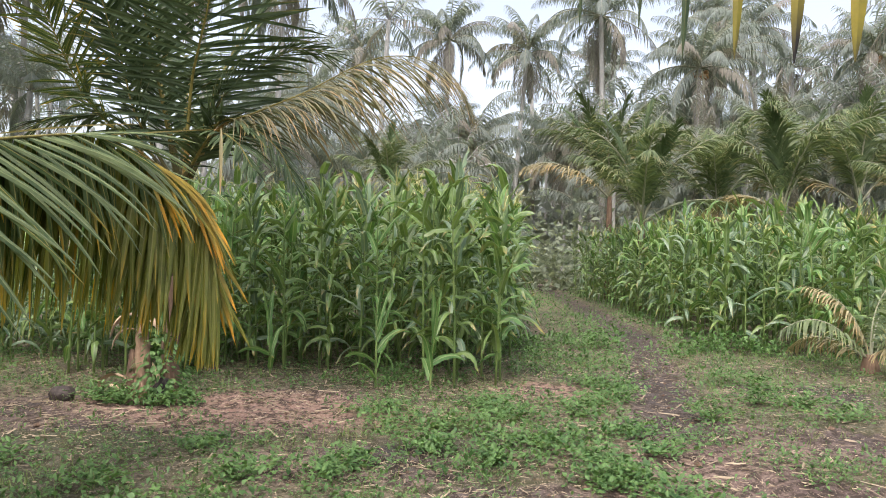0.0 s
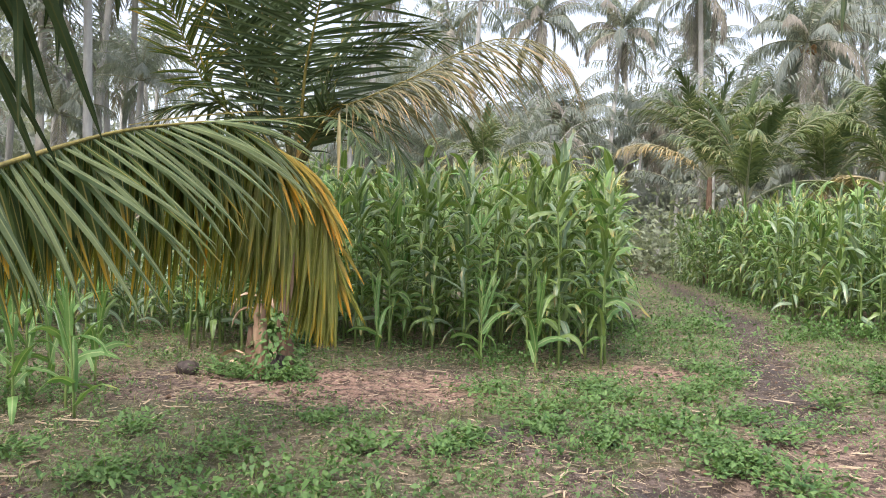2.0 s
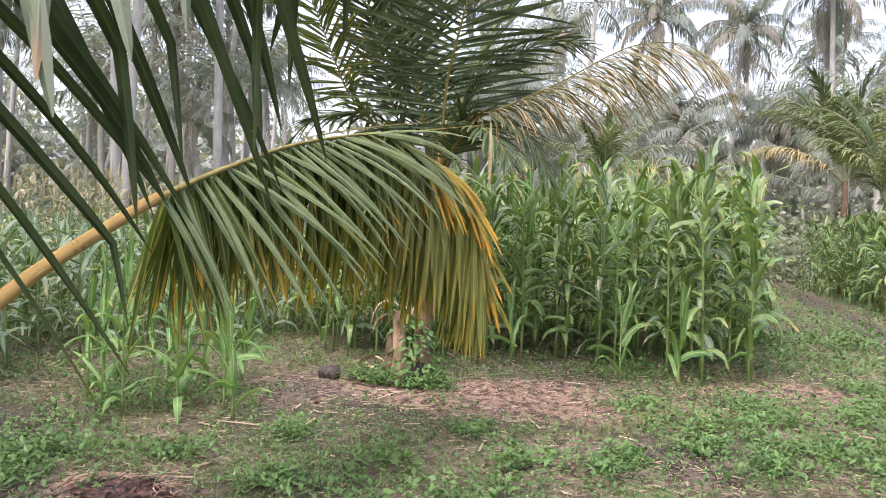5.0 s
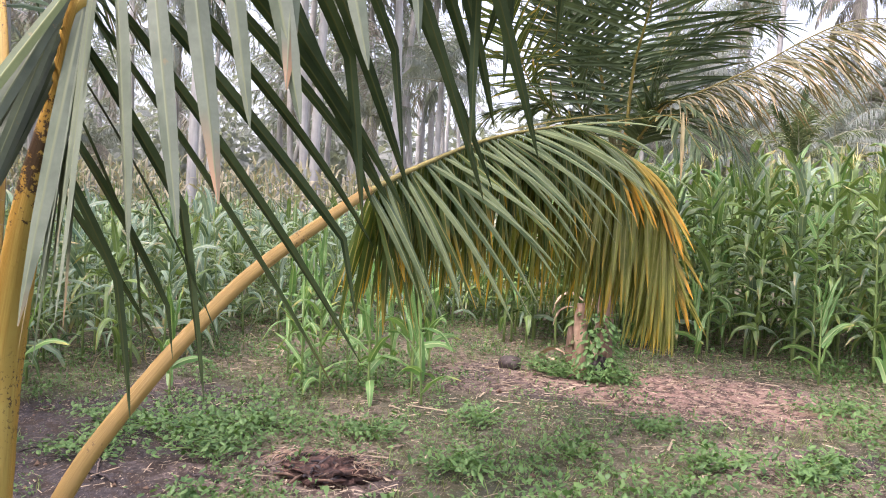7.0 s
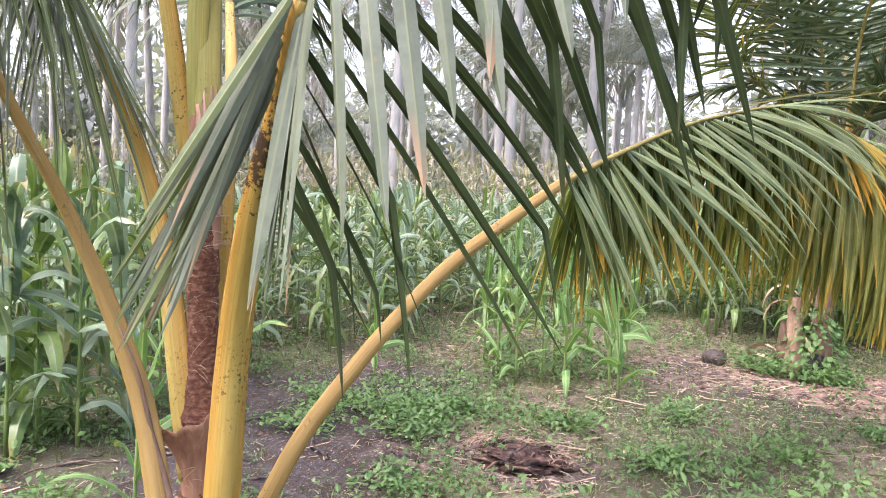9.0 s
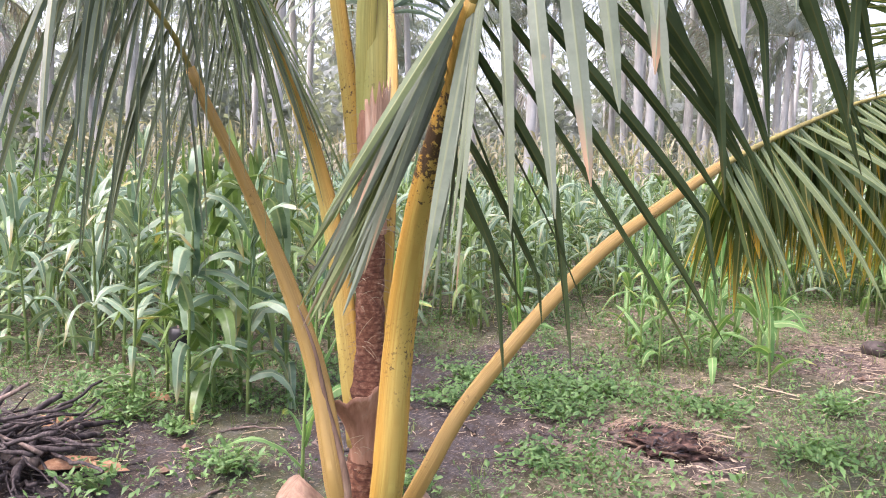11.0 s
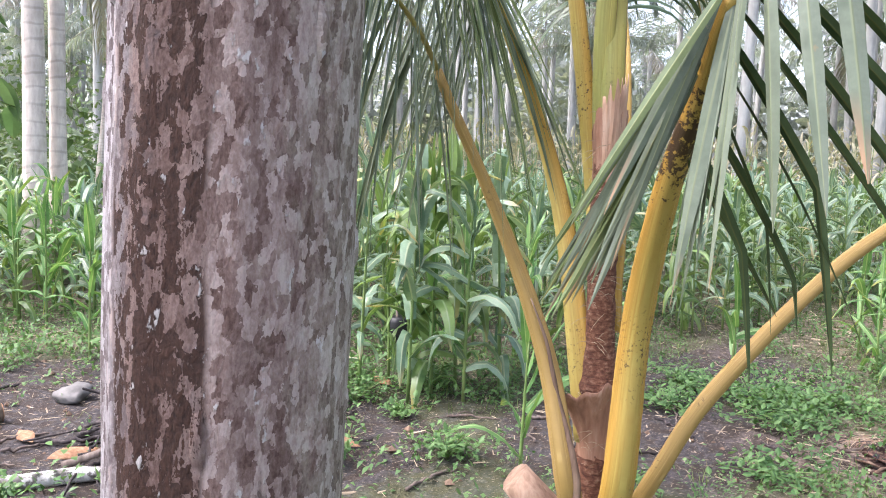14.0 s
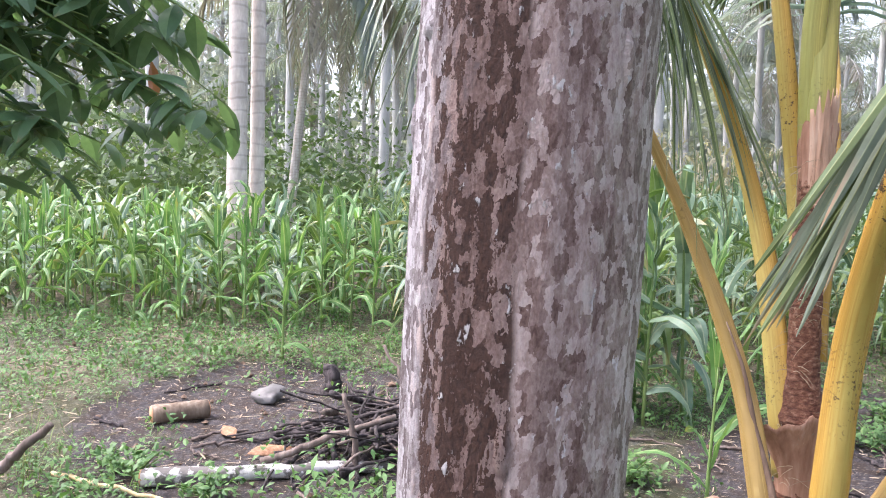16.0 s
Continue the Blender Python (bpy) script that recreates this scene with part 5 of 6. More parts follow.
def edge_distance(line, x, y):
    best = 1e9
    for (x0, y0), (x1, y1) in zip(line, line[1:]):
        d = np.array([x1 - x0, y1 - y0])
        t = np.clip(((x - x0) * d[0] + (y - y0) * d[1]) / (d @ d), 0, 1)
        best = min(best, math.hypot(x - x0 - t * d[0], y - y0 - t * d[1]))
    return best


TALL_LABEL = "tall green maize plant with long arching leaves"
VARIANTS = {
    "tall": [corn_variant(300 + i, 2.15 + 0.06 * i, M[m], i in (0, 2), 17, 0.60, 0.088, label=TALL_LABEL + (" and a pale tassel" if i in (0, 2) else "")) for i, m in enumerate(("corn", "corn_bright", "corn", "corn", "corn_blue"))],
    "low": [corn_variant(320 + i, 1.25 + 0.12 * i, M[m], False, 13, 0.64, 0.068, 4, label="half-grown maize plant with bluish green leaves") for i, m in enumerate(("corn_blue", "corn", "corn_blue"))],
    "broad": [corn_variant(380 + i, 1.5 + 0.1 * i, M["corn_blue" if i else "corn"], False, 15, 0.68, 0.098, 6, label="broad-leaved bluish maize plant beside the firewood") for i in range(2)],
    "young": [corn_variant(340 + i, 0.62 + 0.12 * i, M["corn_bright"], False, 8, 0.52, 0.06, 22, label="young bright green maize plant standing alone") for i in range(3)],
    "slim": [corn_variant(360 + i, 1.0 + 0.1 * i, M["corn_bright"], False, 10, 0.52, 0.064, 20, label="slim light green maize plant") for i in range(2)],
}
hero_count = 0


def plant_hero(kind, x, y, i, size=1.0):
    global hero_count
    hero_count += 1
    src = VARIANTS[kind][i % len(VARIANTS[kind])]
    return copy_thing(src, pose(x, y, gz(x, y), 0, 0, (i * 137.5) % 360) @ Matrix.Scale(size, 4))


FIELD_A = [(0.3, 9.2), (-0.6, 9.8), (-1.6, 10.3), (-2.5, 10.0), (-3.4, 9.4), (-4.6, 9.6), (-5.5, 12.5), (-5.0, 18.0), (0.85, 18.0), (0.8, 14.0)]
EDGE_A = [(0.85, 18), (0.8, 14.0), (0.3, 9.2), (-0.6, 9.8), (-1.6, 10.3), (-2.5, 10.0), (-3.4, 9.4), (-4.6, 9.6)]
FIELD_B = [(3.6, 30.0), (3.85, 17.0), (3.75, 13.9), (5.0, 12.7), (9.5, 11.6), (20.0, 15.0), (20.0, 30.0)]
EDGE_B = [(3.6, 30.0), (3.85, 17.0), (3.75, 13.9), (5.0, 12.7), (9.5, 11.6)]
FIELD_C = [(-4.9, 10.8), (-6.0, 9.2), (-6.7, 7.9), (-6.4, 6.0), (-6.3, 4.8), (-6.0, 3.1), (-6.3, 2.3), (-7.5, 1.5), (-14.0, 1.4), (-18.0, 12.0), (-12.0, 18.0), (-5.6, 13.0)]
EDGE_C = FIELD_C[:8]
FIELD_D = [(-7.9, 1.3), (-8.3, 0.6), (-9.0, -1.5), (-9.6, -4.5), (-14.5, -5.0), (-14.5, 1.3)]
EDGE_D = FIELD_D[:4]


def plant_field(name, poly, edge, step, hero_depth, kind, h, spread, mats, tassel, label, seed, leaves=14, L=0.62, W=0.088, depth=6.0, skip=0.0, far_h=None):
    """Rows of maize: those along the edge are things of their own, the rest one mesh."""
    rng = np.random.default_rng(seed)
    piles = [Leaves() for _ in mats]
    ts, st = Leaves(), Leaves()
    xs, ys = [q[0] for q in poly], [q[1] for q in poly]
    i = 0
    for gx in np.arange(min(xs), max(xs), step * 1.25):
        for gy in np.arange(min(ys), max(ys), step):
            x, y = gx + rng.normal(0, step * 0.22), gy + rng.normal(0, step * 0.22)
            i += 1
            if not inside(poly, x, y) or rng.random() < skip:
                continue
            if math.hypot(x + 6.25, y - 2.6) < 0.5:
                continue
            d = edge_distance(edge, x, y)
            if d > depth and rng.random() < 0.45:
                continue
            if d < hero_depth and math.hypot(x + 0.5, y - 1) < 13.5:
                plant_hero(kind, x, y, i, rng.uniform(0.88, 1.08))
                continue
            hh = (h if far_h is None or d < depth else far_h) * rng.uniform(1 - spread, 1 + spread)
            corn_arrays(piles[i % len(mats)], ts, st, x, y, hh, rng.uniform(0, 6.28), seed * 1000 + i, leaves, L, W, tassel and rng.random() < 0.45, 4, 0, 4)
    field = thing(name, label, "maize field")
    tagged(field, kind="stuff")
    for m, pl in zip(mats, piles):
        if pl.v:
            link_part("leaves", pl.mesh("leaves", M[m]), field)
    link_part("stalks", st.mesh("stalks", M["stalk"]), field)
    if ts.v:
        link_part("tassels", ts.mesh("tassels", M["tassel"]), field)


plant_field("tall_maize_field", FIELD_A, EDGE_A, 0.33, 0.6, "tall", 2.25, 0.1, ("corn", "corn", "corn_bright", "corn", "corn_blue"), True, "block of tall dark green maize in tassel", 5, depth=2.5)
plant_field("wide_maize_field", FIELD_B, EDGE_B, 0.38, 0.5, "tall", 2.2, 0.1, ("corn", "corn_blue", "corn", "corn_bright"), True, "wide field of tall maize in tassel beside the path", 6, depth=4.0)
plant_field("bluish_maize_field", FIELD_C, EDGE_C, 0.34, 0.6, "low", 1.35, 0.15, ("corn_blue", "corn", "corn_blue"), False, "field of half-grown bluish maize", 7, leaves=12, L=0.62, W=0.066, depth=4.0, far_h=1.45, skip=0.18)
plant_field("bright_maize_field", FIELD_D, EDGE_D, 0.36, 0.4, "slim", 1.15, 0.15, ("corn_bright", "corn_blue", "corn"), False, "field of bright green young maize", 8, leaves=9, L=0.66, W=0.08, depth=4.0)
plant_field("ripe_maize_field", [(-8.0, 19.0), (-12.5, 18.5), (-18.5, 12.5), (-17.5, 5.0), (-24.0, 5.0), (-24.0, 20.0), (-10.0, 28.0)], [(-8.0, 19.0), (-12.5, 18.5), (-18.5, 12.5), (-17.5, 5.0)], 0.5, 0.0, "low", 2.55, 0.12, ("corn_dry", "corn_dry"), True, "distant field of ripening straw-coloured maize", 9, leaves=8, depth=4.0)
for i, (kind, x, y, s) in enumerate((("young", -0.98, 9.3, 1.1), ("young", -2.2, 9.6, 1.0), ("slim", -4.97, 6.3, 0.95), ("slim", -4.12, 6.1, 1.0), ("slim", -3.85, 6.33, 0.98), ("young", -5.43, 5.21, 0.9), ("slim", -4.38, 6.6, 1.0), ("slim", -4.75, 6.02, 0.8), ("slim", -4.5, 5.95, 0.9), ("young", -3.62, 6.1, 1.0), ("slim", -4.75, 6.85, 1.0), ("young", -4.2, 6.9, 1.1), ("young", -4.36, 7.5, 1.0), ("slim", -5.3, 6.5, 0.95),
                                     ("young", -3.97, 2.42, 0.95), ("slim", -5.51, 2.83, 0.95), ("tall", -5.5, 2.05, 0.72), ("tall", -5.75, 2.35, 0.68), ("slim", -5.35, 2.5, 0.8), ("slim", -7.2, 0.4, 1.0), ("young", -5.9, 4.2, 1.0), ("slim", -6.0, 3.6, 1.0), ("young", -4.6, 7.2, 0.9),
                                     ("slim", -5.3, 6.9, 0.9), ("slim", -5.7, 7.5, 1.0), ("young", -0.4, 9.3, 1.1), ("slim", -4.45, 6.25, 0.7))):
    plant_hero(kind, x, y, i * 3 + 1, s)
for i, (x, y, sz) in enumerate(((-5.45, 2.55, 0.72), (-5.25, 2.3, 0.66), (-5.6, 2.8, 0.74), (-5.15, 2.65, 0.64), (-5.75, 2.5, 0.7), (-5.4, 3.05, 0.66), (-5.9, 3.0, 0.7))):
    plant_hero("broad", x, y, i, sz * 1.42)
for group in VARIANTS.values():
    for src in group:
        for o in (*src.children, src):
            bpy.data.objects.remove(o)


# ---- the near trunk ----
def near_trunk():
    z = np.linspace(-0.1, 4.2, 90)
    ax = np.stack([-1.033 + 0.006 * (z - 1.45) + 0.003 * np.sin(z * 3), 0.555 + 0.040 * (z - 1.45) + 0.003 * np.sin(z * 2.3), z], 1)
    r = np.interp(z, [-0.1, 0.2, 0.7, 1.4, 4.2], [0.10, 0.082, 0.070, 0.0665, 0.062]) * (1 + 0.012 * np.sin(z * 9) + 0.008 * np.sin(z * 23))
    t = np.linspace(-np.pi, np.pi, 73)
    rng = np.random.default_rng(61)
    # low vertical ribs and hollows make the outline uneven
    ribs = 1 + 0.012 * np.sin(7 * t[None] + 2.2 * np.sin(z * 1.3)[:, None]) + 0.010 * np.sin(17 * t[None] + 3 * np.sin(z * 2.9)[:, None]) + rng.normal(0, 0.004, (90, 73))
    ribs[:, -1] = ribs[:, 0]
    rad = r[:, None] * ribs
    v = np.stack([ax[:, :1] + rad * np.cos(t), ax[:, 1:2] + rad * np.sin(t), np.repeat(z[:, None], 73, 1)], -1)
    idx = np.arange(v.size // 3).reshape(90, 73)
    q = np.stack([idx[:-1, :-1], idx[:-1, 1:], idx[1:, 1:], idx[1:, :-1]], -1)

    def barked(name, points, quads, angle):
        me = quad_mesh(name, points, quads, M["post"])
        me.attributes.new("turn", "FLOAT", "POINT").data.foreach_set("value", (np.asarray(angle, dtype=np.float32) * 0.0665).ravel())
        return me

    trunk = thing("tree_trunk", "grey lichen-spotted tree trunk with brown weathered patches", "tree trunk")
    link_part("bark", barked("bark", v, q, np.tile(t, (90, 1))), trunk)
    # loose flakes and a scar that stand off the bark
    for i in range(46):
        zz, a = rng.uniform(0.9, 2.0), rng.uniform(-1.9, 1.9) - 0.25
        w, h = rng.uniform(0.003, 0.008), rng.uniform(0.006, 0.02)
        if i == 0:
            zz, a, w, h = 1.63, -0.45, 0.012, 0.004
        cx, cy = np.interp(zz, z, ax[:, 0]), np.interp(zz, z, ax[:, 1])
        rr = np.interp(zz, z, r)
        u, w2 = np.meshgrid(np.linspace(-1, 1, 5), np.linspace(-1, 1, 5))
        edge = 1 - 0.35 * (u ** 2) * (w2 ** 2) + rng.normal(0, 0.05, u.shape)
        ang = a + u * edge * w / rr
        rad = rr + 0.0025 - 0.0035 * np.maximum(np.abs(u), np.abs(w2)) ** 2
        p = np.stack([cx + rad * np.cos(ang), cy + rad * np.sin(ang), zz + w2 * edge * h], -1)
        idx = np.arange(25).reshape(5, 5)
        link_part("bark_flake", barked("bark_flake", p, np.stack([idx[:-1, :-1], idx[:-1, 1:], idx[1:, 1:], idx[1:, :-1]], -1), ang), trunk)
    return trunk


near_trunk()


# ---- low growth ----
def scatter(n, seed, x0, x1, y0, y1, keep):
    rng = np.random.default_rng(seed)
    x, y = rng.uniform(x0, x1, n), rng.uniform(y0, y1, n)
    p = keep(x, y)
    m = rng.random(n) < p
    return x[m], y[m], rng


def clumpy(x, y, f=0.9, seed=0.0):
    return 0.5 + 0.5 * (np.sin(x * 2.1 * f + 1.3 * np.sin(y * 1.7 * f + seed)) * np.sin(y * 2.4 * f + 1.1 * np.sin(x * 1.9 * f + 2 + seed)))


def weeds():
    def keep(x, y):
        return np.clip(1.08 - 1.1 * bareness(x, y), 0.03, 1) * np.maximum(np.clip(clumpy(x, y, 1.3) * 1.7 - 0.25, 0.06, 1), 0.75 * ((x < -6.1) & (y < 1.0)))

    lv = Leaves()
    x, y, rng = scatter(70000, 71, -10, 6, -4, 14, keep)
    rng2 = np.random.default_rng(74)
    x2, y2 = rng2.uniform(0.2, 4.6, 2600), rng2.uniform(13, 30, 2600)
    keep2 = rng2.random(2600) < np.clip(1.1 - bareness(x2, y2), 0.15, 1)
    x, y = np.concatenate([x, x2[keep2]]), np.concatenate([y, y2[keep2]])
    near = np.hypot(x + 0.4, y - 0.8)
    ok = (near > 0.5) & ((near < 7.5) | (rng.random(len(x)) < 0.6))
    x, y = x[ok], y[ok]
    size = np.where(y > 13, 1.7, 1.0) * rng.uniform(0.45, 1.15, len(x)) * (0.6 + 0.6 * clumpy(x, y, 0.5, 3))
    for k in range(6):
        n = len(x)
        a = rng.uniform(0, 6.28, n)
        e = np.radians(rng.uniform(5, 80, n))
        off = rng.uniform(0, 0.07, n) * size
        zz = height(x, y) + rng.uniform(0.005, 0.14, n) * size
        P = np.stack([x + off * np.cos(a), y + off * np.sin(a), zz], 1)
        D = np.stack([np.cos(a) * np.cos(e), np.sin(a) * np.cos(e), np.sin(e)], 1)
        lv.add(P, D, np.stack([-np.sin(a), np.cos(a), rng.normal(0, 0.3, n)], 1), rng.uniform(0.028, 0.072, n) * size, rng.uniform(0.017, 0.038, n) * size, rng.uniform(0.5, 2.2, n), k=2, shape=oval, flat=True)
    tagged(new("weeds", lv.mesh("weeds", M["weed"])), "low green broad-leaved weeds in patches over the soil", "weeds", kind="stuff")


def grass():
    def keep(x, y):
        return np.clip(0.9 - 0.95 * bareness(x, y), 0.02, 1) * np.clip(clumpy(x, y, 0.7, 5) * 1.3 - 0.1, 0.1, 1)

    lv = Leaves()
    x, y, rng = scatter(15000, 72, -11, 6, -4, 14, keep)
    ok = np.hypot(x + 0.4, y - 0.8) > 0.4
    x, y = x[ok], y[ok]
    for k in range(5):
        n = len(x)
        a = rng.uniform(0, 6.28, n)
        e = np.radians(rng.uniform(35, 85, n))
        P = np.stack([x + rng.normal(0, 0.025, n), y + rng.normal(0, 0.025, n), height(x, y) - 0.005], 1)
        D = np.stack([np.cos(a) * np.cos(e), np.sin(a) * np.cos(e), np.sin(e)], 1)
        lv.add(P, D, np.stack([-np.sin(a), np.cos(a), 0 * a], 1), rng.uniform(0.05, 0.17, n), rng.uniform(0.003, 0.007, n), rng.uniform(0.4, 2.5, n), k=2, shape=maize, flat=True)
    tagged(new("grass", lv.mesh("grass", M["grass"])), "thin green grass between the weeds", "grass", kind="stuff")


def litter():
    lv = Leaves()
    x, y, rng = scatter(95000, 73, -9, 6, -3, 13, lambda x, y: np.clip(0.35 + 0.5 * bareness(x, y) + 0.5 * (clumpy(x, y, 0.8, 9) - 0.5), 0.08, 1) * (1 - 0.75 * ashen(x, y)))
    ok = np.hypot(x + 0.4, y - 0.8) > 0.3
    x, y = x[ok], y[ok]
    n = len(x)
    a = rng.uniform(0, 6.28, n)
    D = np.stack([np.cos(a), np.sin(a), rng.normal(0, 0.12, n)], 1)
    P = np.stack([x, y, height(x, y) + rng.uniform(0.004, 0.02, n)], 1)
    big = rng.random(n) < 0.05
    lv.add(P, D, np.stack([-np.sin(a), np.cos(a), rng.normal(0, 0.5, n)], 1), np.where(big, rng.uniform(0.1, 0.22, n), rng.uniform(0.02, 0.08, n)), np.where(big, rng.uniform(0.008, 0.02, n), rng.uniform(0.003, 0.009, n)), 0.0, k=1, shape=lambda s: 1.0, fold=0.4)
    tagged(new("straw_litter", lv.mesh("straw_litter", M["straw"])), "dry straw and leaf litter on the soil", "straw", kind="stuff")


def shrub(name, x, y, r, h, n, material, label, category, seed, L=(0.05, 0.1), W=0.6, stems=6, group="", droop=1.2):
    """A small bush: thin stems with leaves round them."""
    rng = np.random.default_rng(seed)
    bush = thing(name, label, category, group, (x, y, gz(x, y)))
    st = Leaves()
    tips = []
    for i in range(stems):
        a, e = rng.uniform(0, 6.28), rng.uniform(0.5, 1.35)
        d = np.array([math.cos(a) * math.cos(e), math.sin(a) * math.cos(e), math.sin(e)])
        end = d * h * rng.uniform(0.7, 1.1) * np.array([r / h * 1.3, r / h * 1.3, 1])
        c, _ = spline([np.zeros(3), end * 0.5 + [0, 0, 0.08 * h], end], 8)
        st.tube(c, np.linspace(0.006, 0.002, 8) * (1 + h), 4)
        tips.append(c)
    T = np.concatenate([c[2:] for c in tips])
    P = T[rng.integers(0, len(T), n)] + rng.normal(0, 1, (n, 3)) * np.array([r * 0.22, r * 0.22, h * 0.12])
    P[:, 2] = np.abs(P[:, 2]) + 0.01
    a, e = rng.uniform(0, 6.28, n), np.radians(rng.uniform(-15, 60, n))
    D = np.stack([np.cos(a) * np.cos(e), np.sin(a) * np.cos(e), np.sin(e)], 1)
    ll = rng.uniform(L[0], L[1], n)
    link_part("stem_tangle", st.mesh("stem_tangle", M["stalk"]), bush)
    link_part("leaves", Leaves().add(P, D, np.stack([-np.sin(a), np.cos(a), rng.normal(0, 0.3, n)], 1), ll, ll * W, rng.uniform(0.3, 1, n) * droop, k=3, shape=oval, fold=0.3).mesh("leaves", material), bush)
    return bush


def clods():
    """Crumbs of soil: small eight-sided lumps."""
    x, y, rng = scatter(9000, 75, -9, 6, -2, 12, lambda x, y: np.clip(0.12 + 0.6 * bareness(x, y), 0, 1))
    n = len(x)
    base = np.array([(1, 0, 0), (0, 1, 0), (-1, 0, 0), (0, -1, 0), (0, 0, 1), (0, 0, -1)], dtype=float)
    r = rng.gamma(2.0, 0.005, n) + 0.004
    v = base[None] * (r[:, None] * rng.uniform(0.6, 1.3, (n, 6)))[..., None]
    a = rng.uniform(0, 6.28, n)
    c, sn = np.cos(a)[:, None], np.sin(a)[:, None]
    v = np.stack([v[..., 0] * c - v[..., 1] * sn, v[..., 0] * sn + v[..., 1] * c, v[..., 2] * 0.7], -1) + np.stack([x, y, height(x, y) + r * 0.25], 1)[:, None]
    f = np.array([(0, 1, 4), (1, 2, 4), (2, 3, 4), (3, 0, 4), (1, 0, 5), (2, 1, 5), (3, 2, 5), (0, 3, 5)])
    me = bpy.data.meshes.new("soil_crumbs")
    me.from_pydata(v.reshape(-1, 3).tolist(), [], (f[None] + 6 * np.arange(n)[:, None, None]).reshape(-1, 3).tolist())
    me.materials.append(M["stump_dark"])
    tagged(new("soil_crumbs", me), "dark crumbs of soil on the bare ground", "soil", kind="stuff")


weeds()
grass()
litter()
clods()
for i, (x, y, r, h, n) in enumerate(((2.22, 8.1, 0.38, 0.34, 420), (1.35, 7.5, 0.45, 0.16, 360), (1.2, 8.6, 0.4, 0.15, 320), (0.9, 5.9, 0.3, 0.18, 260), (1.3, 5.6, 0.4, 0.2, 320), (-0.9, 5.9, 0.3, 0.22, 260), (-2.2, 5.6, 0.3, 0.18, 240),
                                     (-4.5, 4.5, 0.6, 0.2, 650), (-4.2, 4.9, 0.5, 0.18, 500), (-4.0, 4.3, 0.4, 0.2, 400), (-6.0, 2.2, 0.5, 0.28, 420), (-5.6, 2.6, 0.4, 0.25, 320), (-4.72, -0.32, 0.26, 0.22, 220), (-4.38, 0.05, 0.18, 0.2, 130), (-3.6, 2.7, 0.3, 0.2, 200), (2.9, 8.9, 0.5, 0.2, 300),
                                     (-6.4, 2.6, 0.45, 0.4, 300), (0.42, 7.74, 0.5, 0.2, 460), (-0.76, 7.86, 0.42, 0.18, 340), (-0.25, 6.62, 0.3, 0.18, 300), (1.48, 9.6, 0.55, 0.18, 460), (0.99, 8.07, 0.28, 0.16, 220), (1.44, 6.86, 0.36, 0.2, 320),
                                     (1.12, 6.02, 0.32, 0.22, 320), (0.24, 6.43, 0.24, 0.2, 240), (-1.38, 5.72, 0.34, 0.24, 340), (-0.64, 6.1, 0.3, 0.16, 260), (0.94, 6.51, 0.22, 0.14, 200), (3.27, 9.97, 0.5, 0.25, 380), (3.3, 8.76, 0.4, 0.22, 300),
                                     (0.1, 8.31, 0.4, 0.18, 300), (1.56, 8.97, 0.42, 0.2, 340), (-5.41, 1.99, 0.35, 0.22, 300), (-5.98, 1.84, 0.4, 0.24, 300), (-5.05, 2.13, 0.2, 0.15, 140), (-4.39, 1.57, 0.2, 0.2, 140), (-4.26, 2.14, 0.24, 0.2, 170),
                                     (-4.6, 3.9, 0.4, 0.16, 380), (-4.95, 4.3, 0.4, 0.18, 360), (-3.5, 5.2, 0.36, 0.16, 300), (-2.7, 5.0, 0.36, 0.16, 300), (-3.0, 5.9, 0.36, 0.16, 280), (-1.9, 6.5, 0.26, 0.14, 200), (-3.5, 3.6, 0.3, 0.14, 240),
                                     (-3.38, 8.05, 0.28, 0.26, 260), (-2.78, 7.95, 0.3, 0.24, 280), (-3.1, 7.9, 0.26, 0.2, 240), (-2.55, 8.1, 0.3, 0.22, 260), (0.5, 6.9, 0.4, 0.15, 300), (3.4, 8.2, 0.45, 0.18, 280), (-0.3, 7.3, 0.5, 0.2, 380))):
    shrub("weed_clump", x, y, r * 0.95, h * 0.72, n, M["weed"], "clump of leafy green weeds on the soil", "weeds", 400 + i, (0.022, 0.06), 0.6, 9, "weed clumps")


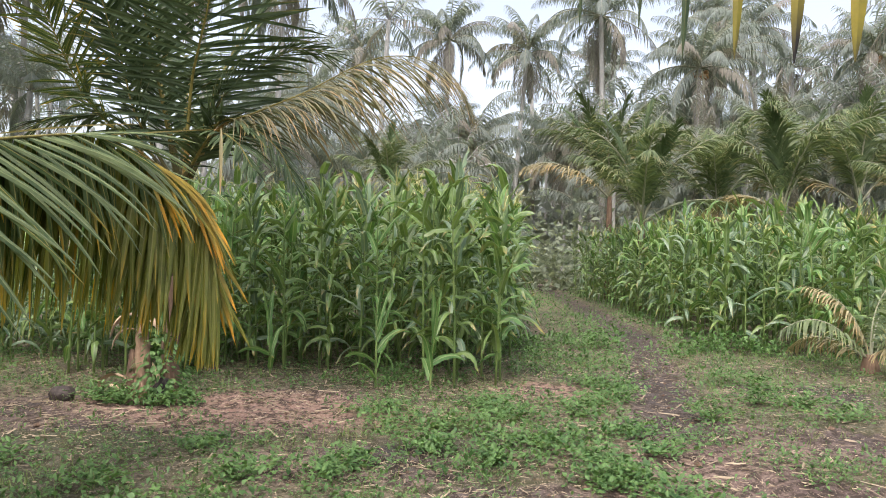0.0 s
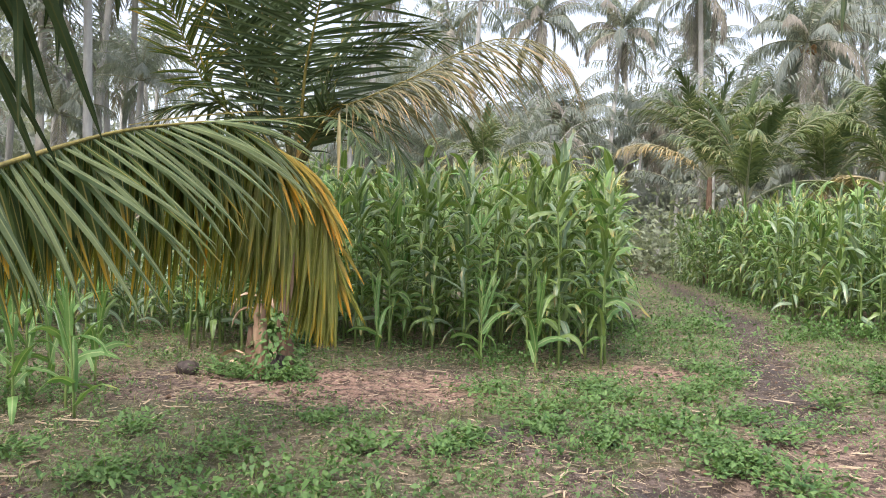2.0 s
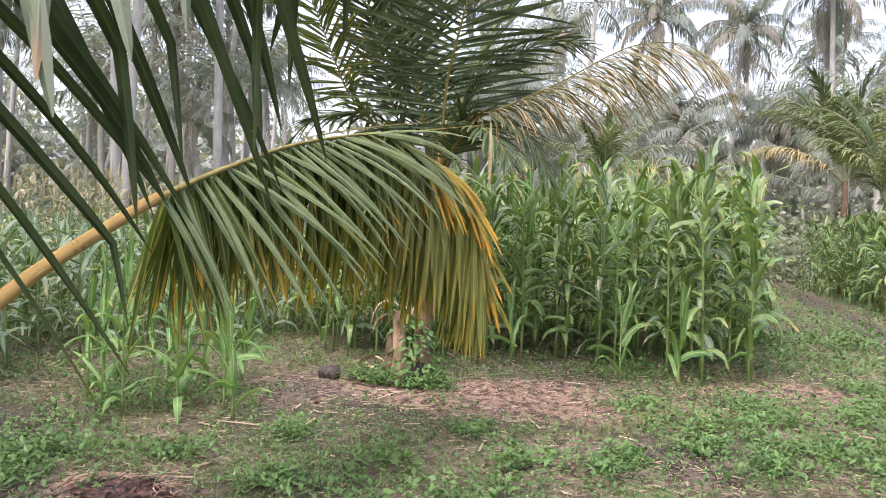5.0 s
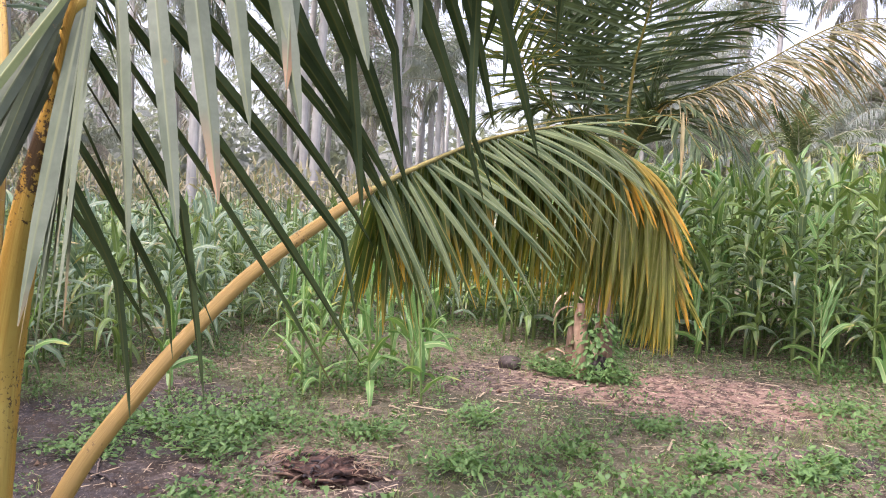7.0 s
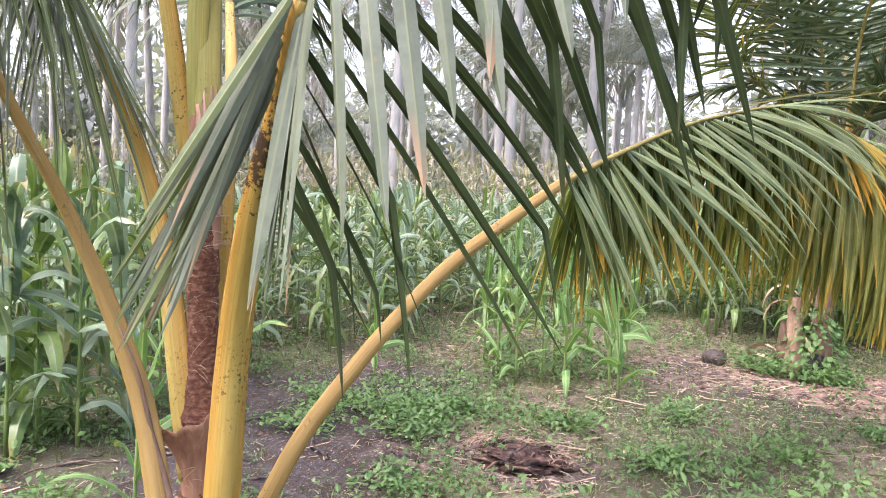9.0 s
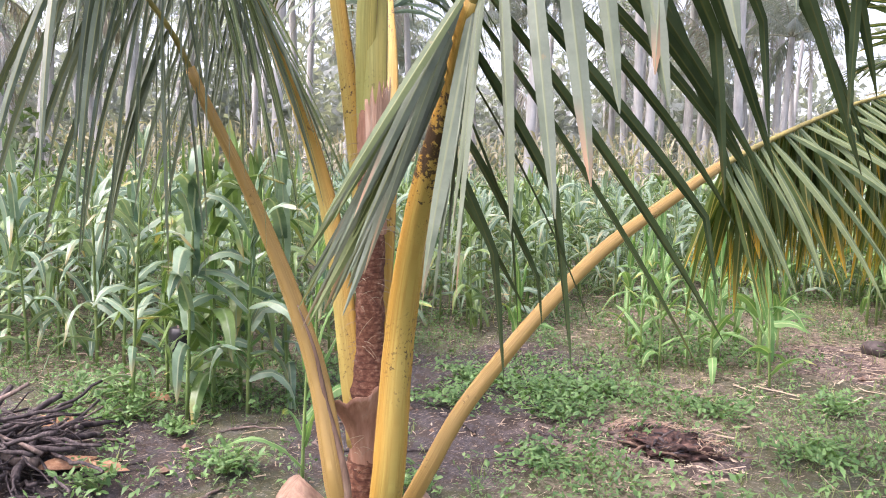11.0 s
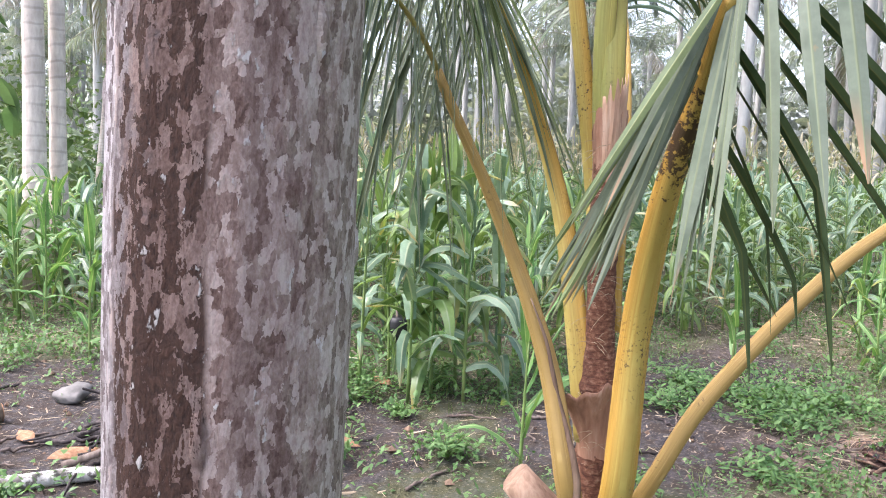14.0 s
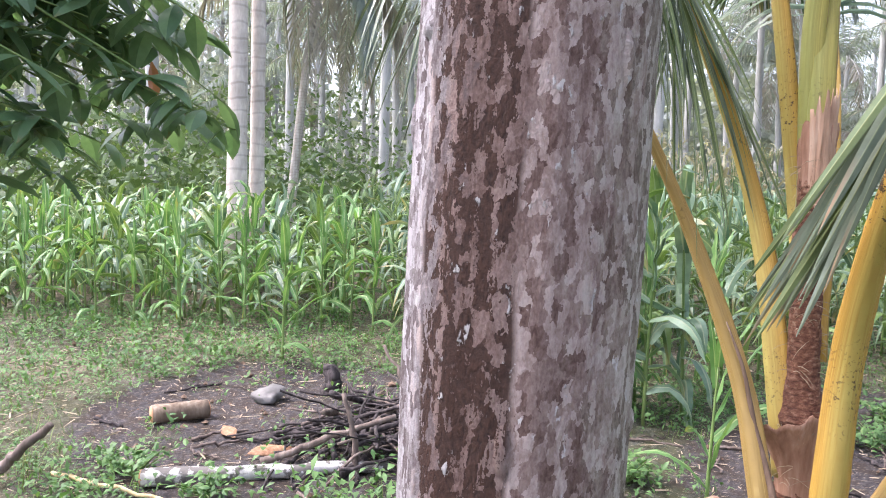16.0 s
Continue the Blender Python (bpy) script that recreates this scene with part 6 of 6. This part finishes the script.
# ---- stump, heap, wood ----
def stump():
    x, y = -3.06, 8.28
    s = thing("stump", "broken tan stump overgrown with vines and a curled dry leaf", "stump", at=(x, y, gz(x, y)))
    z = np.linspace(-0.05, 0.70, 18)
    tube_part("wood", np.stack([-0.05 * z, 0 * z, z], 1), np.interp(z, [0, 0.2, 0.5, 0.70], [0.10, 0.072, 0.066, 0.05]), M["stump"], s, "", 14, 1.0, 0.14, 8)
    tube_part("split_wood", [(-0.10, 0.04, -0.03), (-0.12, 0.03, 0.22), (-0.14, 0.04, 0.46)], [0.08, 0.06, 0.025], M["stump_dark"], s, "dark split wood", 10, 1.0, 0.2, 9)
    tube_part("charred_foot", [(0.2, -0.12, -0.02), (0.23, -0.14, 0.10), (0.25, -0.12, 0.22)], [0.11, 0.09, 0.04], M["charred"], s, "charred dark root", 10, 1.0, 0.25, 10)
    curls = (((0.02, -0.03, 0.72), (-0.5, -0.3, 0.9), (0.3, -1, 0), 0.50, 0.13, 4.6), ((0.03, 0.0, 0.74), (0.55, -0.1, 0.5), (0, 1, 0.2), 0.18, 0.11, 5.0), ((-0.05, -0.05, 0.66), (-0.7, -0.3, 0.4), (0.4, -1, 0), 0.36, 0.10, 4.0),
             ((-0.16, 0.0, 0.16), (-0.9, 0.1, 0.75), (0.1, 1, 0), 0.42, 0.12, 3.6), ((-0.22, -0.05, 0.10), (-0.9, -0.2, 0.5), (0.3, 1, 0.2), 0.30, 0.11, 3.4), ((0.10, -0.06, 0.36), (0.5, -0.3, -0.6), (0.3, 1, 0), 0.30, 0.05, 0.8))
    for p0, d0, s0, l, w, dr in curls:
        link_part("dry_leaf", Leaves().add([p0], [d0], [s0], [l], [w], [dr], k=9, shape=oval, fold=0.55, wave=0.05).mesh("dry_leaf", M["dry_leaf"]), s, "curled beige dry leaf")
    rng = np.random.default_rng(77)
    n = 430
    a = rng.uniform(0, 6.28, n)
    zz = 0.02 + 0.62 * rng.random(n) ** 1.5
    rad = np.interp(zz, [0, 0.15, 0.6], [0.50, 0.30, 0.13]) * rng.uniform(0.55, 1.1, n)
    P = np.stack([np.interp(zz, [0, 0.25, 0.6], [0.0, 0.16, 0.14]) + rad * np.cos(a), rad * np.sin(a), zz], 1)
    D = np.stack([np.cos(a), np.sin(a), rng.uniform(-0.6, 0.4, n)], 1)
    link_part("vine", Leaves().add(P, D, np.stack([-np.sin(a), np.cos(a), rng.normal(0, 0.3, n)], 1), rng.uniform(0.04, 0.10, n), rng.uniform(0.03, 0.06, n), rng.uniform(0.5, 2, n), k=3, shape=oval, fold=0.25).mesh("vine", M["weed"]), s, "green vine leaves")


stump()
fallen_nut = lumpy("old_coconut", (0.12, 0.095, 0.08), M["dark_rock"], seed=3, rough=0.2)
fallen_nut.location = (-3.72, 8.03, gz(-3.72, 8.03) + 0.06)
tagged(fallen_nut, "dark weathered coconut lying on the dirt", "coconut")


def heap():
    x, y = -3.28, 4.38
    h = thing("burnt_heap", "low heap of black ash ringed with brown straw", "heap", at=(x, y, gz(x, y)))
    lumpy("ash", (0.24, 0.20, 0.062), M["ash"], h, "black and rusty ash", 4, 0.75, 4.0, 4)
    rng = np.random.default_rng(12)
    for i in range(34):
        a, q = rng.uniform(0, 6.28), rng.random() ** 0.6
        c = np.array([0.25 * math.cos(a) * q, 0.21 * math.sin(a) * q - 0.02, 0.065 - 0.04 * q])
        d = np.array([math.cos(a * 3), math.sin(a * 3), rng.normal(0, 0.25)]) * rng.uniform(0.025, 0.08)
        tube_part("cinder", [c - d, c + [0, 0, 0.012], c + d], [0.007, 0.011, 0.005], M["charred" if i % 3 else "stump_dark"], h, "", 5, 0.7, 0.3, i)
    for name, n, lo, hi, m in (("straw_ring", 60, 0.22, 0.31, "straw"), ("straw_ring", 150, 0.19, 0.32, "stump"), ("straw_ring", 70, 0.05, 0.28, "charred")):
        a = rng.uniform(-0.3, 3.4, n) if m != "charred" else rng.uniform(0, 6.28, n)
        rad = rng.uniform(lo, hi, n)
        P = np.stack([rad * np.cos(a) * 1.15, rad * np.sin(a) * 0.85, np.clip(0.075 - 0.3 * np.abs(rad - 0.18), 0.01, 1) + rng.uniform(0, 0.025, n)], 1)
        b = a + 1.57 + rng.normal(0, 0.6, n)
        D = np.stack([np.cos(b), np.sin(b), rng.normal(0, 0.2, n)], 1)
        link_part(name, Leaves().add(P, D, np.stack([-np.sin(b), np.cos(b), rng.normal(0, 0.5, n)], 1), rng.uniform(0.05, 0.17, n), rng.uniform(0.003, 0.007, n), rng.uniform(0.3, 1.2, n), k=3, shape=maize, fold=0.4).mesh(name, M[m]), h, "tan scorched straw")


heap()


def stick_thing(name, pts, r, material, label, category, group="", seed=0, sides=8):
    p, _ = spline(pts, 14)
    rng = np.random.default_rng(seed)
    p[1:-1] += rng.normal(0, 0.006, (12, 3))
    v, q = tube_arrays(p, np.linspace(r, r * 0.65, 14), sides, 1.0, 0.12, seed)
    return tagged(new(name, quad_mesh(name, v, q, material)), label, category, group)


def wood_pile():
    rng = np.random.default_rng(31)
    for i in range(150):
        a = rng.normal(2.7, 0.7) if i % 3 else rng.uniform(0, 3.1)
        l = rng.uniform(0.45, 1.15)
        cx, cy = -4.95 + rng.normal(0, 0.2), 1.08 + rng.normal(0, 0.24)
        z = 0.03 + 0.22 * rng.random() * math.exp(-((cx + 4.95) ** 2 + (cy - 1.12) ** 2) / 0.2)
        d = np.array([math.cos(a), math.sin(a), rng.normal(0, 0.16)]) * l / 2
        c = np.array([cx, cy, z])
        lo = min((c - d)[2], (c + d)[2])
        if lo < 0.015:
            c[2] += 0.02 - lo
        stick_thing("firewood_stick", [c - d, c + rng.normal(0, 0.035, 3), c + d], rng.uniform(0.004, 0.013) if i % 7 else rng.uniform(0.016, 0.026), M["charred" if rng.random() < 0.88 else "stick"], "dark dry stick in a pile of firewood", "stick", "firewood pile", 500 + i)
    for i, (p0, p1, r) in enumerate((((-4.55, 0.78, 0.0), (-4.62, 0.72, 0.42), 0.018), ((-5.1, 0.75, 0.02), (-4.75, 1.35, 0.48), 0.016), ((-4.8, 1.2, 0.02), (-5.2, 1.0, 0.55), 0.014), ((-4.7, 0.3, 0.05), (-4.65, 1.0, 0.28), 0.022), ((-5.6, 0.75, 0.02), (-4.7, 0.62, 0.3), 0.02))):
        stick_thing("firewood_stick", [p0, tuple((np.array(p0) + np.array(p1)) / 2 + [0.02, 0.02, 0.02]), p1], r, M["stick"], "pale forked stick leaning on the firewood pile", "stick", "firewood pile", 560 + i)


wood_pile()
white_log = stick_thing("fallen_log", [(-4.58, -0.26, 0.04), (-4.57, 0.3, 0.045), (-4.57, 0.95, 0.04)], 0.044, M["log_white"], "fallen log with white lichen bark lying on dirt", "log", seed=3, sides=16)

link_part("cut_end", quad_mesh("cut_end", *tube_arrays([(-4.58, -0.262, 0.04), (-4.58, -0.275, 0.04)], [0.041, 0.038], 14), M["cut"]), white_log, "orange cut end")


def cut_log(x, y, yaw, l, r, label):
    log = thing("cut_log", label, "log", at=(x, y, gz(x, y) + r))
    log.rotation_euler = (0, 0, yaw)
    p = np.stack([np.linspace(-l / 2, l / 2, 10), 0 * np.zeros(10), 0 * np.zeros(10)], 1)
    tube_part("bark", p, np.full(10, r), M["log_brown"], log, "", 16, 1, 0.06, 3)
    for s in (-1, 1):
        tube_part("cut_end", [(s * l / 2, 0, 0), (s * (l / 2 + 0.006), 0, 0)], [r * 0.93, r * 0.9], M["cut"], log, "reddish cut end", 16)


cut_log(-5.66, -0.22, 1.9, 0.34, 0.06, "short brown log with a reddish cut end")
st = lumpy("stone", (0.15, 0.10, 0.065), M["stone"], seed=7, rough=0.6, freq=0.9)
st.location = (-6.06, 0.32, gz(-6.06, 0.32) + 0.04)
tagged(st, "pale grey stone at the edge of the ash patch", "stone")
burnt = stick_thing("burnt_stump", [(-6.25, 0.75, -0.02), (-6.26, 0.76, 0.09), (-6.28, 0.74, 0.19)], 0.075, M["charred"], "small charred black stump in the dirt", "stump", seed=5)


def husk(x, y, yaw, size, z=0.03):
    """A split coconut husk: a curved shell with thickness."""
    th, u = np.meshgrid(np.linspace(-1.1, 1.1, 12), np.linspace(-1, 1, 14))
    w = np.clip(1 - np.abs(u) ** 1.6, 0.06, 1) * (1 - 0.25 * u)
    shell = np.stack([u * 0.17 * size, np.sin(th) * w * 0.085 * size, (np.cos(th) - 0.4) * w * 0.035 * size], -1)
    inner = shell * np.array([0.92, 0.85, 0.7])
    n = th.size
    idx = np.arange(n).reshape(th.shape)
    q = np.stack([idx[:-1, :-1], idx[:-1, 1:], idx[1:, 1:], idx[1:, :-1]], -1).reshape(-1, 4)
    rims = [np.stack([e[:-1], e[1:], e[1:] + n, e[:-1] + n], -1) for e in (idx[0], idx[-1], idx[:, 0], idx[:, -1])]
    ob = new("coconut_husk", quad_mesh("coconut_husk", np.concatenate([shell.reshape(-1, 3), inner.reshape(-1, 3)]), np.concatenate([q, q[:, ::-1] + n, *rims]), M["husk"]))
    ob.location, ob.rotation_euler = (x, y, gz(x, y) + z), (0.2, 0.1, yaw)
    return tagged(ob, "orange-brown split coconut husk on the ground", "coconut husk", "coconut husks")


for x, y, a, s in ((-5.5, 1.62, 1.3, 1.2), (-4.75, 1.52, 1.9, 1.0), (-4.6, 1.66, 0.8, 0.8), (-4.95, 0.35, 2.2, 0.9), (-5.75, 2.3, 0.3, 0.7), (-5.3, 0.1, 0.4, 0.6)):
    husk(x, y, a, s)
rng = np.random.default_rng(15)
for i in range(34):
    x, y = (rng.normal(-5.5, 0.7), rng.normal(0.5, 0.7)) if i < 22 else (rng.normal(-4.2, 0.5), rng.normal(3.2, 0.6))
    a, l = rng.uniform(0, 3.14), rng.uniform(0.15, 0.55)
    d = np.array([math.cos(a), math.sin(a), 0]) * l / 2
    c = np.array([x, y, gz(x, y) + 0.015])
    stick_thing("fallen_twig", [c - d, c + rng.normal(0, 0.015, 3) * [1, 1, 0.2], c + d], rng.uniform(0.004, 0.012), M["stick" if i % 3 else "charred"], "thin dry twig lying on the bare soil", "twig", "fallen twigs", 600 + i, 5)
for i, (p0, p1, r, m) in enumerate((((-4.70, -1.0, 0.03), (-4.59, -0.68, 0.32), 0.03, "stick"), ((-4.75, -0.72, 0.02), (-4.28, -0.05, 0.02), 0.013, "bamboo"), ((-4.2, -1.3, 0.04), (-4.25, -0.55, 0.05), 0.04, "log_brown"))):
    stick_thing("wooden_pole", [p0, tuple((np.array(p0) + np.array(p1)) / 2), p1], r, M[m], ("brown pole leaning up from the ground", "pale split bamboo stick on the ground", "brown timber lying on the ground")[i], "pole", "", 700 + i)


def black_can():
    x, y = -6.5, 2.68
    c = thing("black_container", "black plastic container on a stake among the maize", "container", at=(x, y, gz(x, y)))
    tube_part("stake", [(0, 0, -0.05), (0, 0, 0.2), (0.01, 0, 0.42)], [0.012, 0.012, 0.01], M["stick"], c, "grey wooden stake", 6)
    zz = [0.14, 0.15, 0.18, 0.28, 0.32, 0.33]
    tube_part("body", [(-0.03, 0.03, q) for q in zz], [0.07, 0.085, 0.09, 0.09, 0.08, 0.05], M["black_plastic"], c, "", 16)


black_can()


# ---- leafy branch ----
def leafy_tree():
    tree = thing("broadleaf_tree", "leafy tree with large drooping dark green leaves", "tree", at=(-2.6, -1.75, 0))
    z = np.linspace(-0.1, 3.4, 14)
    tube_part("trunk", np.stack([0.05 * np.sin(z), 0.03 * z, z], 1), np.linspace(0.11, 0.06, 14), M["bark"], tree, "", 12, 1, 0.08, 4)
    rng = np.random.default_rng(81)
    lv, st = Leaves(), Leaves()
    for i in range(125):
        end = np.array([rng.uniform(-1.0, -0.3), rng.uniform(0.9, 2.02), rng.uniform(1.45, 2.6)])
        if end[1] > 1.65:
            end[2] = max(end[2], 1.68)
        start = np.array([0.0, 0.05, rng.uniform(1.6, 3.0)])
        c, _ = spline([start, (start + end) / 2 + [0, 0, 0.25], end], 12)
        st.tube(c, np.linspace(0.011, 0.002, 12), 5)
        n = 24
        f = rng.uniform(0.35, 1.0, n) * 11
        j = np.clip(f.astype(int), 0, 10)
        P = c[j] + (c[j + 1] - c[j]) * (f - j)[:, None]
        a = rng.uniform(0, 6.28, n)
        D = np.stack([np.cos(a), np.sin(a), rng.uniform(-0.5, 0.3, n)], 1)
        ll = rng.uniform(0.10, 0.19, n)
        lv.add(P, D, np.stack([-np.sin(a), np.cos(a), rng.normal(0, 0.3, n)], 1), ll, ll * rng.uniform(0.36, 0.46, n), rng.uniform(0.8, 2.6, n), k=5, shape=oval, fold=0.28)
    link_part("branchwork", st.mesh("branchwork", M["stalk"]), tree)
    link_part("crown", lv.mesh("crown", M["broad"]), tree)
    for p0, d0, s0, l0 in (((-0.85, 1.72, 1.9), (0.1, 0.1, -1), (0.5, 1, 0), 0.15), ((-0.55, 1.3, 2.25), (0.3, 0.2, -0.8), (0.2, 1, 0), 0.11)):
        rl = Leaves().add([p0], [d0], [s0], [l0], [0.05], [0.7], k=5, shape=oval, fold=0.3)
        link_part("withered_leaf", rl.mesh("withered_leaf", M["rust"]), tree, "rusty withered leaf")


leafy_tree()


# ---- distance ----
def leaf_bank(name, rows, material, label, seed, size=(0.25, 0.5), per=260):
    """Bushes in the distance as banks of leaves: rows of x, y, radius, height."""
    rng = np.random.default_rng(seed)
    lv = Leaves()
    for x, y, r, h in rows:
        n = per
        u = norm(rng.normal(0, 1, (n, 3)))
        u[:, 2] = np.abs(u[:, 2])
        rad = rng.uniform(0.25, 1.0, n) ** 0.7
        P = np.array([x, y, 0]) + u * rad[:, None] * np.array([r, r, h]) * (1 + 0.25 * np.sin(u[:, :1] * 7 + x) * np.cos(u[:, 1:2] * 6 + y))
        D = u + rng.normal(0, 0.6, (n, 3))
        ll = rng.uniform(*size, n)
        lv.add(P, D, rng.normal(0, 1, (n, 3)), ll, ll * 0.5, rng.uniform(0.5, 2, n), k=2, shape=oval, flat=True)
    tagged(new(name, lv.mesh(name, material)), label, "bushes", kind="stuff")


def far_woods():
    rng = np.random.default_rng(91)
    piles = {"green": Leaves(), "dry": Leaves(), "stem": Leaves()}
    count = 0
    while count < 200:
        a = rng.uniform(math.radians(48), math.radians(205))
        d = rng.uniform(40, 85) if a < math.radians(110) else rng.uniform(34, 75)
        x, y = d * math.cos(a), d * math.sin(a)
        count += 1
        top = rng.uniform(5.0, 14.5) if a < math.radians(110) else rng.uniform(6.0, 14.0) * (1.0 if d < 60 else 1.15)
        lean = rng.normal(0, 0.5, 2)
        z = np.linspace(-0.1, top, 6)
        piles["stem"].tube(np.stack([x + lean[0] * np.clip(z / top, 0, 1) ** 1.5, y + lean[1] * np.clip(z / top, 0, 1) ** 1.5, z], 1), np.linspace(0.2, 0.12, 6), 6)
        for i in range(15):
            b = i * 2.4 + rng.normal(0, 0.2)
            e = math.radians(np.interp(i / 15, [0, 0.4, 1], [78, 40, -25]) + rng.normal(0, 7))
            h = np.array([math.cos(b), math.sin(b), 0.0])
            p, el, pts = np.array([x + lean[0], y + lean[1], top]), e, []
            for j in range(5):
                pts.append(p)
                p = p + (h * math.cos(el) + np.array([0, 0, math.sin(el)])) * 0.9
                el -= math.radians(13) * (0.5 + 0.3 * j)
            c, _ = spline(pts, 10)
            pile = piles["dry"] if i > 12 else piles["green"]
            pile.add(*frond_leaflets(c, 1.0, 0.12, 14, 0.1, 1.4, 5000 + count * 20 + i, (62, 32), (-0.4, -0.6)), k=2, flat=True)
            piles["stem"].tube(c[::3], np.linspace(0.04, 0.01, 4), 3)
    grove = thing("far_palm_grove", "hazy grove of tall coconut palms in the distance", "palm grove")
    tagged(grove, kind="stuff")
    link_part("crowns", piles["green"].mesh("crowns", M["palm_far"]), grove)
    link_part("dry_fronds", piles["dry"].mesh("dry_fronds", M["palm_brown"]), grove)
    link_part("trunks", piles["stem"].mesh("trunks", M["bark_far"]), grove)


far_woods()
rng = np.random.default_rng(92)
near_rows, far_rows, path_rows = [], [], []
for i in range(46):
    a = rng.uniform(math.radians(60), math.radians(200))
    d = rng.uniform(30, 40)
    far_rows.append((d * math.cos(a), d * math.sin(a), rng.uniform(2.0, 3.6), rng.uniform(1.8, 4.0)))
for i in range(120):
    a = rng.uniform(math.radians(45), math.radians(205))
    d = rng.uniform(55, 95)
    far_rows.append((d * math.cos(a), d * math.sin(a), rng.uniform(5, 8), rng.uniform(8.0, 12.0) if a < math.radians(104) else rng.uniform(10.0, 16.0)))
for i in range(26):
    near_rows.append((rng.uniform(-20, -15), rng.uniform(-9, 4), rng.uniform(1.0, 2.0), rng.uniform(1.4, 3.6)))
for i in range(34):
    a = rng.uniform(math.radians(172), math.radians(212))
    d = rng.uniform(22, 40)
    near_rows.append((d * math.cos(a), d * math.sin(a), rng.uniform(2.0, 3.5), rng.uniform(3.0, 7.5)))
for i in range(40):
    x = rng.uniform(-7, 24)
    path_rows.append((x, rng.uniform(33.5, 37.5), rng.uniform(1.6, 2.8), rng.uniform(2.2, 4.4)))
leaf_bank("grove_edge_bushes", path_rows, M["bush_edge"], "green bushes along the edge of the palm grove, coloured pale for haze", 96, (0.18, 0.42), 420)
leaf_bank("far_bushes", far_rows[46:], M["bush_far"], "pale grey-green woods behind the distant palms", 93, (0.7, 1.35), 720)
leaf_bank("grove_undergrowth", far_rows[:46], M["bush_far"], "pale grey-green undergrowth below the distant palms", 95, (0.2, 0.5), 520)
leaf_bank("undergrowth", near_rows, M["bush"], "green undergrowth at the edge of the grove", 94, (0.12, 0.3), 420)
